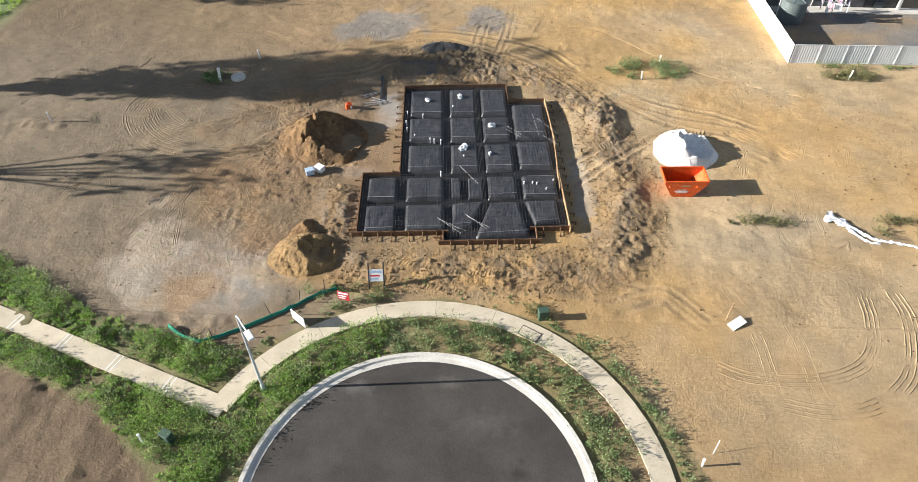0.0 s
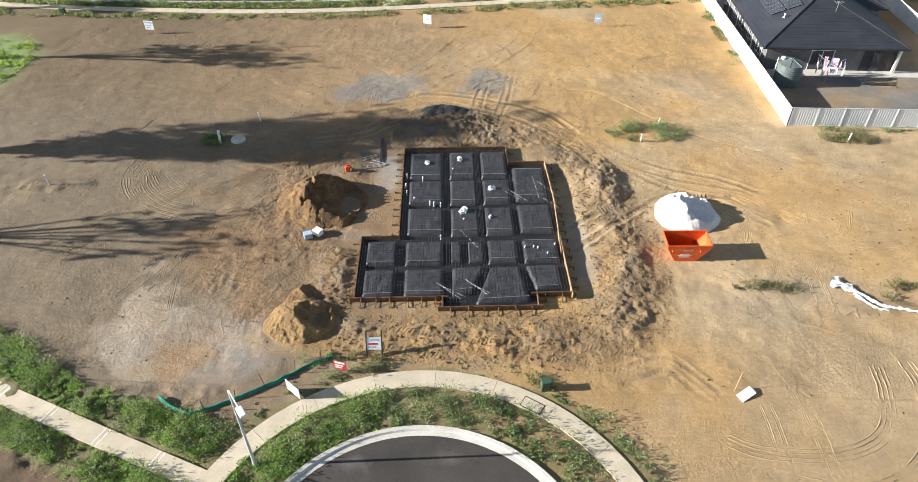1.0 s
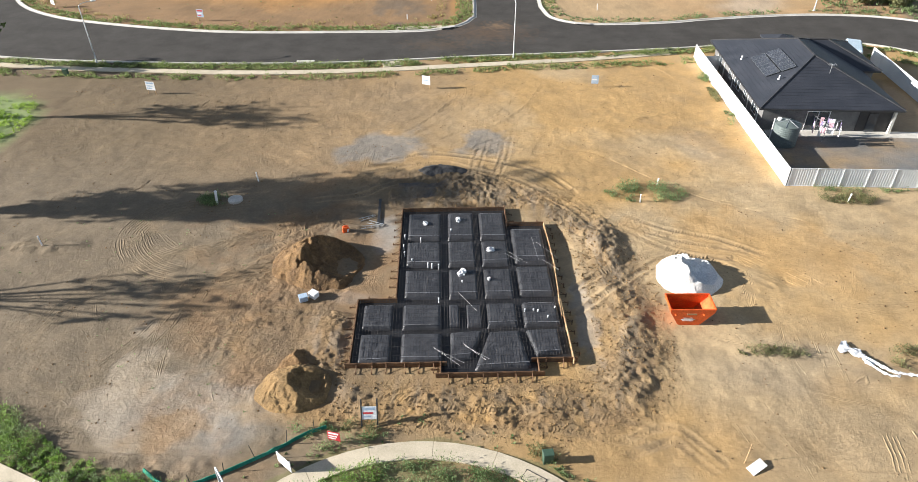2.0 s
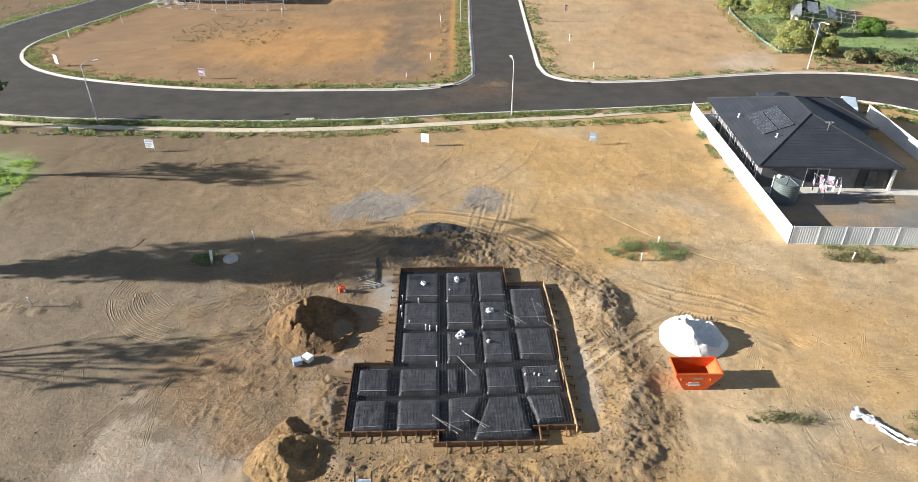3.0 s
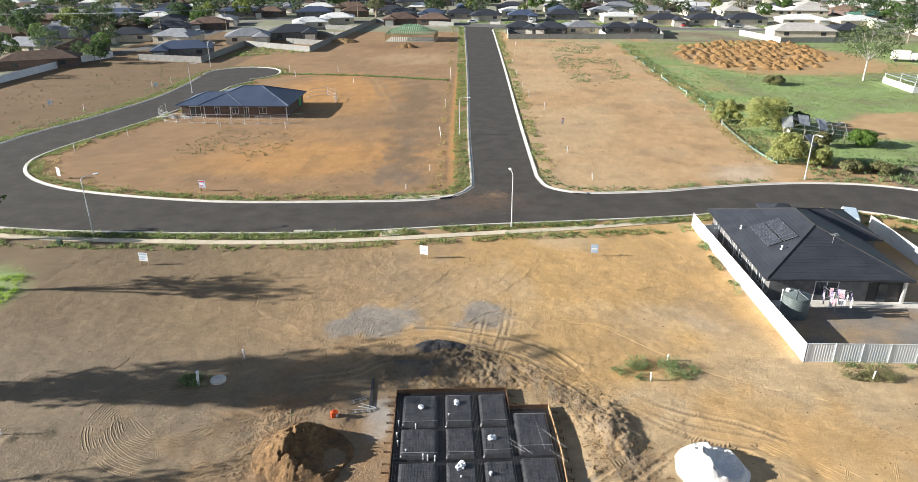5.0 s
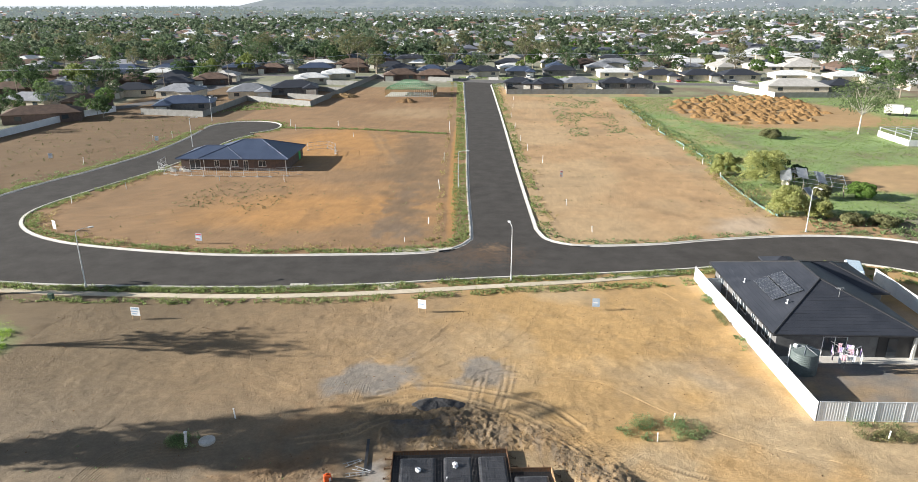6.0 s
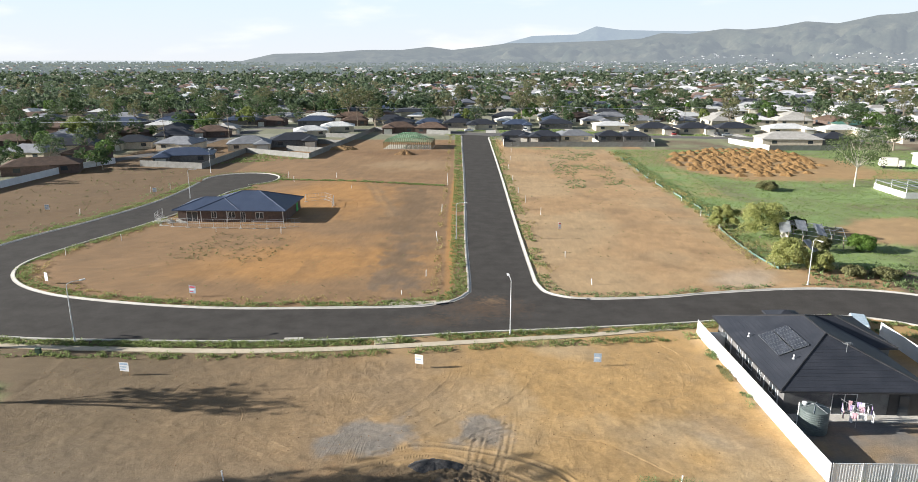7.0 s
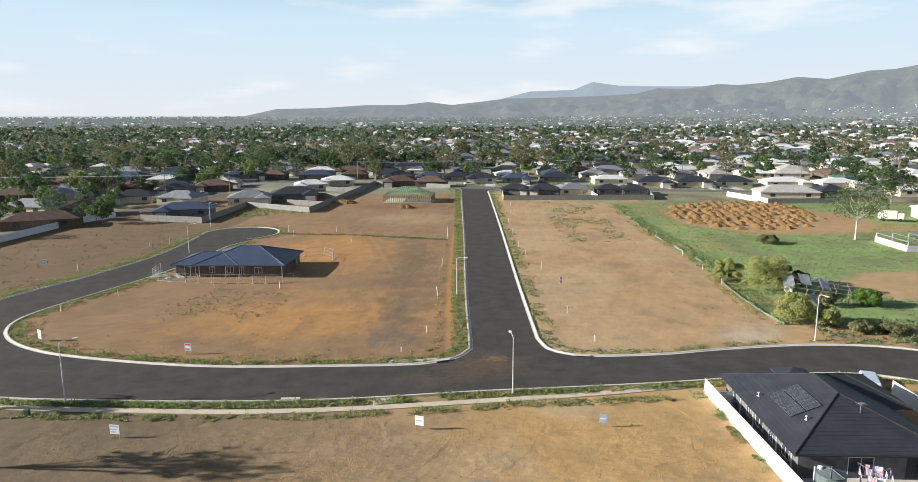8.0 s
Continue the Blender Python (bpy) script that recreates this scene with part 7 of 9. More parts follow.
def gum(x, y, fork, top, lo, hi, limbs, leaf_from, per, label, seed, r=0.75, low=0.72, tilt=0.0):
    """An open gum: a bare trunk, limbs fanning up from a fork, and loose leaf clumps along their upper parts."""
    g = random.Random(seed)
    t = thing("gum_tree", label, "tree", pose(x, y, 0), group="gums west of the plot")
    tb = bmesh.new()
    f0 = Vector((0, 0, fork))
    rod((0, 0, -0.2), f0 * 0.5 + Vector((0.1, 0.08, 0)), 0.30, tb, 8, 0.24)
    rod(f0 * 0.5 + Vector((0.1, 0.08, 0)), f0, 0.24, tb, 8, 0.19)
    spots = []

    def limb(a, b, r0, r1, bow, leafed):
        mid = a.lerp(b, 0.45)
        ctl = Vector((mid.x * 0.9, a.y + (b.y - a.y) * bow, mid.z))
        prev, n = a, 7
        for k in range(1, n + 1):
            f = k / n
            p = a * (1 - f) ** 2 + ctl * 2 * f * (1 - f) + b * f * f
            rod(prev, p, r0 + (r1 - r0) * (f - 1 / n), tb, 5, r0 + (r1 - r0) * f)
            if f > leafed:
                spots.append((p.x + g.uniform(-0.4, 0.4), p.y + g.uniform(-0.4, 0.4), p.z + g.uniform(-0.2, 0.5), r * g.uniform(0.55, 1.25)))
            prev = p
        return a * 0.16 + ctl * 0.48 + b * 0.36

    for i in range(limbs):
        f = (i + 0.5) / limbs
        e = Vector((g.uniform(-1.5, 1.5), lo + (hi - lo) * f + g.uniform(-0.4, 0.4), top * (1 - tilt * (1 - f)) * (1 - (1 - low) * (g.random() if i % 2 else 0.15 * g.random()))))
        m = limb(f0 - Vector((0, 0, g.uniform(0, 0.7))), e, 0.13, 0.03, 0.35, leaf_from)
        for k in range(2):
            limb(m, m + Vector((g.uniform(-1.0, 1.0), g.uniform(-1.3, 1.3), g.uniform(0.35, 0.75) * (e.z - m.z))), 0.06, 0.02, 0.5, leaf_from * 0.6)
    part("trunk", tb, PALE_BARK, t)
    part("crown", quad_mesh("crown", crown(spots, per, 0.34), [LEAF]), LEAF, t)
    return t


# tall gums beyond the western edge, whose shadows fall over the plot
gum(-63.5, 46.4, 6.6, 23.6, -3.2, 6.0, 17, 0.28, 25, "tall spreading gum tree west of the plot", 4, r=1.05, low=0.5, tilt=0.16)
gum(-54.0, 36.0, 5.0, 12.6, -4.3, 2.9, 8, 0.72, 3, "slim gum tree with an open crown", 5, r=0.8)
gum(-65.0, 64.3, 7.0, 16.3, -4.6, 2.6, 8, 0.5, 5, "tall gum tree beside the grass corner", 6, r=0.85, low=0.66)
gum(-58.6, 78.3, 2.0, 6.4, -2.2, 2.2, 6, 0.4, 8, "small sparse gum tree near the street", 7, r=0.5)
# the lone white-barked gum in the paddock
make_tree("gum_tree", "lone pale-barked gum tree with a sparse olive crown", 14.5, 13.5, 5.0, LEAF, PALE_BARK, 26, 130, 0.26, group="paddock trees", m=pose(97.1, 186.7, 0, 0, 0, 30), trunk=0.02)
make_tree("gum_tree", "dark green tree behind the lone gum", 13.0, 13.0, 3.0, LEAF_DARK, BARK, 18, 220, 0.36, group="paddock trees", m=pose(150.0, 262.0, 0, 0, 0, 80))


def shrub(x, y, h, sp, leaf, label, per=420, size=0.17):
    return make_tree("shrub", label, h, sp, 0.3, leaf, BARK, 18, per, size, group="shrubs by the paddock fence", m=pose(x, y, 0, 0, 0, 31 * x), category="shrub", trunk=0.035)


for x, y, h, sp, leaf, lab in ((48.0, 112.6, 5.0, 5.8, PALE_SHRUB, "yellow-green shrub beside the street lamp"), (52.4, 111.2, 3.2, 4.0, PALE_SHRUB, "yellow-green shrub at the road edge"),
                               (51.6, 132.0, 7.4, 7.6, PALE_SHRUB, "large pale olive shrub by the derelict shed"), (47.9, 140.2, 4.4, 4.8, PALE_SHRUB, "rounded shrub behind the shade-cloth fence"),
                               (55.6, 137.5, 5.0, 4.4, LEAF_DARK, "dark shrub behind the shed"), (65.5, 123.5, 2.6, 4.2, LEAF_GREEN, "bright green bush beside the shed frame"), (60.5, 137.5, 2.4, 3.4, LEAF_DARK, "dark bush behind the shed"),
                               (56.5, 108.6, 1.3, 3.0, LEAF_OLIVE, "low straggling scrub at the road edge"), (61.0, 108.2, 1.0, 3.6, LEAF_OLIVE, "low straggling scrub at the road edge"), (58.2, 122.6, 2.8, 2.6, LEAF_OLIVE, "grey bush inside the shed frame"),
                               (92.0, 146.0, 3.6, 6.0, LEAF_OLIVE, "olive scrub at the paddock edge"), (99.0, 150.0, 6.0, 8.0, LEAF_OLIVE, "olive tree at the paddock edge"), (72.5, 181.0, 1.8, 4.4, LEAF_OLIVE, "low scrub in the paddock")):
    shrub(x, y, h, sp, leaf, lab)


# ---- grass and weeds, as stuff ----
def tufts(points, radius, per, size, up=0.9):
    """Small clumps of upright leaves and blades at the points (n, 3)."""
    n = len(points)
    c = np.repeat(points, per, axis=0)
    a, r = NR.uniform(0, 2 * np.pi, n * per), np.sqrt(NR.rand(n * per)) * np.repeat(radius, per)
    off = np.stack([r * np.cos(a), r * np.sin(a), (0.15 + 0.85 * NR.rand(n * per)) * np.repeat(radius, per) * up], -1)
    c = c + off
    s = (size * NR.uniform(0.5, 1.5, n * per))[:, None]
    b = NR.uniform(0, 2 * np.pi, n * per)
    side = np.stack([np.cos(b), np.sin(b), NR.uniform(-0.35, 0.35, n * per)], -1)
    tall = np.stack([0.7 * np.cos(a) + NR.normal(0, 0.4, n * per), 0.7 * np.sin(a) + NR.normal(0, 0.4, n * per), NR.uniform(0.3, 1.2, n * per)], -1)
    tall /= np.linalg.norm(tall, axis=1)[:, None]
    q = np.stack([c - tall * s, c - side * s * 0.42, c + tall * s, c + side * s * 0.42], 1)
    return q.reshape(-1, 3)


def ground_z(x, y):
    i, j = np.clip(np.searchsorted(gx, x), 0, len(gx) - 1), np.clip(np.searchsorted(gy, y), 0, len(gy) - 1)
    return Z[j, i]


def grass(name, label, x, y, radius, per, size, mat, up=0.9):
    radius = radius * np.clip(0.95 + 1.5 * fbm(x, y, 1.7, 77), 0.45, 1.7)  # taller and lower clumps
    pts = np.stack([x, y, ground_z(x, y)], -1)
    return tagged(new(name, quad_mesh(name, tufts(pts, radius, per, size, up), [mat])), label, "grass", kind="stuff")


def in_poly(poly, dens, clump=2.0, gap=0.0, seed=0):
    p = np.array(poly)
    lo, hi = p.min(0), p.max(0)
    n = int(np.prod(hi - lo) * dens)
    x, y = NR.uniform(lo[0], hi[0], n), NR.uniform(lo[1], hi[1], n)
    k = inside(x, y, poly) & (fbm(x, y, clump, seed) > gap - 0.25)
    return x[k], y[k]


def in_strip(line, o0, o1, dens, clump=2.0, gap=0.0, seed=0):
    """Points in a strip between two offsets to the left of a line."""
    p = np.array(line)
    d = np.diff(p, axis=0)
    L = np.linalg.norm(d, axis=1)
    n = int(L.sum() * abs(o1 - o0) * dens)
    k = NR.choice(len(L), n, p=L / L.sum())
    t, o = NR.rand(n), NR.uniform(o0, o1, n)
    dn = d[k] / L[k][:, None]
    q = p[k] + d[k] * t[:, None] + o[:, None] * np.stack([-dn[:, 1], dn[:, 0]], -1)
    keep = fbm(q[:, 0], q[:, 1], clump, seed) > gap - 0.25
    return q[keep, 0], q[keep, 1]


ring = lambda r0, r1, a0, a1: arc(*BULB, r0, a0, a1, 50) + arc(*BULB, r1, a1, a0, 50)  # noqa: E731
verges = [
    (ring(8.95, 11.4, 228, 105), 11, 0.02, 1), (ring(8.95, 11.4, 105, 40), 10, 0.17, 21), (ring(8.95, 10.4, 40, -45), 9, 0.1, 2), (ring(10.6, 11.2, 55, -45), 6, 0.25, 22), (ring(12.95, 13.5, 60, -40), 9, 0.12, 3), (ring(12.95, 13.8, 150, 100), 7, 0.22, 4),
    ([(-14.2, 20.1), (-20.1, 22.0), (-28.6, 25.3), (-60, 37.2), (-60, 41.5), (-31, 29.0), (-27.6, 27.6), (-24.2, 25.9), (-22.7, 24.5), (-21.1, 24.3), (-16.3, 23.2), (-12.9, 22.3)], 13, -0.08, 5),
    ([(-14.4, 18.6), (-19.7, 20.4), (-28.0, 23.4), (-60, 35.4), (-60, 31.0), (-26.6, 21.0), (-23.5, 20.2), (-20.6, 18.8), (-18.3, 17.1), (-15.5, 15.2), (-14.0, 11), (-11.5, 10), (-12.6, 16.5)], 12, -0.02, 6),
]
for poly, dens, gap, sd in verges:
    x, y = in_poly(poly, dens, 1.4, gap, sd)
    grass("verge_grass", "tufty green grass and weeds on the verge", x, y, NR.uniform(0.14, 0.44, len(x)), 44, 0.056, (LUSH if sd in (5, 6, 1) else WEED))
    x, y = in_poly(poly, dens * 0.35, 1.4, gap, sd + 40)
    grass("verge_weeds", "taller grey-green weeds among the grass", x, y, NR.uniform(0.2, 0.55, len(x)), 38, 0.06, WEED, 1.25)
x, y = in_poly(ring(12.7, 14.6, 150, -40), 1.6, 1.0, 0.2, 9)
grass("sparse_weeds", "sparse weeds at the footpath edge", x, y, NR.uniform(0.08, 0.2, len(x)), 9, 0.08, WEED)
x, y = in_poly([(-46, 14), (-46, 50), (-12, 50), (-12, 24), (-24, 26), (-28, 20), (-18, 14)], 0.22, 3.0, 0.12, 10)
grass("sparse_weeds", "sparse low weeds on bare soil", x, y, NR.uniform(0.04, 0.13, len(x)), 6, 0.06, WEED)
for cx, cy, rx, ry, n, sd in ((14.3, 53.4, 3.6, 1.5, 420, 1), (31.6, 53.2, 2.6, 0.9, 160, 2), (-22.9, 50.7, 1.3, 0.8, 170, 3), (28.6, 33.8, 2.2, 1.3, 260, 4), (25.8, 68.0, 0.5, 2.2, 120, 5), (25.6, 74.5, 0.45, 2.2, 110, 6),
                              (25.5, 79.0, 0.5, 1.3, 60, 7), (19.0, 34.3, 2.2, 0.5, 60, 8), (-53.0, 64.0, 6.0, 7.0, 1500, 9), (-9.2, 27.0, 1.2, 0.7, 60, 11), (-6.8, 27.2, 1.0, 0.5, 60, 12), (34.0, 54.6, 5.0, 0.3, 80, 13),
                              (3.9, 25.9, 0.9, 0.5, 50, 14)):
    a, r = NR.uniform(0, 2 * np.pi, n), np.sqrt(NR.rand(n))
    x, y = cx + rx * r * np.cos(a), cy + ry * r * np.sin(a)
    keep = fbm(x, y, 1.1, sd) > -0.04
    grass("weed_patch", "patch of green weeds on bare soil", x[keep], y[keep], NR.uniform(0.12, 0.38, keep.sum()), 28, 0.055, GRASS if sd == 9 else (WEED if sd % 2 else LEAF_OLIVE), 1.3)
# street verges across the way
for line, o0, o1, dens, gap, sd, mt in ((NEAR_KERB, -2.0, -0.35, 14, -0.05, 1, VERGE), (NEAR_KERB, -5.2, -3.6, 8, 0.08, 2, VERGE), (FAR_RIGHT, -2.6, -0.35, 4, 0.08, 3, WEED), (EAST_SIDE, -2.6, -0.35, 4, 0.05, 4, VERGE), (EAST_SIDE, -4.0, -2.4, 1.2, 0.2, 14, DRY),
                                        (WEST_SIDE, -2.8, -0.35, 7, -0.05, 5, VERGE), (WEST_SIDE, -5.5, -4.3, 2.2, 0.2, 6, DRY), (BLOCK_SIDE, -2.4, -0.35, 8, 0.0, 7, VERGE), (BLOCK_SIDE, -4.5, -2.0, 1.6, 0.15, 8, DRY),
                                        (TURN_TWO, -2.8, -0.35, 4, 0.0, 9, VERGE), (WEST_OUTER, -3.2, -0.35, 7, -0.05, 10, VERGE), (WEST_OUTER, -7.5, -3.0, 1.0, 0.2, 12, WEED)):
    x, y = in_strip(line, o0, o1, dens, 2.5, gap, sd)
    grass("street_verge", "rough green grass along the kerb", x, y, NR.uniform(0.16, 0.40, len(x)), 9, 0.115, mt)
x, y = in_strip([(-56, 193.9), (-35.7, 192.2), (-9.6, 185.4)], -0.9, 0.9, 7, 2, -0.1, 31)
grass("grass_line", "strip of green grass between vacant lots", x, y, NR.uniform(0.2, 0.4, len(x)), 7, 0.2, VERGE, 0.6)
x, y = in_poly([(21, 175), (39, 180), (40, 262), (22, 266)], 0.9, 5, 0.18, 32)
grass("dry_weeds", "scattered dry weeds on the vacant lot", x, y, NR.uniform(0.15, 0.45, len(x)), 10, 0.15, WEED, 0.7)
x, y = in_poly([(12, 120), (44, 112), (44, 250), (12, 255)], 0.1, 7, 0.28, 132)
grass("dry_weeds", "sparse dry weeds on the vacant lot", x, y, NR.uniform(0.12, 0.3, len(x)), 8, 0.1, LEAF_OLIVE)
x, y = in_poly([(-54, 116), (-36, 112), (-33, 128), (-50, 133)], 0.8, 3, 0.15, 33)
grass("dry_weeds", "low weeds scattered before the fenced house", x, y, NR.uniform(0.15, 0.4, len(x)), 9, 0.12, LEAF_OLIVE, 0.6)
x, y = in_poly([(-60, 100), (-15, 97), (-12, 130), (-36, 135), (-62, 125)], 0.14, 4, 0.2, 133)
grass("dry_weeds", "sparse dry weeds on the vacant lot", x, y, NR.uniform(0.08, 0.25, len(x)), 7, 0.09, LEAF_OLIVE)
x, y = in_poly([(-125, 150), (-86, 128), (-79, 170), (-88, 215), (-110, 222), (-122, 200)], 0.14, 9, 0.2, 34)
grass("dry_weeds", "scattered green weeds on the vacant lot", x, y, NR.uniform(0.15, 0.4, len(x)), 7, 0.16, LEAF_OLIVE)
x, y = in_poly([(-85, 222), (-58, 236), (-57, 243), (-79, 250)], 1.2, 6, 0.0, 35)
grass("dry_weeds", "green weeds along the sheet fence", x, y, NR.uniform(0.2, 0.5, len(x)), 6, 0.25, VERGE, 0.5)
x, y = in_poly([(46.5, 112), (220, 112), (220, 262), (47, 262)], 1.5, 9, -0.15, 36)
keep = ~(((x - 86) / 19) ** 2 + ((y - 137) / 12) ** 2 < 1) & ~(((x - 89) / 30) ** 2 + ((y - 224) / 30) ** 2 < 1)
grass("paddock_grass", "short green paddock grass", x[keep], y[keep], NR.uniform(0.25, 0.6, keep.sum()), 4, 0.165, PADDOCK, 0.22)
for o0, o1, mt, dens, sd in ((-2.2, 0.0, DRY, 1.8, 37), (0.3, 4.0, WEED, 2.4, 38), (0.5, 3.0, DRY, 1.2, 39)):
    x, y = in_strip([(46.8, 111.5), (45.8, 119), (46.0, 134), (48.4, 157), (46.2, 195), (47.0, 255)][::-1], o0, o1, dens, 3, 0.12, sd)
    grass("fence_grass", "long dry and green grass along the paddock fence", x, y, NR.uniform(0.18, 0.5, len(x)), 14, 0.13, mt, 1.2)
x, y = in_poly([(50, 104.5), (75, 100), (90, 108), (90, 118), (50, 112)], 1.6, 4, 0.1, 40)
grass("fence_grass", "long green grass beside the road", x, y, NR.uniform(0.25, 0.55, len(x)), 8, 0.22, WEED, 1.2)

# teal shade cloth along the paddock, hung between droppers
tf = thing("shade_cloth_fence", "faded teal shade cloth fence along the paddock", "fence")
pl = spline([(46.7, 112.0), (45.8, 119.0), (46.0, 134.0), (47.2, 146.0), (48.4, 157.0), (47.2, 178.0), (46.2, 195.0), (46.6, 215.0), (47.0, 240.0)], 2.5)
for k, ((x0, y0), (x1, y1)) in enumerate(zip(pl, pl[1:])):
    part("dropper", rod((x0, y0, -0.1), (x0, y0, 1.1), 0.03, n=5), DARK, tf)
    if (y0 < 150 and k % 4 != 2) or k % 5 in (1, 2):
        n = 8
        vs = []
        for i in range(n + 1):
            t = i / n
            sag = 0.12 * math.sin(t * math.pi) + 0.05 * math.sin(9 * t + k)
            for zz, lo in ((0.5 - sag, 0.0), (0.3, 0.05 * math.sin(7 * t)), (0.03, 0.1)):
                vs.append((x0 + (x1 - x0) * t + lo, y0 + (y1 - y0) * t, zz))
        part("cloth", mesh_of("cloth", vs, [(3 * i + j, 3 * i + j + 1, 3 * i + j + 4, 3 * i + j + 3) for i in range(n) for j in range(2)], [TEAL], True), TEAL, tf)

# derelict shed: bent frame and loose roof sheets
sd = thing("derelict_shed", "collapsed farm shed with a bare frame and loose roof sheets", "shed", pose(54.2, 126.2, 0, 0, 0, -14) @ Matrix.Diagonal((0.85, 1.2, 1.0, 1)))
gz = random.Random(21)
for i in range(5):
    for j in range(2):
        part("post", rod((i * 2.6, j * 6.5, 0), (i * 2.6 + gz.uniform(-0.3, 0.3), j * 6.5 + gz.uniform(-0.3, 0.3), 2.6 + gz.uniform(-0.5, 0.3)), 0.09, n=6), BARK, sd)
    zz = gz.uniform(-0.6, 0.2)
    part("rafter", rod((i * 2.6, -0.6, 2.5 + zz), (i * 2.6 + 0.4, 3.3, 3.3 + zz), 0.05, n=5), GALV, sd)
    part("rafter", rod((i * 2.6, 7.1, 2.4 + zz), (i * 2.6 + 0.4, 3.3, 3.3 + zz), 0.05, n=5), GALV, sd)
for j in range(6):
    part("purlin", rod((-0.4, -0.3 + j * 1.4, 2.5 + 1.1 * min(j, 5 - j) / 2.5), (10.8, -0.3 + j * 1.4 + gz.uniform(-0.4, 0.4), 1.7 + 1.1 * min(j, 5 - j) / 2.5), 0.04, n=4), GALV, sd)
for x, y, z, rx, ry, rz in ((0.8, 4.6, 3.3, 0, 18, 5), (1.6, 5.9, 2.8, -14, 22, 20), (-0.6, 1.6, 3.0, 20, -10, -8), (2.6, 2.2, 3.4, 18, 6, 0), (6.2, 2.0, 2.8, 24, 10, 12), (4.0, -1.4, 0.7, 30, 5, 40), (8.8, 4.2, 2.6, -16, 8, -10)):
    bm = bmesh.new()
    bmesh.ops.create_grid(bm, x_segments=24, y_segments=2, size=1.0)
    for v in bm.verts:
        v.co = Vector((v.co.x * 1.1, v.co.y * 1.6, 0.04 * math.sin(v.co.x * 36) + 0.06 * v.co.x * v.co.y))
    part("roof_sheet", bm, GALV, sd, "bent corrugated roof sheet", at=pose(x, y, z, rx, ry, rz))
part("wall_board", box(-0.2, 0.0, 0.2, 6.2, 0.1, 1.7), KERB, sd, "weathered pale board wall")
shed2 = thing("stock_yard", "open pale steel stock shelter frame in the paddock", "shelter", pose(100.6, 170.5, 0, 0, 0, 0))
for i in range(5):
    for j in range(2):
        part("post", box(i * 4, i * 4 + 0.15, j * 13, j * 13 + 0.15, 0, 2.4), WHITE, shed2)
    part("rafter", box(i * 4, i * 4 + 0.15, 0.16, 12.99, 2.25, 2.42), GALV, shed2)
for j in range(6):
    part("purlin", box(-0.2, 16.5, j * 2.6, j * 2.6 + 0.12, 2.43, 2.52), GALV, shed2)
part("wall_sheet", box(-0.25, -0.15, 0, 13.2, 0.05, 1.5), WHITE, shed2, "white sheet wall")
part("wall_sheet", box(-0.2, 16.5, -0.25, -0.15, 0.05, 1.5), WHITE, shed2, "white sheet wall")
van = thing("van", "white box van parked in the paddock", "van", pose(124.0, 219.0, 0.0, 0, 0, -20))
part("box_body", box(-2.6, 2.2, -1.2, 1.2, 0.7, 3.2, bev=0.12), CREAM, van)
part("cab", box(2.22, 4.2, -1.2, 1.2, 0.6, 2.6, bev=0.25), CREAM, van)
part("windscreen", box(4.0, 4.22, -1.0, 1.0, 1.6, 2.3, bev=0.05), GLASS, van)
for x in (-1.4, 3.0):
    for s in (-1, 1):
        part("wheel", rod((x, s * 1.05, 0.48), (x, s * 1.32, 0.48), 0.48, n=14), DARK, van)
wshed = thing("farm_shed", "long white steel farm shed", "shed", pose(150.0, 222.0, 0, 0, 0, -6))
part("wall", walls(-14, 14, -5, 5, 3.2), WHITE, wshed)
vs, fs, a, b = hip(-14.5, 14.5, -5.5, 5.5, 3.36, 0.2, gable=True)
vs += [tuple(a), tuple(b)]
part("roof", mesh_of("roof", vs[:10], fs, [WHITE]), WHITE, wshed)
# spoil dumped in rows by the truckload
gz = random.Random(31)
proto = []
for k in range(6):
    v0, f0 = [(0, 0, 1.15)], []
    for i in range(1, 9):
        for j in range(18):
            a = j * math.pi / 9
            r = i / 8 * (1.75 + 0.5 * noise.noise(Vector((math.cos(a) * 1.4, math.sin(a) * 1.4, 5.0 * k))))
            p = Vector((r * math.cos(a), 0.85 * r * math.sin(a), 0))
            v0.append((p.x, p.y, -0.08 if i == 8 else max(0.0, 1.1 * (1 - i / 8) ** 0.95 + 0.2 * noise.noise(p * 1.4 + Vector((9.0 * k, 0, 0)))) + 0.05 * noise.noise(p * 4.5)))
    f0 += [(0, 1 + j, 1 + (j + 1) % 18) for j in range(18)] + [(1 + i * 18 + j, 1 + (i + 1) * 18 + j, 1 + (i + 1) * 18 + (j + 1) % 18, 1 + i * 18 + (j + 1) % 18) for i in range(7) for j in range(18)]
    proto.append(mesh_of("soil_mound", v0, f0, [MOUND]))
k = 0
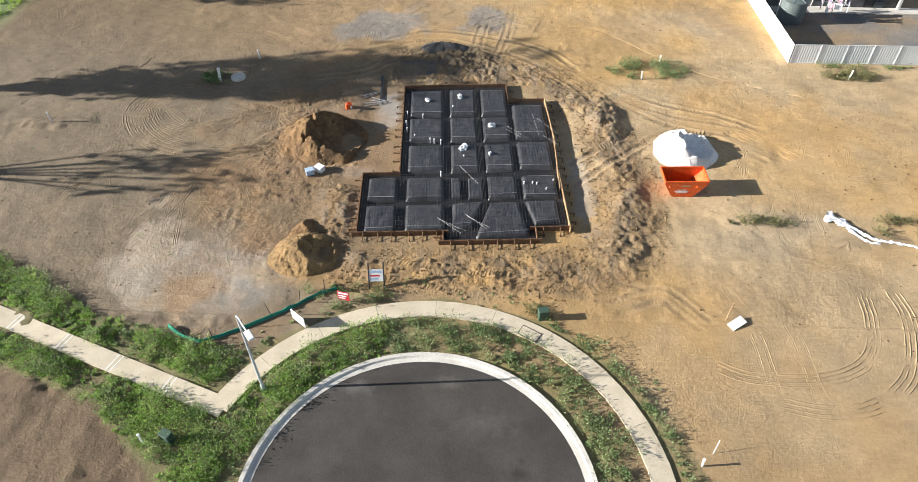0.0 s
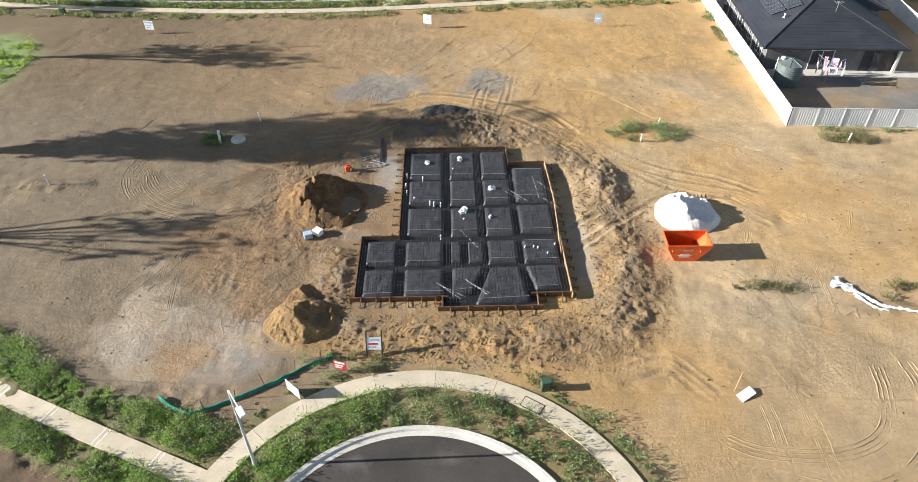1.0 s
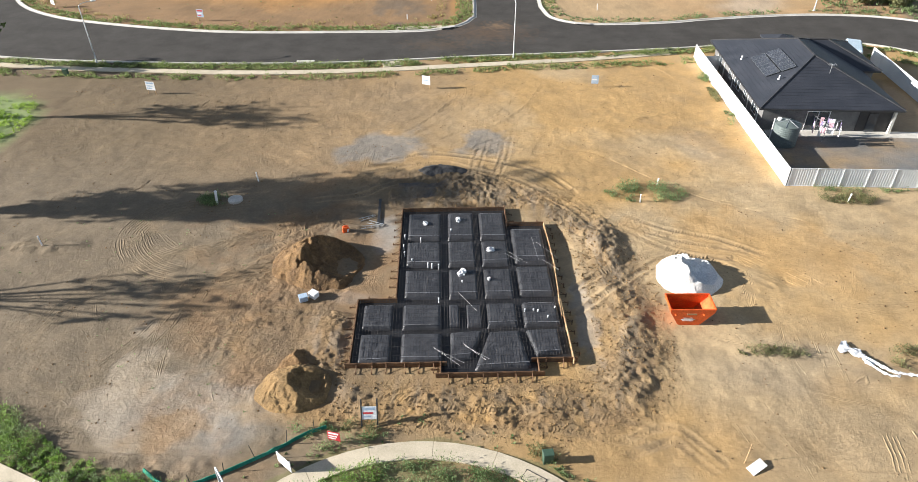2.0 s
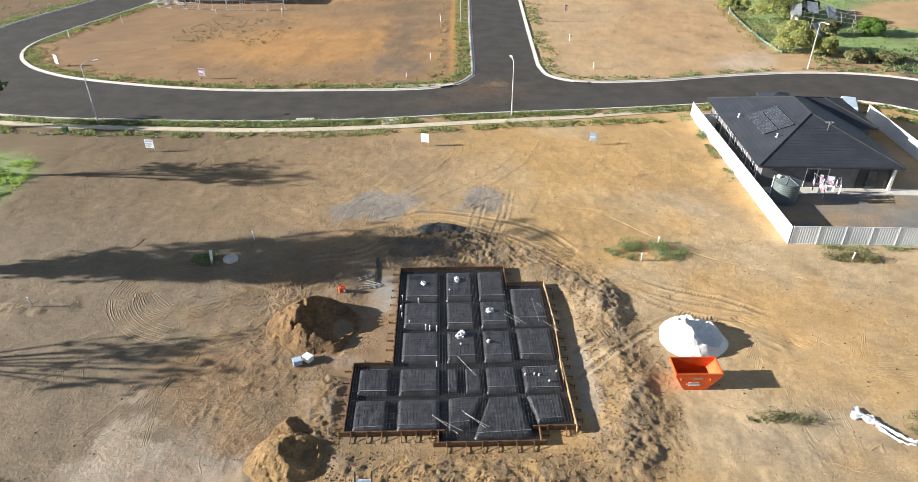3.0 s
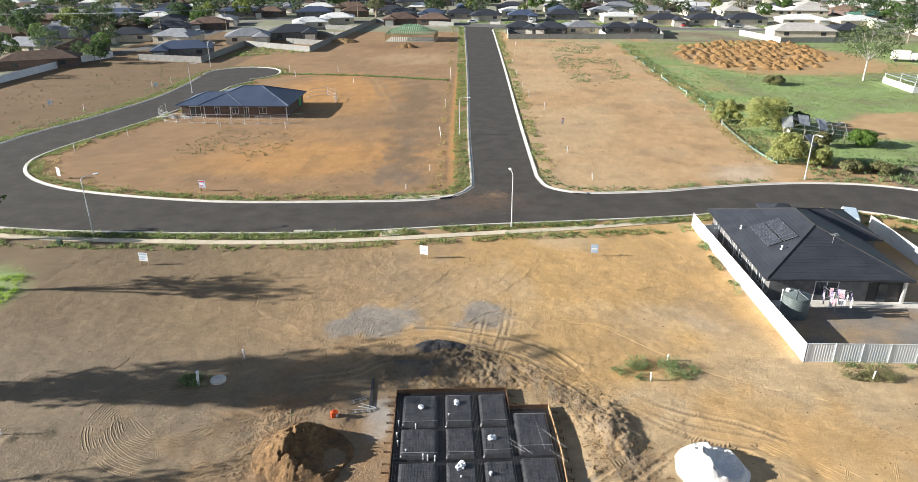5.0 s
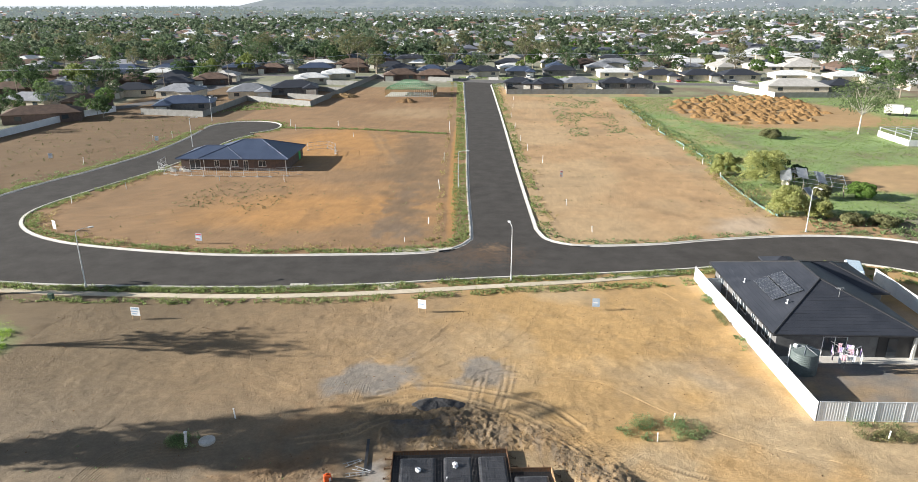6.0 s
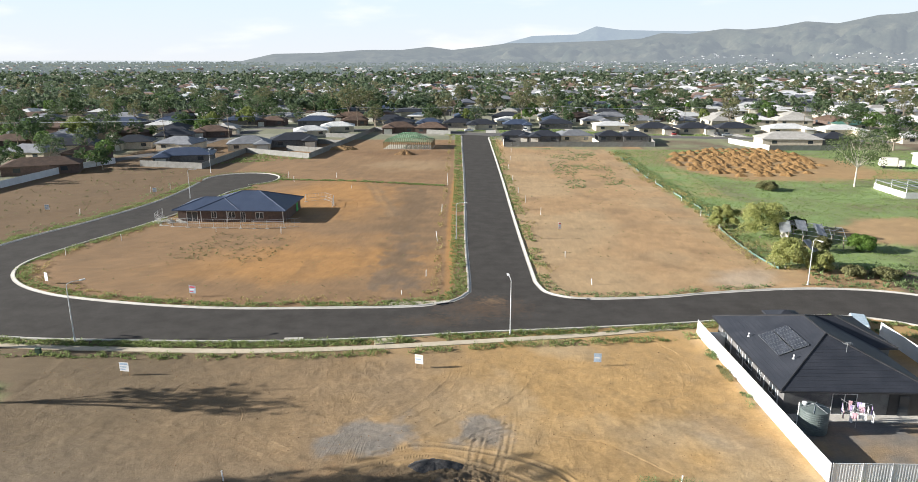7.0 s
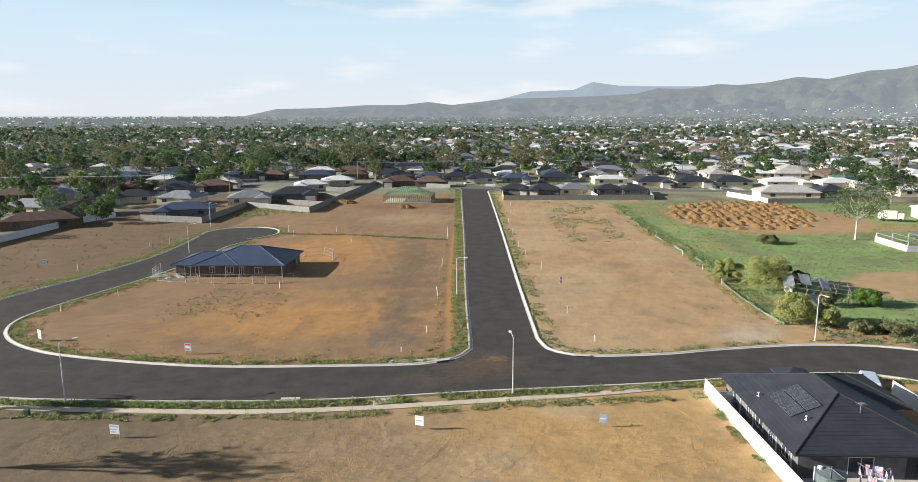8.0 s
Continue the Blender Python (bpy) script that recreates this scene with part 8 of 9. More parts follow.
for r in range(13):
    for c in range(17):
        x, y = 59 + c * 2.9 + gz.uniform(-0.8, 0.8) + r * 0.7, 204 + r * 4.9 + gz.uniform(-0.8, 0.8)
        if ((x - 86 - (y - 235) * 0.2) / 24) ** 2 + ((y - 235) / 33) ** 2 < 1 and gz.random() < 0.93 and not (c > 12 and r < 3):
            s = gz.uniform(0.75, 1.2)
            thing("soil_mound", "tipped load of orange soil in the paddock", "heap", pose(x, y, 0, 0, 0, gz.uniform(0, 360)) @ Matrix.Diagonal((s * 1.2, s * 1.2, s * gz.uniform(0.6, 0.95), 1)), group="tipped loads in the paddock", data=proto[k % 6])
            k += 1


# clods and stones left by the digger
def clods(name, label, x, y, size, mat):
    n = len(x)
    o = np.array(((1, 0, 0), (0, 1, 0), (-1, 0, 0), (0, -1, 0), (0, 0, 0.9), (0, 0, -0.6)), float)
    v = o[None] * (0.6 + 0.8 * NR.rand(n, 6, 1)) * size[:, None, None]
    a = NR.uniform(0, 2 * np.pi, n)
    c, s = np.cos(a)[:, None], np.sin(a)[:, None]
    px, py = v[:, :, 0] * c - v[:, :, 1] * s + x[:, None], v[:, :, 0] * s + v[:, :, 1] * c + y[:, None]
    P = np.stack([px, py, v[:, :, 2] + ground_z(x, y)[:, None]], -1).reshape(-1, 3)
    f = np.array(((0, 1, 4), (1, 2, 4), (2, 3, 4), (3, 0, 4), (1, 0, 5), (2, 1, 5), (3, 2, 5), (0, 3, 5)))
    F = (f[None] + 6 * np.arange(n)[:, None, None]).reshape(-1, 3)
    tagged(new(name, fast_mesh(name, P, F, [mat])), label, "clods", kind="stuff")


for o0, o1, dens, sz, mt, sd_ in ((-2.6, 2.6, 30, 0.034, SPOIL, 54), (-2.8, 2.8, 14, 0.028, DARK_SPOIL, 55), (-2.0, 2.0, 9, 0.035, SPOIL, 51), (-3.0, 3.0, 8, 0.03, DARK_SPOIL, 52)):
    x, y = in_strip(spline(berm, 0.5), o0, o1, dens, 0.8, 0.2, sd_)
    uu = (x - SLAB_O[0]) * math.cos(radians(SLAB_TURN)) + (y - SLAB_O[1]) * math.sin(radians(SLAB_TURN))
    vv = -(x - SLAB_O[0]) * math.sin(radians(SLAB_TURN)) + (y - SLAB_O[1]) * math.cos(radians(SLAB_TURN))
    keep = ~((uu > -0.3) & (uu < 14.5) & (vv > -1.3) & (vv < 17.9)) & (np.hypot(x - BULB[0], y - BULB[1]) > 13.2)
    clods("soil_clods", "loose clods of soil round the slab", x[keep], y[keep], sz * (0.4 + 2.2 * NR.rand(keep.sum()) ** 3), mt)
x, y = in_poly([(-46, 27), (-18, 26), (10, 27), (34, 20), (34, 52), (25, 80), (-46, 76)], 2.2, 3.0, 0.2, 53)
uu = (x - SLAB_O[0]) * math.cos(radians(SLAB_TURN)) + (y - SLAB_O[1]) * math.sin(radians(SLAB_TURN))
vv = -(x - SLAB_O[0]) * math.sin(radians(SLAB_TURN)) + (y - SLAB_O[1]) * math.cos(radians(SLAB_TURN))
keep = ~((uu > -0.3) & (uu < 14.5) & (vv > -1.3) & (vv < 17.9)) & (np.hypot(x - BULB[0], y - BULB[1]) > 13.2) & ~((x > 26) & (y > 54))
clods("soil_clods", "small clods scattered on scraped soil", x[keep], y[keep], 0.02 + 0.07 * NR.rand(keep.sum()) ** 4, DARK_SPOIL)

# ---- the town: houses near enough to tell apart are things of their own ----
ROOF_GREY = surface("grey_tile_roof", (0.18, 0.187, 0.205), (0.25, 0.258, 0.275), 0.6, 8.0, 0.7, bump=0.2, vary=0.15)
ROOF_WHITE = surface("white_steel_roof", (0.62, 0.62, 0.60), (0.74, 0.73, 0.71), 0.6, 8.0, 0.45, bump=0.05, vary=0.08)
ROOF_BROWN = surface("brown_tile_roof", (0.09, 0.06, 0.045), (0.15, 0.10, 0.075), 0.6, 8.0, 0.8, bump=0.2, vary=0.2)
ROOF_RED = surface("terracotta_roof", (0.26, 0.09, 0.05), (0.34, 0.13, 0.08), 0.6, 8.0, 0.8, bump=0.2, vary=0.2)
ROOF_PALE = surface("pale_tile_roof", (0.36, 0.34, 0.31), (0.46, 0.44, 0.41), 0.6, 8.0, 0.7, bump=0.2, vary=0.12)
ROOF_GREEN = surface("green_steel_roof", (0.05, 0.13, 0.10), (0.08, 0.18, 0.14), 0.6, 8.0, 0.5, bump=0.05, vary=0.2)
RENDERED = surface("cream_render", (0.48, 0.42, 0.33), (0.58, 0.52, 0.42), 0.8, 8.0, 0.9, bump=0.1, vary=0.1)
BRICK_RED = surface("red_brick", (0.24, 0.11, 0.075), (0.32, 0.16, 0.11), 1.0, 10.0, 0.9, bump=0.2, vary=0.15)
KINDS = [("dark", ROOF_DARK, BRICK_GREY, "charcoal"), ("grey", ROOF_GREY, RENDERED, "grey"), ("white", ROOF_WHITE, RENDERED, "white"), ("brown", ROOF_BROWN, BRICK_DARK, "brown"),
         ("red", ROOF_RED, BRICK_RED, "terracotta"), ("pale", ROOF_PALE, RENDERED, "pale"), ("blue", ROOF_BLUE, BRICK_GREY, "blue-grey"), ("green", ROOF_GREEN, RENDERED, "dark green"), ("slate", ROOF_DARK, RENDERED, "charcoal")]
protos = {}


def town_house(kind, x, y, turn, L=17.0, W=11.0, seed=0):
    """A house of the given roof colour; the first of each kind is built, the rest are its copies."""
    key = (kind, round(L), round(W), seed % 2)
    m = pose(x, y, 0.0, 0, 0, turn)
    if key not in protos:
        _, rf, wl, word = next(k for k in KINDS if k[0] == kind)
        protos[key] = plain_house("house", f"single-storey suburban house with a {word} hipped roof", L, W, rf, wl, seed=seed, pitch=0.40 if kind != "white" else 0.32)
        protos[key]["group"] = "houses of the town"
        protos[key].matrix_world = m
        return protos[key]
    return copy_thing(protos[key], m)


taken = []
for kind, x, y, turn, L, W in (("brown", -130, 205, 204, 20, 9), ("slate", -149, 255, 15, 18, 10), ("slate", -133, 266, 15, 14, 10), ("dark", -128, 291, 15, 14, 10), ("brown", -118, 306, 15, 15, 10), ("blue", -97, 228.5, 14, 17, 9),
                               ("grey", -87, 262, 15, 15, 11), ("dark", -73.5, 274, 15, 17, 11), ("white", -76, 311, 15, 14, 10), ("white", -68, 331, 10, 15, 10), ("brown", -38, 326, 4, 15, 10), ("brown", -23, 324.5, 176, 14, 10),
                               ("dark", -41, 353, 0, 14, 9), ("blue", -26, 351, 0, 12, 9), ("dark", -12, 351, 180, 13, 9), ("dark", 14, 291.5, -6, 11, 8), ("dark", 25.5, 289, -4, 12, 9), ("grey", 38, 291, 184, 13, 9),
                               ("dark", 52, 290, 180, 10, 8), ("dark", 62, 289, 178, 10, 8), ("slate", 0, 342.5, 0, 14, 10), ("blue", 17, 342.5, 0, 13, 9), ("dark", 36, 346, 180, 15, 9), ("white", 61, 336, 180, 15, 9),
                               ("slate", 78, 323.5, 0, 15, 10), ("slate", 96, 324, 0, 15, 10), ("slate", 114, 324.5, 180, 16, 10), ("pale", 119.5, 280, 176, 22, 11), ("dark", 138, 282, 176, 11, 9), ("white", 137, 323, 0, 18, 10), ("white", 158, 318, 0, 16, 10)):
    town_house(kind, x, y, turn, L, W, int(abs(x) + y))
    taken.append((x, y))
gz = random.Random(55)
LEFT_MIX = ["brown", "brown", "slate", "grey", "dark", "slate", "blue", "brown", "white", "grey"]
RIGHT_MIX = ["white", "white", "grey", "pale", "slate", "white", "grey", "pale", "white", "brown", "blue", "white", "green"]
count = 0
lots = []
for row in range(13):
    y0 = 366 + row * 24 + (row // 2) * 14
    half = 0.74 * y0 + 20
    x = -half
    while x < half:
        x += gz.uniform(17, 24)
        yy = y0 + gz.uniform(-4, 4) + 0.02 * x
        if gz.random() < 0.93:
            lots.append((x, yy))
for row in range(9):
    y0 = 150 + row * 24 + (row // 2) * 14
    x = -150 - gz.uniform(0, 12)
    while x > -0.80 * y0 - 60:
        lots.append((x, y0 + gz.uniform(-3, 3) + 0.25 * (x + 150)))
        x -= gz.uniform(18, 24)
for x, y in ((-113, 262), (-118, 290), (-98, 312), (-135, 255), (-132, 232), (-118, 322), (-140, 318), (-84, 330)):
    lots.append((x, y))
for row in range(3):
    for c in range(9):
        lots.append((150 + c * 22 + gz.uniform(-4, 4), 290 + row * 26 + gz.uniform(-4, 4)))
far_lots = []
for x, y in sorted(lots, key=lambda p: p[1]):
    if any((x - a) ** 2 + (y - b) ** 2 < 15 ** 2 for a, b in taken):
        continue
    if (-60 < x < 170 and y < 362) or (-112 < x <= -60 and y < 345):
        continue
    taken.append((x, y))
    if count < 240 and y < 520:
        mix = LEFT_MIX if gz.random() < 0.5 - x / 300 else RIGHT_MIX
        L, W = gz.choice(((13, 9), (15, 10), (17, 10)))
        town_house(gz.choice(mix), x, y, gz.choice((0, 180, 90)) + gz.uniform(-8, 8), L, W, gz.randrange(2))
        count += 1
    else:
        far_lots.append((x, y))

# houses farther off, too small to pick apart
def palette(name, colours):
    m = bpy.data.materials.new(name)
    m.use_nodes = True
    n, l = m.node_tree.nodes, m.node_tree.links
    r = n.new("ShaderNodeValToRGB")
    r.color_ramp.interpolation = "CONSTANT"
    while len(r.color_ramp.elements) < len(colours):
        r.color_ramp.elements.new(0.5)
    for k, c in enumerate(colours):
        r.color_ramp.elements[k].position, r.color_ramp.elements[k].color = k / len(colours), (*c, 1)
    l.new(n.new("ShaderNodeNewGeometry").outputs["Random Per Island"], r.inputs[0])
    l.new(r.outputs[0], n["Principled BSDF"].inputs["Base Color"])
    n["Principled BSDF"].inputs["Roughness"].default_value = 0.7
    return m


# roof colours kept greyer, with distance haze put into the palette
ROOFS = palette("town_roofs", [(0.68, 0.68, 0.67), (0.72, 0.73, 0.74), (0.60, 0.61, 0.63), (0.13, 0.13, 0.145), (0.44, 0.43, 0.41), (0.20, 0.14, 0.115), (0.36, 0.37, 0.39), (0.22, 0.23, 0.25), (0.24, 0.15, 0.11), (0.5, 0.49, 0.47), (0.14, 0.15, 0.18)])
WALLS = palette("town_walls", [(0.5, 0.45, 0.36), (0.26, 0.15, 0.11), (0.6, 0.58, 0.54), (0.34, 0.3, 0.26)])
NR = np.random.RandomState(21)
extra = []
for y0 in list(range(560, 1300, 24)) + list(range(1300, 2600, 70)):
    half = 0.74 * y0
    n = int(2 * half / (30 if y0 < 900 else 48 if y0 < 1300 else 90))
    xs = NR.uniform(-half, half, n)
    extra += [(float(x), y0 + float(NR.uniform(-10, 10))) for x in xs]
fv, ff = {"r": [], "w": []}, {"r": [], "w": []}
for x, y in far_lots + extra:
    L, W, e = NR.uniform(6.5, 11), NR.uniform(4.5, 6.5), NR.uniform(2.6, 3.2)
    if y > 1300:
        L, W, e = L * 1.5, W * 1.3, e * 1.3
    t = NR.uniform(-0.2, 0.2) + (math.pi / 2 if NR.rand() < 0.4 else 0)
    c, s = math.cos(t), math.sin(t)
    for key, vs, fs in (("w", *(lambda b: (b, [(0, 1, 5, 4), (1, 2, 6, 5), (2, 3, 7, 6), (3, 0, 4, 7)]))([(-L, -W, 0), (L, -W, 0), (L, W, 0), (-L, W, 0), (-L, -W, e), (L, -W, e), (L, W, e), (-L, W, e)])),
                        ("r", *hip(-L - 0.6, L + 0.6, -W - 0.6, W + 0.6, e + 0.2, 0.4)[:2])):
        o = len(fv[key])
        fv[key] += [(x + c * p[0] - s * p[1], y + s * p[0] + c * p[1], p[2] + float(rise(math.hypot(x, y)))) for p in vs]
        ff[key] += [tuple(i + o for i in f) for f in fs]
tagged(new("distant_roofs", mesh_of("distant_roofs", fv["r"], ff["r"], [ROOFS])), "pale and dark roofs of the distant town", "houses", kind="stuff")
tagged(new("distant_walls", mesh_of("distant_walls", fv["w"], ff["w"], [WALLS])), "brick and rendered walls of the distant town", "houses", kind="stuff")

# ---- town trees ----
# leaf colours raised in brightness to allow for haze over the town
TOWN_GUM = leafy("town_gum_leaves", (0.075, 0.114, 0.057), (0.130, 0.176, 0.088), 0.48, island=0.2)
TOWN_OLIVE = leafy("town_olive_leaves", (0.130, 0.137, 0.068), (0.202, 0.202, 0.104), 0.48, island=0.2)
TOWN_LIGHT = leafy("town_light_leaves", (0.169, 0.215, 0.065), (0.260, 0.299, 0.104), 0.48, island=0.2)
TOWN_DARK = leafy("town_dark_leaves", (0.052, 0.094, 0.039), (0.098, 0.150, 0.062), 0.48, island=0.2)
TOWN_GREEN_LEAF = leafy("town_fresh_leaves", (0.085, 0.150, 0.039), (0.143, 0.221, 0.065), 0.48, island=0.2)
tree_protos = []
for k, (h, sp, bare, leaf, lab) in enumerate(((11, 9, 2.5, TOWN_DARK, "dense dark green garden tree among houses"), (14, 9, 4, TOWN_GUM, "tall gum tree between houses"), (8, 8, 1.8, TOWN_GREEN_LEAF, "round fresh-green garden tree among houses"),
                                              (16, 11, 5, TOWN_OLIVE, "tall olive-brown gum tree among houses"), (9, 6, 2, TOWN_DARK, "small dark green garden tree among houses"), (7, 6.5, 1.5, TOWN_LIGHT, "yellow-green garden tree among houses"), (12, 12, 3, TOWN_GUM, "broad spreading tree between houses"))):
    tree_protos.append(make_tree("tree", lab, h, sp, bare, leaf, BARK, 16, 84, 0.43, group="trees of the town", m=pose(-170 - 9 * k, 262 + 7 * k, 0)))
WEIGHTS = (0, 0, 1, 1, 2, 3, 4, 4, 5, 6, 6, 0)
spots, tries = [], 0
while len(spots) < 310 and tries < 12000:
    tries += 1
    y = 150 + 400 * NR.rand() ** 0.85
    x = NR.uniform(-0.78 * y - 30, 0.78 * y)
    if (-126 < x < 66 and y < 348) or (46 <= x < 220 and y < 300) or (x > -60 and y < 352) or (-130 < x < -104 and y < 340):
        continue
    if any((x - a) ** 2 + (y - b) ** 2 < 8.3 ** 2 for a, b in taken) or any((x - a) ** 2 + (y - b) ** 2 < 16 for a, b in spots):
        continue
    if x > 0 and NR.rand() < 0.3:
        continue
    spots.append((x, y))
for x, y, k, s in ((-115.5, 211, 4, 0.75), (-121, 217.5, 2, 0.62), (-126.5, 219, 0, 0.5), (-126, 232, 2, 0.8), (-64, 388, 3, 1.1), (-74, 391, 3, 1.15), (-57, 392, 1, 1.05), (-84, 398, 4, 1.2), (-118, 352, 5, 1.35),
                   (-160, 276, 5, 1.5), (-152, 287, 1, 0.9), (-141, 330, 0, 0.8), (-128, 318, 2, 0.8), (26, 384, 2, 1.2), (18, 362, 5, 0.8), (44, 372, 6, 0.8), (86, 356, 6, 1.0), (94, 352, 0, 0.75), (130, 346, 2, 0.9), (168, 330, 6, 1.1), (176, 326, 2, 1.2)):
    copy_thing(tree_protos[k], pose(x, y, 0, 0, 0, 47 * x) @ Matrix.Diagonal((s, s, s, 1)))
for x, y in spots:
    s = NR.uniform(0.45, 0.8) if y < 340 else NR.uniform(0.6, 1.1)
    copy_thing(tree_protos[WEIGHTS[NR.randint(len(WEIGHTS))]], pose(x, y, 0, 0, 0, NR.uniform(0, 360)) @ Matrix.Diagonal((s, s, s * NR.uniform(0.85, 1.2), 1)))


def far_wood(name, n, y0, y1, per, leafs, size, leaf, hi, bias=0.0):
    """Crowns too far off to count, each a few ragged lobes."""
    out = []
    y = y0 + (y1 - y0) * NR.rand(n) ** 1.2
    x = NR.uniform(-0.78, 0.78, n) * y
    keep = NR.rand(n) > np.clip(bias * (x / y + (0.25 if bias > 2 else 0.0)), 0, 0.95 if bias > 2 else 0.8)
    x, y = x[keep], y[keep]
    for xx, yy in zip(x, y):
        h, r = NR.uniform(0.5, 1.25) * hi, NR.uniform(0.28, 0.5) * hi
        up = float(rise(math.hypot(xx, yy)))
        lobes = [(xx + NR.uniform(-r, r) * 0.8, yy + NR.uniform(-r, r) * 0.8, up + h * NR.uniform(0.35, 0.85), r * NR.uniform(0.35, 0.7)) for _ in range(per)]
        out.append(crown(lobes, leafs, size))
    tagged(new(name, quad_mesh(name, np.concatenate(out), [leaf])), "trees of the distant town merging into woodland", "trees", kind="structure" if name.startswith("backdrop") else "stuff")


# paler, greyer leaves: the haze of distance is put into their colour
FAR_DARK = leafy("hazy_dark_leaves", (0.091, 0.137, 0.078), (0.143, 0.189, 0.114), 0.48, island=0.15)
FAR_GUM = leafy("hazy_gum_leaves", (0.127, 0.166, 0.104), (0.195, 0.234, 0.143), 0.48, island=0.15)
FAR_OLIVE = leafy("hazy_olive_leaves", (0.176, 0.176, 0.098), (0.247, 0.240, 0.143), 0.48, island=0.2)
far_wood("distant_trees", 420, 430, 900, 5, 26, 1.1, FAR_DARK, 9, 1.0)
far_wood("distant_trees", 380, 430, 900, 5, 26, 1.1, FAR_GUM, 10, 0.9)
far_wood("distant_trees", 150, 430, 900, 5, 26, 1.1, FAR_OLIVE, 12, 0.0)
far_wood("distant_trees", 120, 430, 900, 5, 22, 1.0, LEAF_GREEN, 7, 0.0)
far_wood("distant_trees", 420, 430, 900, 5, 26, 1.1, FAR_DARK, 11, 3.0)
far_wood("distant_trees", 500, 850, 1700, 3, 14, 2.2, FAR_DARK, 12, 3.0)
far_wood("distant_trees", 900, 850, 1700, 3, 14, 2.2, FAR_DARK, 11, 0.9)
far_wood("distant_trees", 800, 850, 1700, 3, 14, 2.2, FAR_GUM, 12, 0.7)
# the farthest crowns carry a haze glow in their material
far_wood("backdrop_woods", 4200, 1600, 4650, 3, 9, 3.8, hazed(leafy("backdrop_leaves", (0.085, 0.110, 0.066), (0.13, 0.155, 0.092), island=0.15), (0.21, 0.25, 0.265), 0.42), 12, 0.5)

# power poles along the back street
poles = []
for x, y in ((-122.0, 268.0), (-108.0, 238.0 + 60), (-176.0, 262.0), (-230.0, 262.0), (-62.0, 350.0), (-14.0, 352.0), (40.0, 354.0), (100.0, 352.0), (160.0, 356.0), (-96.0, 402.0)):
    pp = thing("power_pole", "timber power pole with a crossarm", "power pole", pose(x, y, 0, 0, 0, 5), group="power poles")
    part("pole", rod((0, 0, -0.5), (0, 0, 10.5), 0.16, n=8, r2=0.1), BARK, pp)
    part("crossarm", box(-1.2, 1.2, -0.06, 0.06, 9.7, 9.85), BARK, pp)
    for k in (-1.1, -0.4, 0.4, 1.1):
        part("insulator", rod((k, 0, 9.851), (k, 0, 10.05), 0.05, n=6), WHITE, pp)
for (x0, y0), (x1, y1) in (((-300.0, 262.0), (-122.0, 268.0)), ((-122.0, 268.0), (-62.0, 350.0)), ((-62.0, 350.0), (-14.0, 352.0)), ((-14.0, 352.0), (40.0, 354.0)), ((40.0, 354.0), (100.0, 352.0)), ((100.0, 352.0), (160.0, 356.0))):
    span = thing("power_line", "sagging overhead power wires", "power line", group="power lines")
    for k in (-1.1, -0.4, 0.4, 1.1):
        wire = bmesh.new()
        pts = [Vector((x0 + (x1 - x0) * i / 10, y0 + (y1 - y0) * i / 10 + k, 9.95 - 3.2 * i / 10 * (1 - i / 10))) for i in range(11)]
        for p, q in zip(pts, pts[1:]):
            rod(p, q, 0.02, wire, 3)
        part("wire", wire, GALV, span)

# ---- hills on the horizon ----
def hills(name, label, skyline, dist, deep, mat, seed, rough=0.25):
    """A range of hills: the skyline as (bearing in degrees from +y, height angle in degrees), falling to the plain towards the viewer."""
    b = np.array([p[0] for p in skyline], float)
    e = np.array([p[1] for p in skyline], float)
    th = np.radians(np.linspace(b[0], b[-1], 420))
    top = np.tan(np.radians(np.interp(np.degrees(th), b, e))) * dist + 6
    rr = np.linspace(dist - deep, dist, 46)
    T, R = np.meshgrid(th, rr)
    f = (R - rr[0]) / deep
    px, py = R * np.sin(T), R * np.cos(T)
    gul = np.abs(fbm(px, py, 330.0, seed, 5)) * 3.0
    z = np.interp(T, th, top) * (f ** 1.5) * (1 - rough * gul * (1 - f ** 3) * 2.0) - 6 * (1 - f) + rise(R)
    nr, nt = T.shape
    ii = np.arange(nr * nt).reshape(nr, nt)
    q = np.stack([ii[:-1, :-1], ii[:-1, 1:], ii[1:, 1:], ii[1:, :-1]], -1).reshape(-1, 4)
    me = fast_mesh(name, np.stack([px, py, z], -1).reshape(-1, 3), q, [mat])
    me.shade_smooth()
    tagged(new(name, me), label, "hills", kind="structure")
    return T, R, z


# haze glow mixed into the hill and plain materials
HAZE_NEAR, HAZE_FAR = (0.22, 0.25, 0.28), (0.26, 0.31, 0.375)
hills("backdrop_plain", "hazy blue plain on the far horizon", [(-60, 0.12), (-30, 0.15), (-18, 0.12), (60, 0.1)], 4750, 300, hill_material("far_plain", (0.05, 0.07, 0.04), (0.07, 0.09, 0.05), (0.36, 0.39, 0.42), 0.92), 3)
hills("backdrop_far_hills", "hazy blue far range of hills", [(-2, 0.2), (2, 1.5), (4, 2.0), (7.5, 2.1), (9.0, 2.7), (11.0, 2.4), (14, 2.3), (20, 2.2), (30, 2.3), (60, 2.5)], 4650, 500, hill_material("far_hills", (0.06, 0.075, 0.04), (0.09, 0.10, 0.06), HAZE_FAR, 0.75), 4)
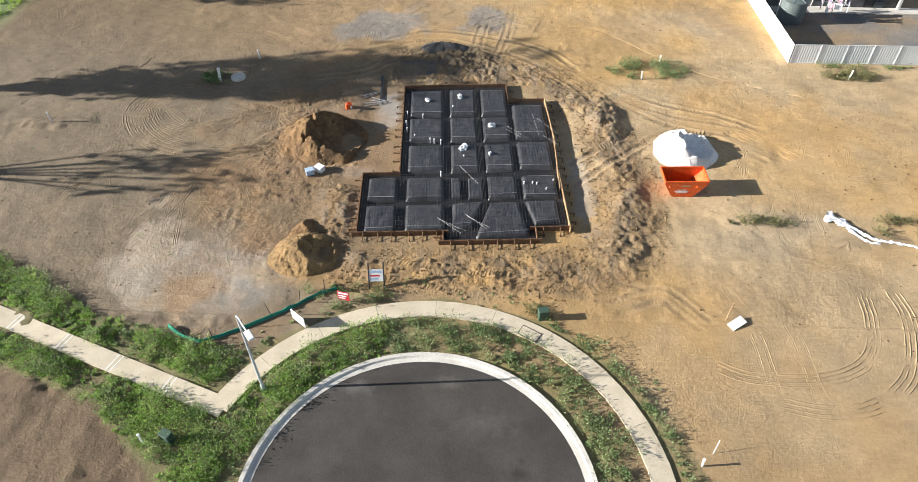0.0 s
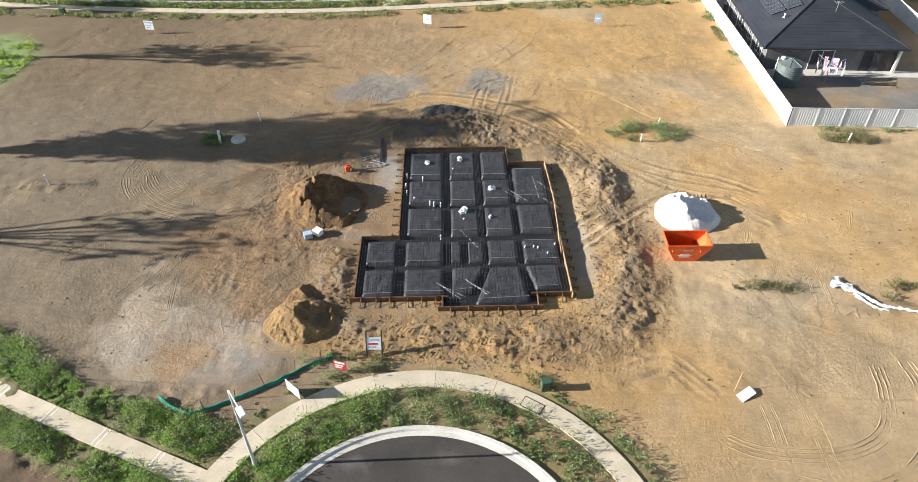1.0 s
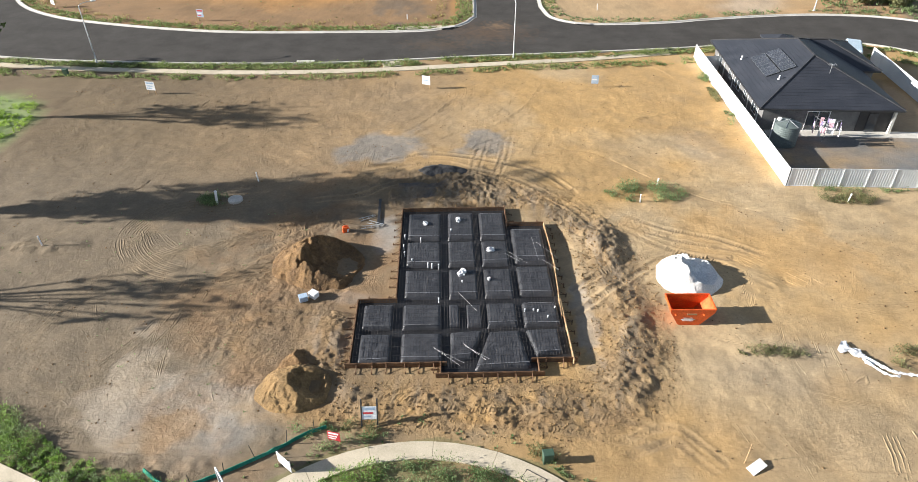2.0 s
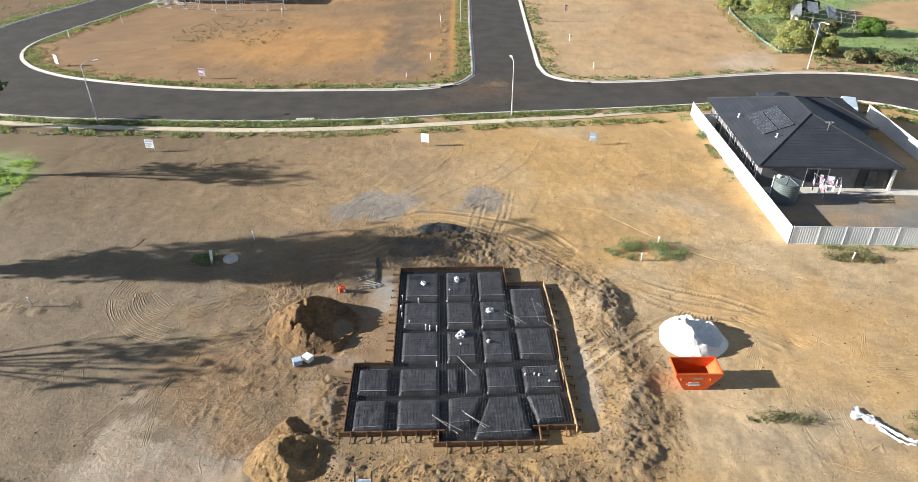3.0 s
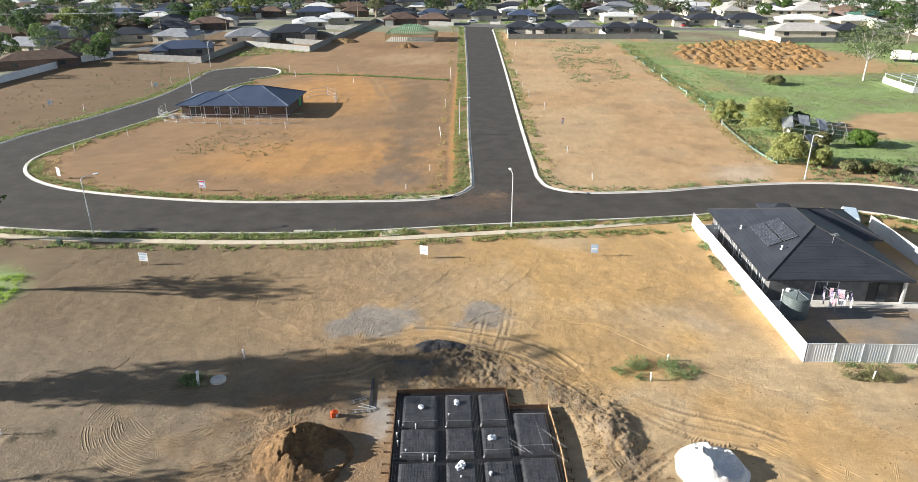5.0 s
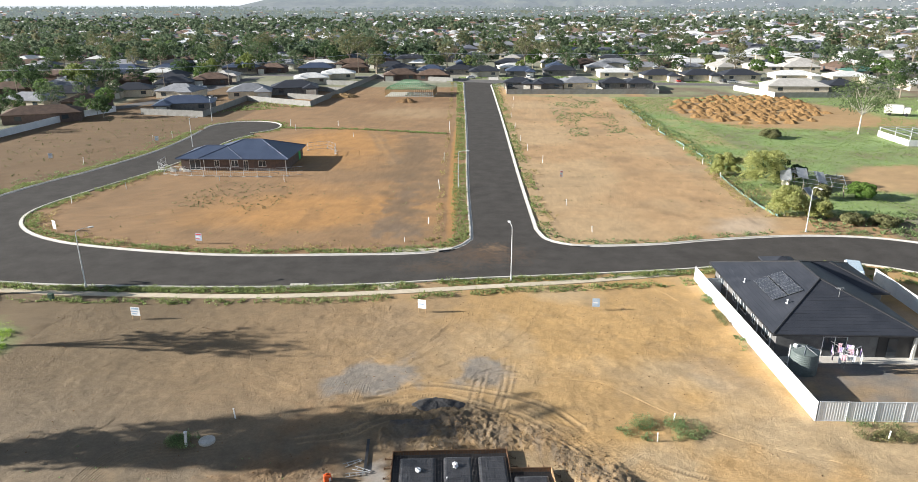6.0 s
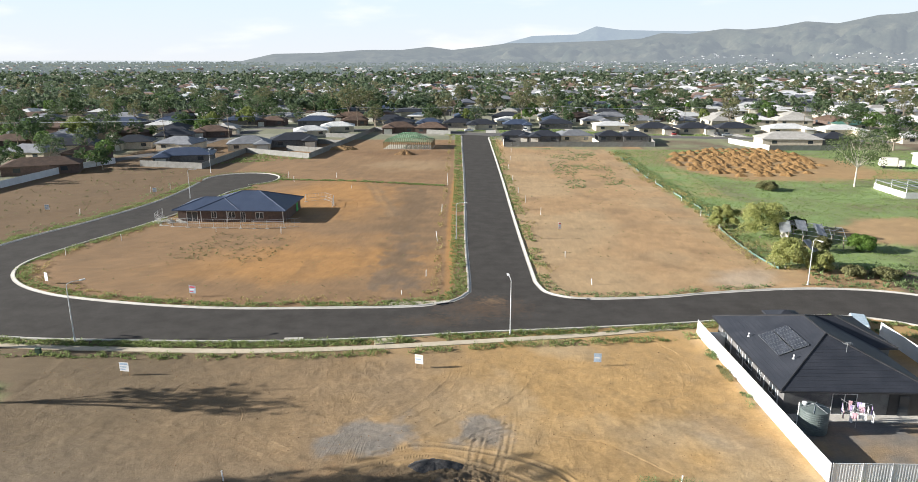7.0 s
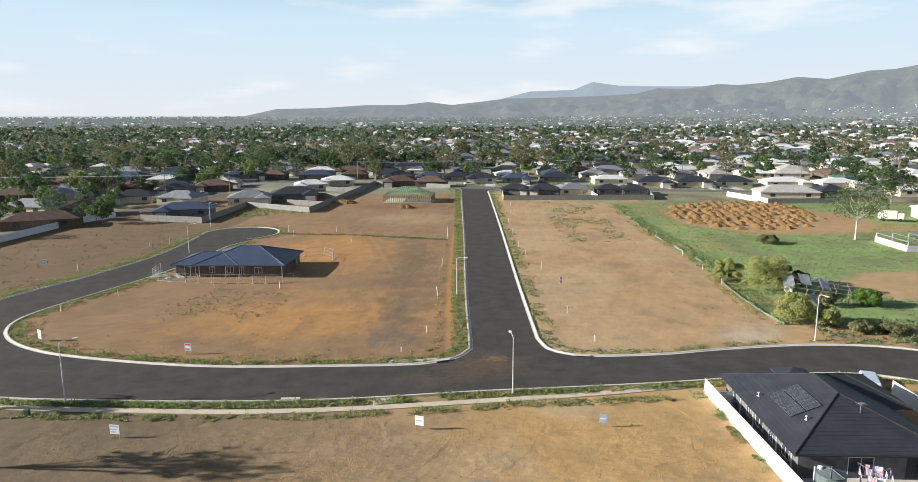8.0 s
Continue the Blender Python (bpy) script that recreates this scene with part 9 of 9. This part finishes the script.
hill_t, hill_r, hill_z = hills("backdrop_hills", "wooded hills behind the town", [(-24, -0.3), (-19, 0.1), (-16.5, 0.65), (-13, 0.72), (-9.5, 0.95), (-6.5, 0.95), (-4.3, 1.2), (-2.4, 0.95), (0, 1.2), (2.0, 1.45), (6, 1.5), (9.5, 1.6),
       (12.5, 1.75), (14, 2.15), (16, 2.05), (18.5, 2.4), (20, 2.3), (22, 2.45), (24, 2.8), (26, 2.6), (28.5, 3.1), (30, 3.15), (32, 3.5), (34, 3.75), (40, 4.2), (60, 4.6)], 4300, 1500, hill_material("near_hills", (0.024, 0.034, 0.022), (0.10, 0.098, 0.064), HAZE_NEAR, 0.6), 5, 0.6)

slope_v, slope_f = [], []
for k in range(2600):
    b, d = NR.uniform(0, 42) + NR.uniform(-8, 4), 2810 + 640 * NR.rand() ** 2.0
    x, y = d * math.sin(radians(b)), d * math.cos(radians(b))
    zz = float(hill_z[np.searchsorted(hill_r[:, 0], d) - 1, np.searchsorted(hill_t[0], radians(b)) - 1]) - 1.0
    L, W, e = NR.uniform(2.5, 6), NR.uniform(3, 5), NR.uniform(2.5, 3.6)
    if k % 4 == 0 and b > 6 and d < 3000:  # sheds and shops along the foot of the hills
        L, W, e = NR.uniform(6, 15), 6.0, NR.uniform(4, 6)
    o = len(slope_v)
    vs, fs, _, _ = hip(-L, L, -W, W, e, 0.3, thick=e + 1)
    slope_v += [(x + p[0], y + p[1], zz + p[2]) for p in vs]
    slope_f += [tuple(i + o for i in f) for f in fs]
PALE_TOWN = palette("pale_town", [(0.62, 0.63, 0.65), (0.42, 0.43, 0.45), (0.72, 0.72, 0.73), (0.34, 0.33, 0.33)])
tagged(new("hillside_houses", mesh_of("hillside_houses", slope_v, slope_f, [PALE_TOWN])), "tiny pale houses on the lower hill slopes", "houses", kind="stuff")


# ---- cars parked along the cross street ----
def car(m, paint, word):
    c = thing("car", f"{word} parked car at the kerb", "car", m, group="parked cars")
    part("body", box(-2.15, 2.15, -0.86, 0.86, 0.32, 0.95, bev=0.14), paint, c)
    bm = box(-1.2, 1.05, -0.74, 0.74, 0.94, 1.46, bev=0.0)
    for v in bm.verts:
        if v.co.z > 1.2:
            v.co.x *= 0.72
            v.co.y *= 0.86
    part("cabin", bm, GLASS, c)
    part("roof_panel", box(-0.85, 0.72, -0.62, 0.62, 1.465, 1.5, bev=0.015), paint, c)
    for x in (-1.35, 1.35):
        for s in (-1, 1):
            w = part("wheel", rod((x, s * 0.70, 0.33), (x, s * 0.88, 0.33), 0.33, n=14), DARK, c)
            part("rim", rod((x, s * 0.881, 0.33), (x, s * 0.895, 0.33), 0.2, n=10), GALV, w)


CAR_RED = surface("red_car_paint", (0.35, 0.03, 0.03), (0.42, 0.05, 0.04), 1, 5, 0.3, bump=0, spread=0.05)
for x, y, r, mt, word in ((-6.0, 329.0, 10, WHITE, "white"), (84.5, 314.5, 95, CAR_RED, "red"), (103.5, 312.5, 95, DARK, "black"), (106.5, 309.8, 170, GALV, "silver"), (58.0, 316.5, 172, WHITE, "white"), (-116.0, 288.0, 60, WHITE, "white"),
                          (-98.0, 252.0, 70, GALV, "silver"), (128.0, 305.5, 165, WHITE, "white"), (20.5, 332.0, 90, WHITE, "white")):
    car(pose(x, y, 0.05, 0, 0, r), mt, word)
for x, y0, y1, w in ((2.0, 323.2, 337.2, 4.5), (19.0, 320.5, 337.8, 4.0), (40.0, 317.5, 341.2, 4.0), (64.0, 314.5, 331.2, 4.5), (83.0, 311.2, 318.2, 4.5), (101.0, 308.6, 318.7, 4.5), (110.0, 307.2, 319.2, 4.5)):
    tagged(new("driveway", flat("driveway", [(x, y0), (x + w, y0), (x + w, y1), (x, y1)], 0.06, KERB, 0.1)), "pale concrete driveway from the cross street", "driveway", kind="structure")
for x0, x1, y0, y1 in ((-12, 1, 330, 336), (8, 18, 324, 336), (25, 39, 320, 339), (46, 62, 318, 329), (70, 82, 313, 317), (88, 100, 311, 318), (116, 130, 307, 318)):
    n = int((x1 - x0) * (y1 - y0) * 1.6)
    gx0, gy0 = NR.uniform(x0, x1, n), NR.uniform(y0, y1, n)
    grass("front_lawn", "short green front lawn", gx0, gy0, NR.uniform(0.3, 0.7, n), 5, 0.3, PADDOCK, 0.2)

# ---- bays of the footpaths, with open joints ----
def bays(parent, line, w, length, z=0.1, gap=0.018, sealed=False):
    """Concrete bays along a line, each a thin slab with a joint to the next."""
    p = np.array(line)
    s = np.r_[0, np.cumsum(np.linalg.norm(np.diff(p, axis=0), axis=1))]
    at = lambda q: np.array((np.interp(q, s, p[:, 0]), np.interp(q, s, p[:, 1])))  # noqa: E731
    n = max(1, round(s[-1] / length))
    for k in range(n):
        a0, a1 = k * s[-1] / n + gap / 2, (k + 1) * s[-1] / n - gap / 2
        vs = []
        for i in range(4):
            q = a0 + (a1 - a0) * i / 3
            c, d = at(q), at(min(q + 0.05, s[-1])) - at(max(q - 0.05, 0))
            d = d / (np.linalg.norm(d) + 1e-9)
            nrm = np.array((-d[1], d[0])) * w / 2
            for sgn in (-1, 1):
                vs += [(*(c + sgn * nrm), z), (*(c + sgn * nrm), -0.05)]
        fs = []
        for i in range(3):
            o, q = 4 * i, 4 * i + 4
            fs += [(o, o + 2, q + 2, q), (o + 1, o, q, q + 1), (o + 2, o + 3, q + 3, q + 2)]
        fs += [(0, 1, 3, 2), (12, 14, 15, 13)]
        fs = [tuple(reversed(f)) for f in fs]
        part("bay", mesh_of("bay", vs, fs, [PATHC]), PATHC, parent)
        if sealed:  # white tooled lines each side of the joint
            c, d = at(a1), at(a1) - at(a1 - 0.2)
            turn = Matrix.Translation((*c, z)) @ Matrix.Rotation(math.atan2(d[1], d[0]), 4, "Z")
            for o in (-0.16, 0.12):
                part("joint_line", box(o - 0.025, o + 0.025, -w / 2 + 0.02, w / 2 - 0.02, 0.001, 0.005), WHITE, parent, at=turn)


bays(footpath_ring, PATH_RING, 1.18, 3.6)
bays(footpath_west, [(-13.1, 18.72), (-20.0, 21.25), (-28.3, 24.35), (-62.0, 36.8)], 1.15, 3.6, 0.096, sealed=True)
bays(footpath_far, spline([(-86.0, 92.0), (-70.0, 82.0), (-54.2, 79.3), (-40.4, 78.65), (-27.2, 78.5), (-14.6, 79.65), (-1.0, 81.9), (11.9, 84.2), (24.0, 87.0)], 1.2), 1.15, 3.6, 0.09)
bays(footpath_far, [(-11.2, 80.95), (-11.6, 82.55)], 2.2, 1.5, 0.1)
bays(footpath_far, [(-4.2, 95.6), (-12.5, 94.4)], 1.1, 3.0, 0.09)
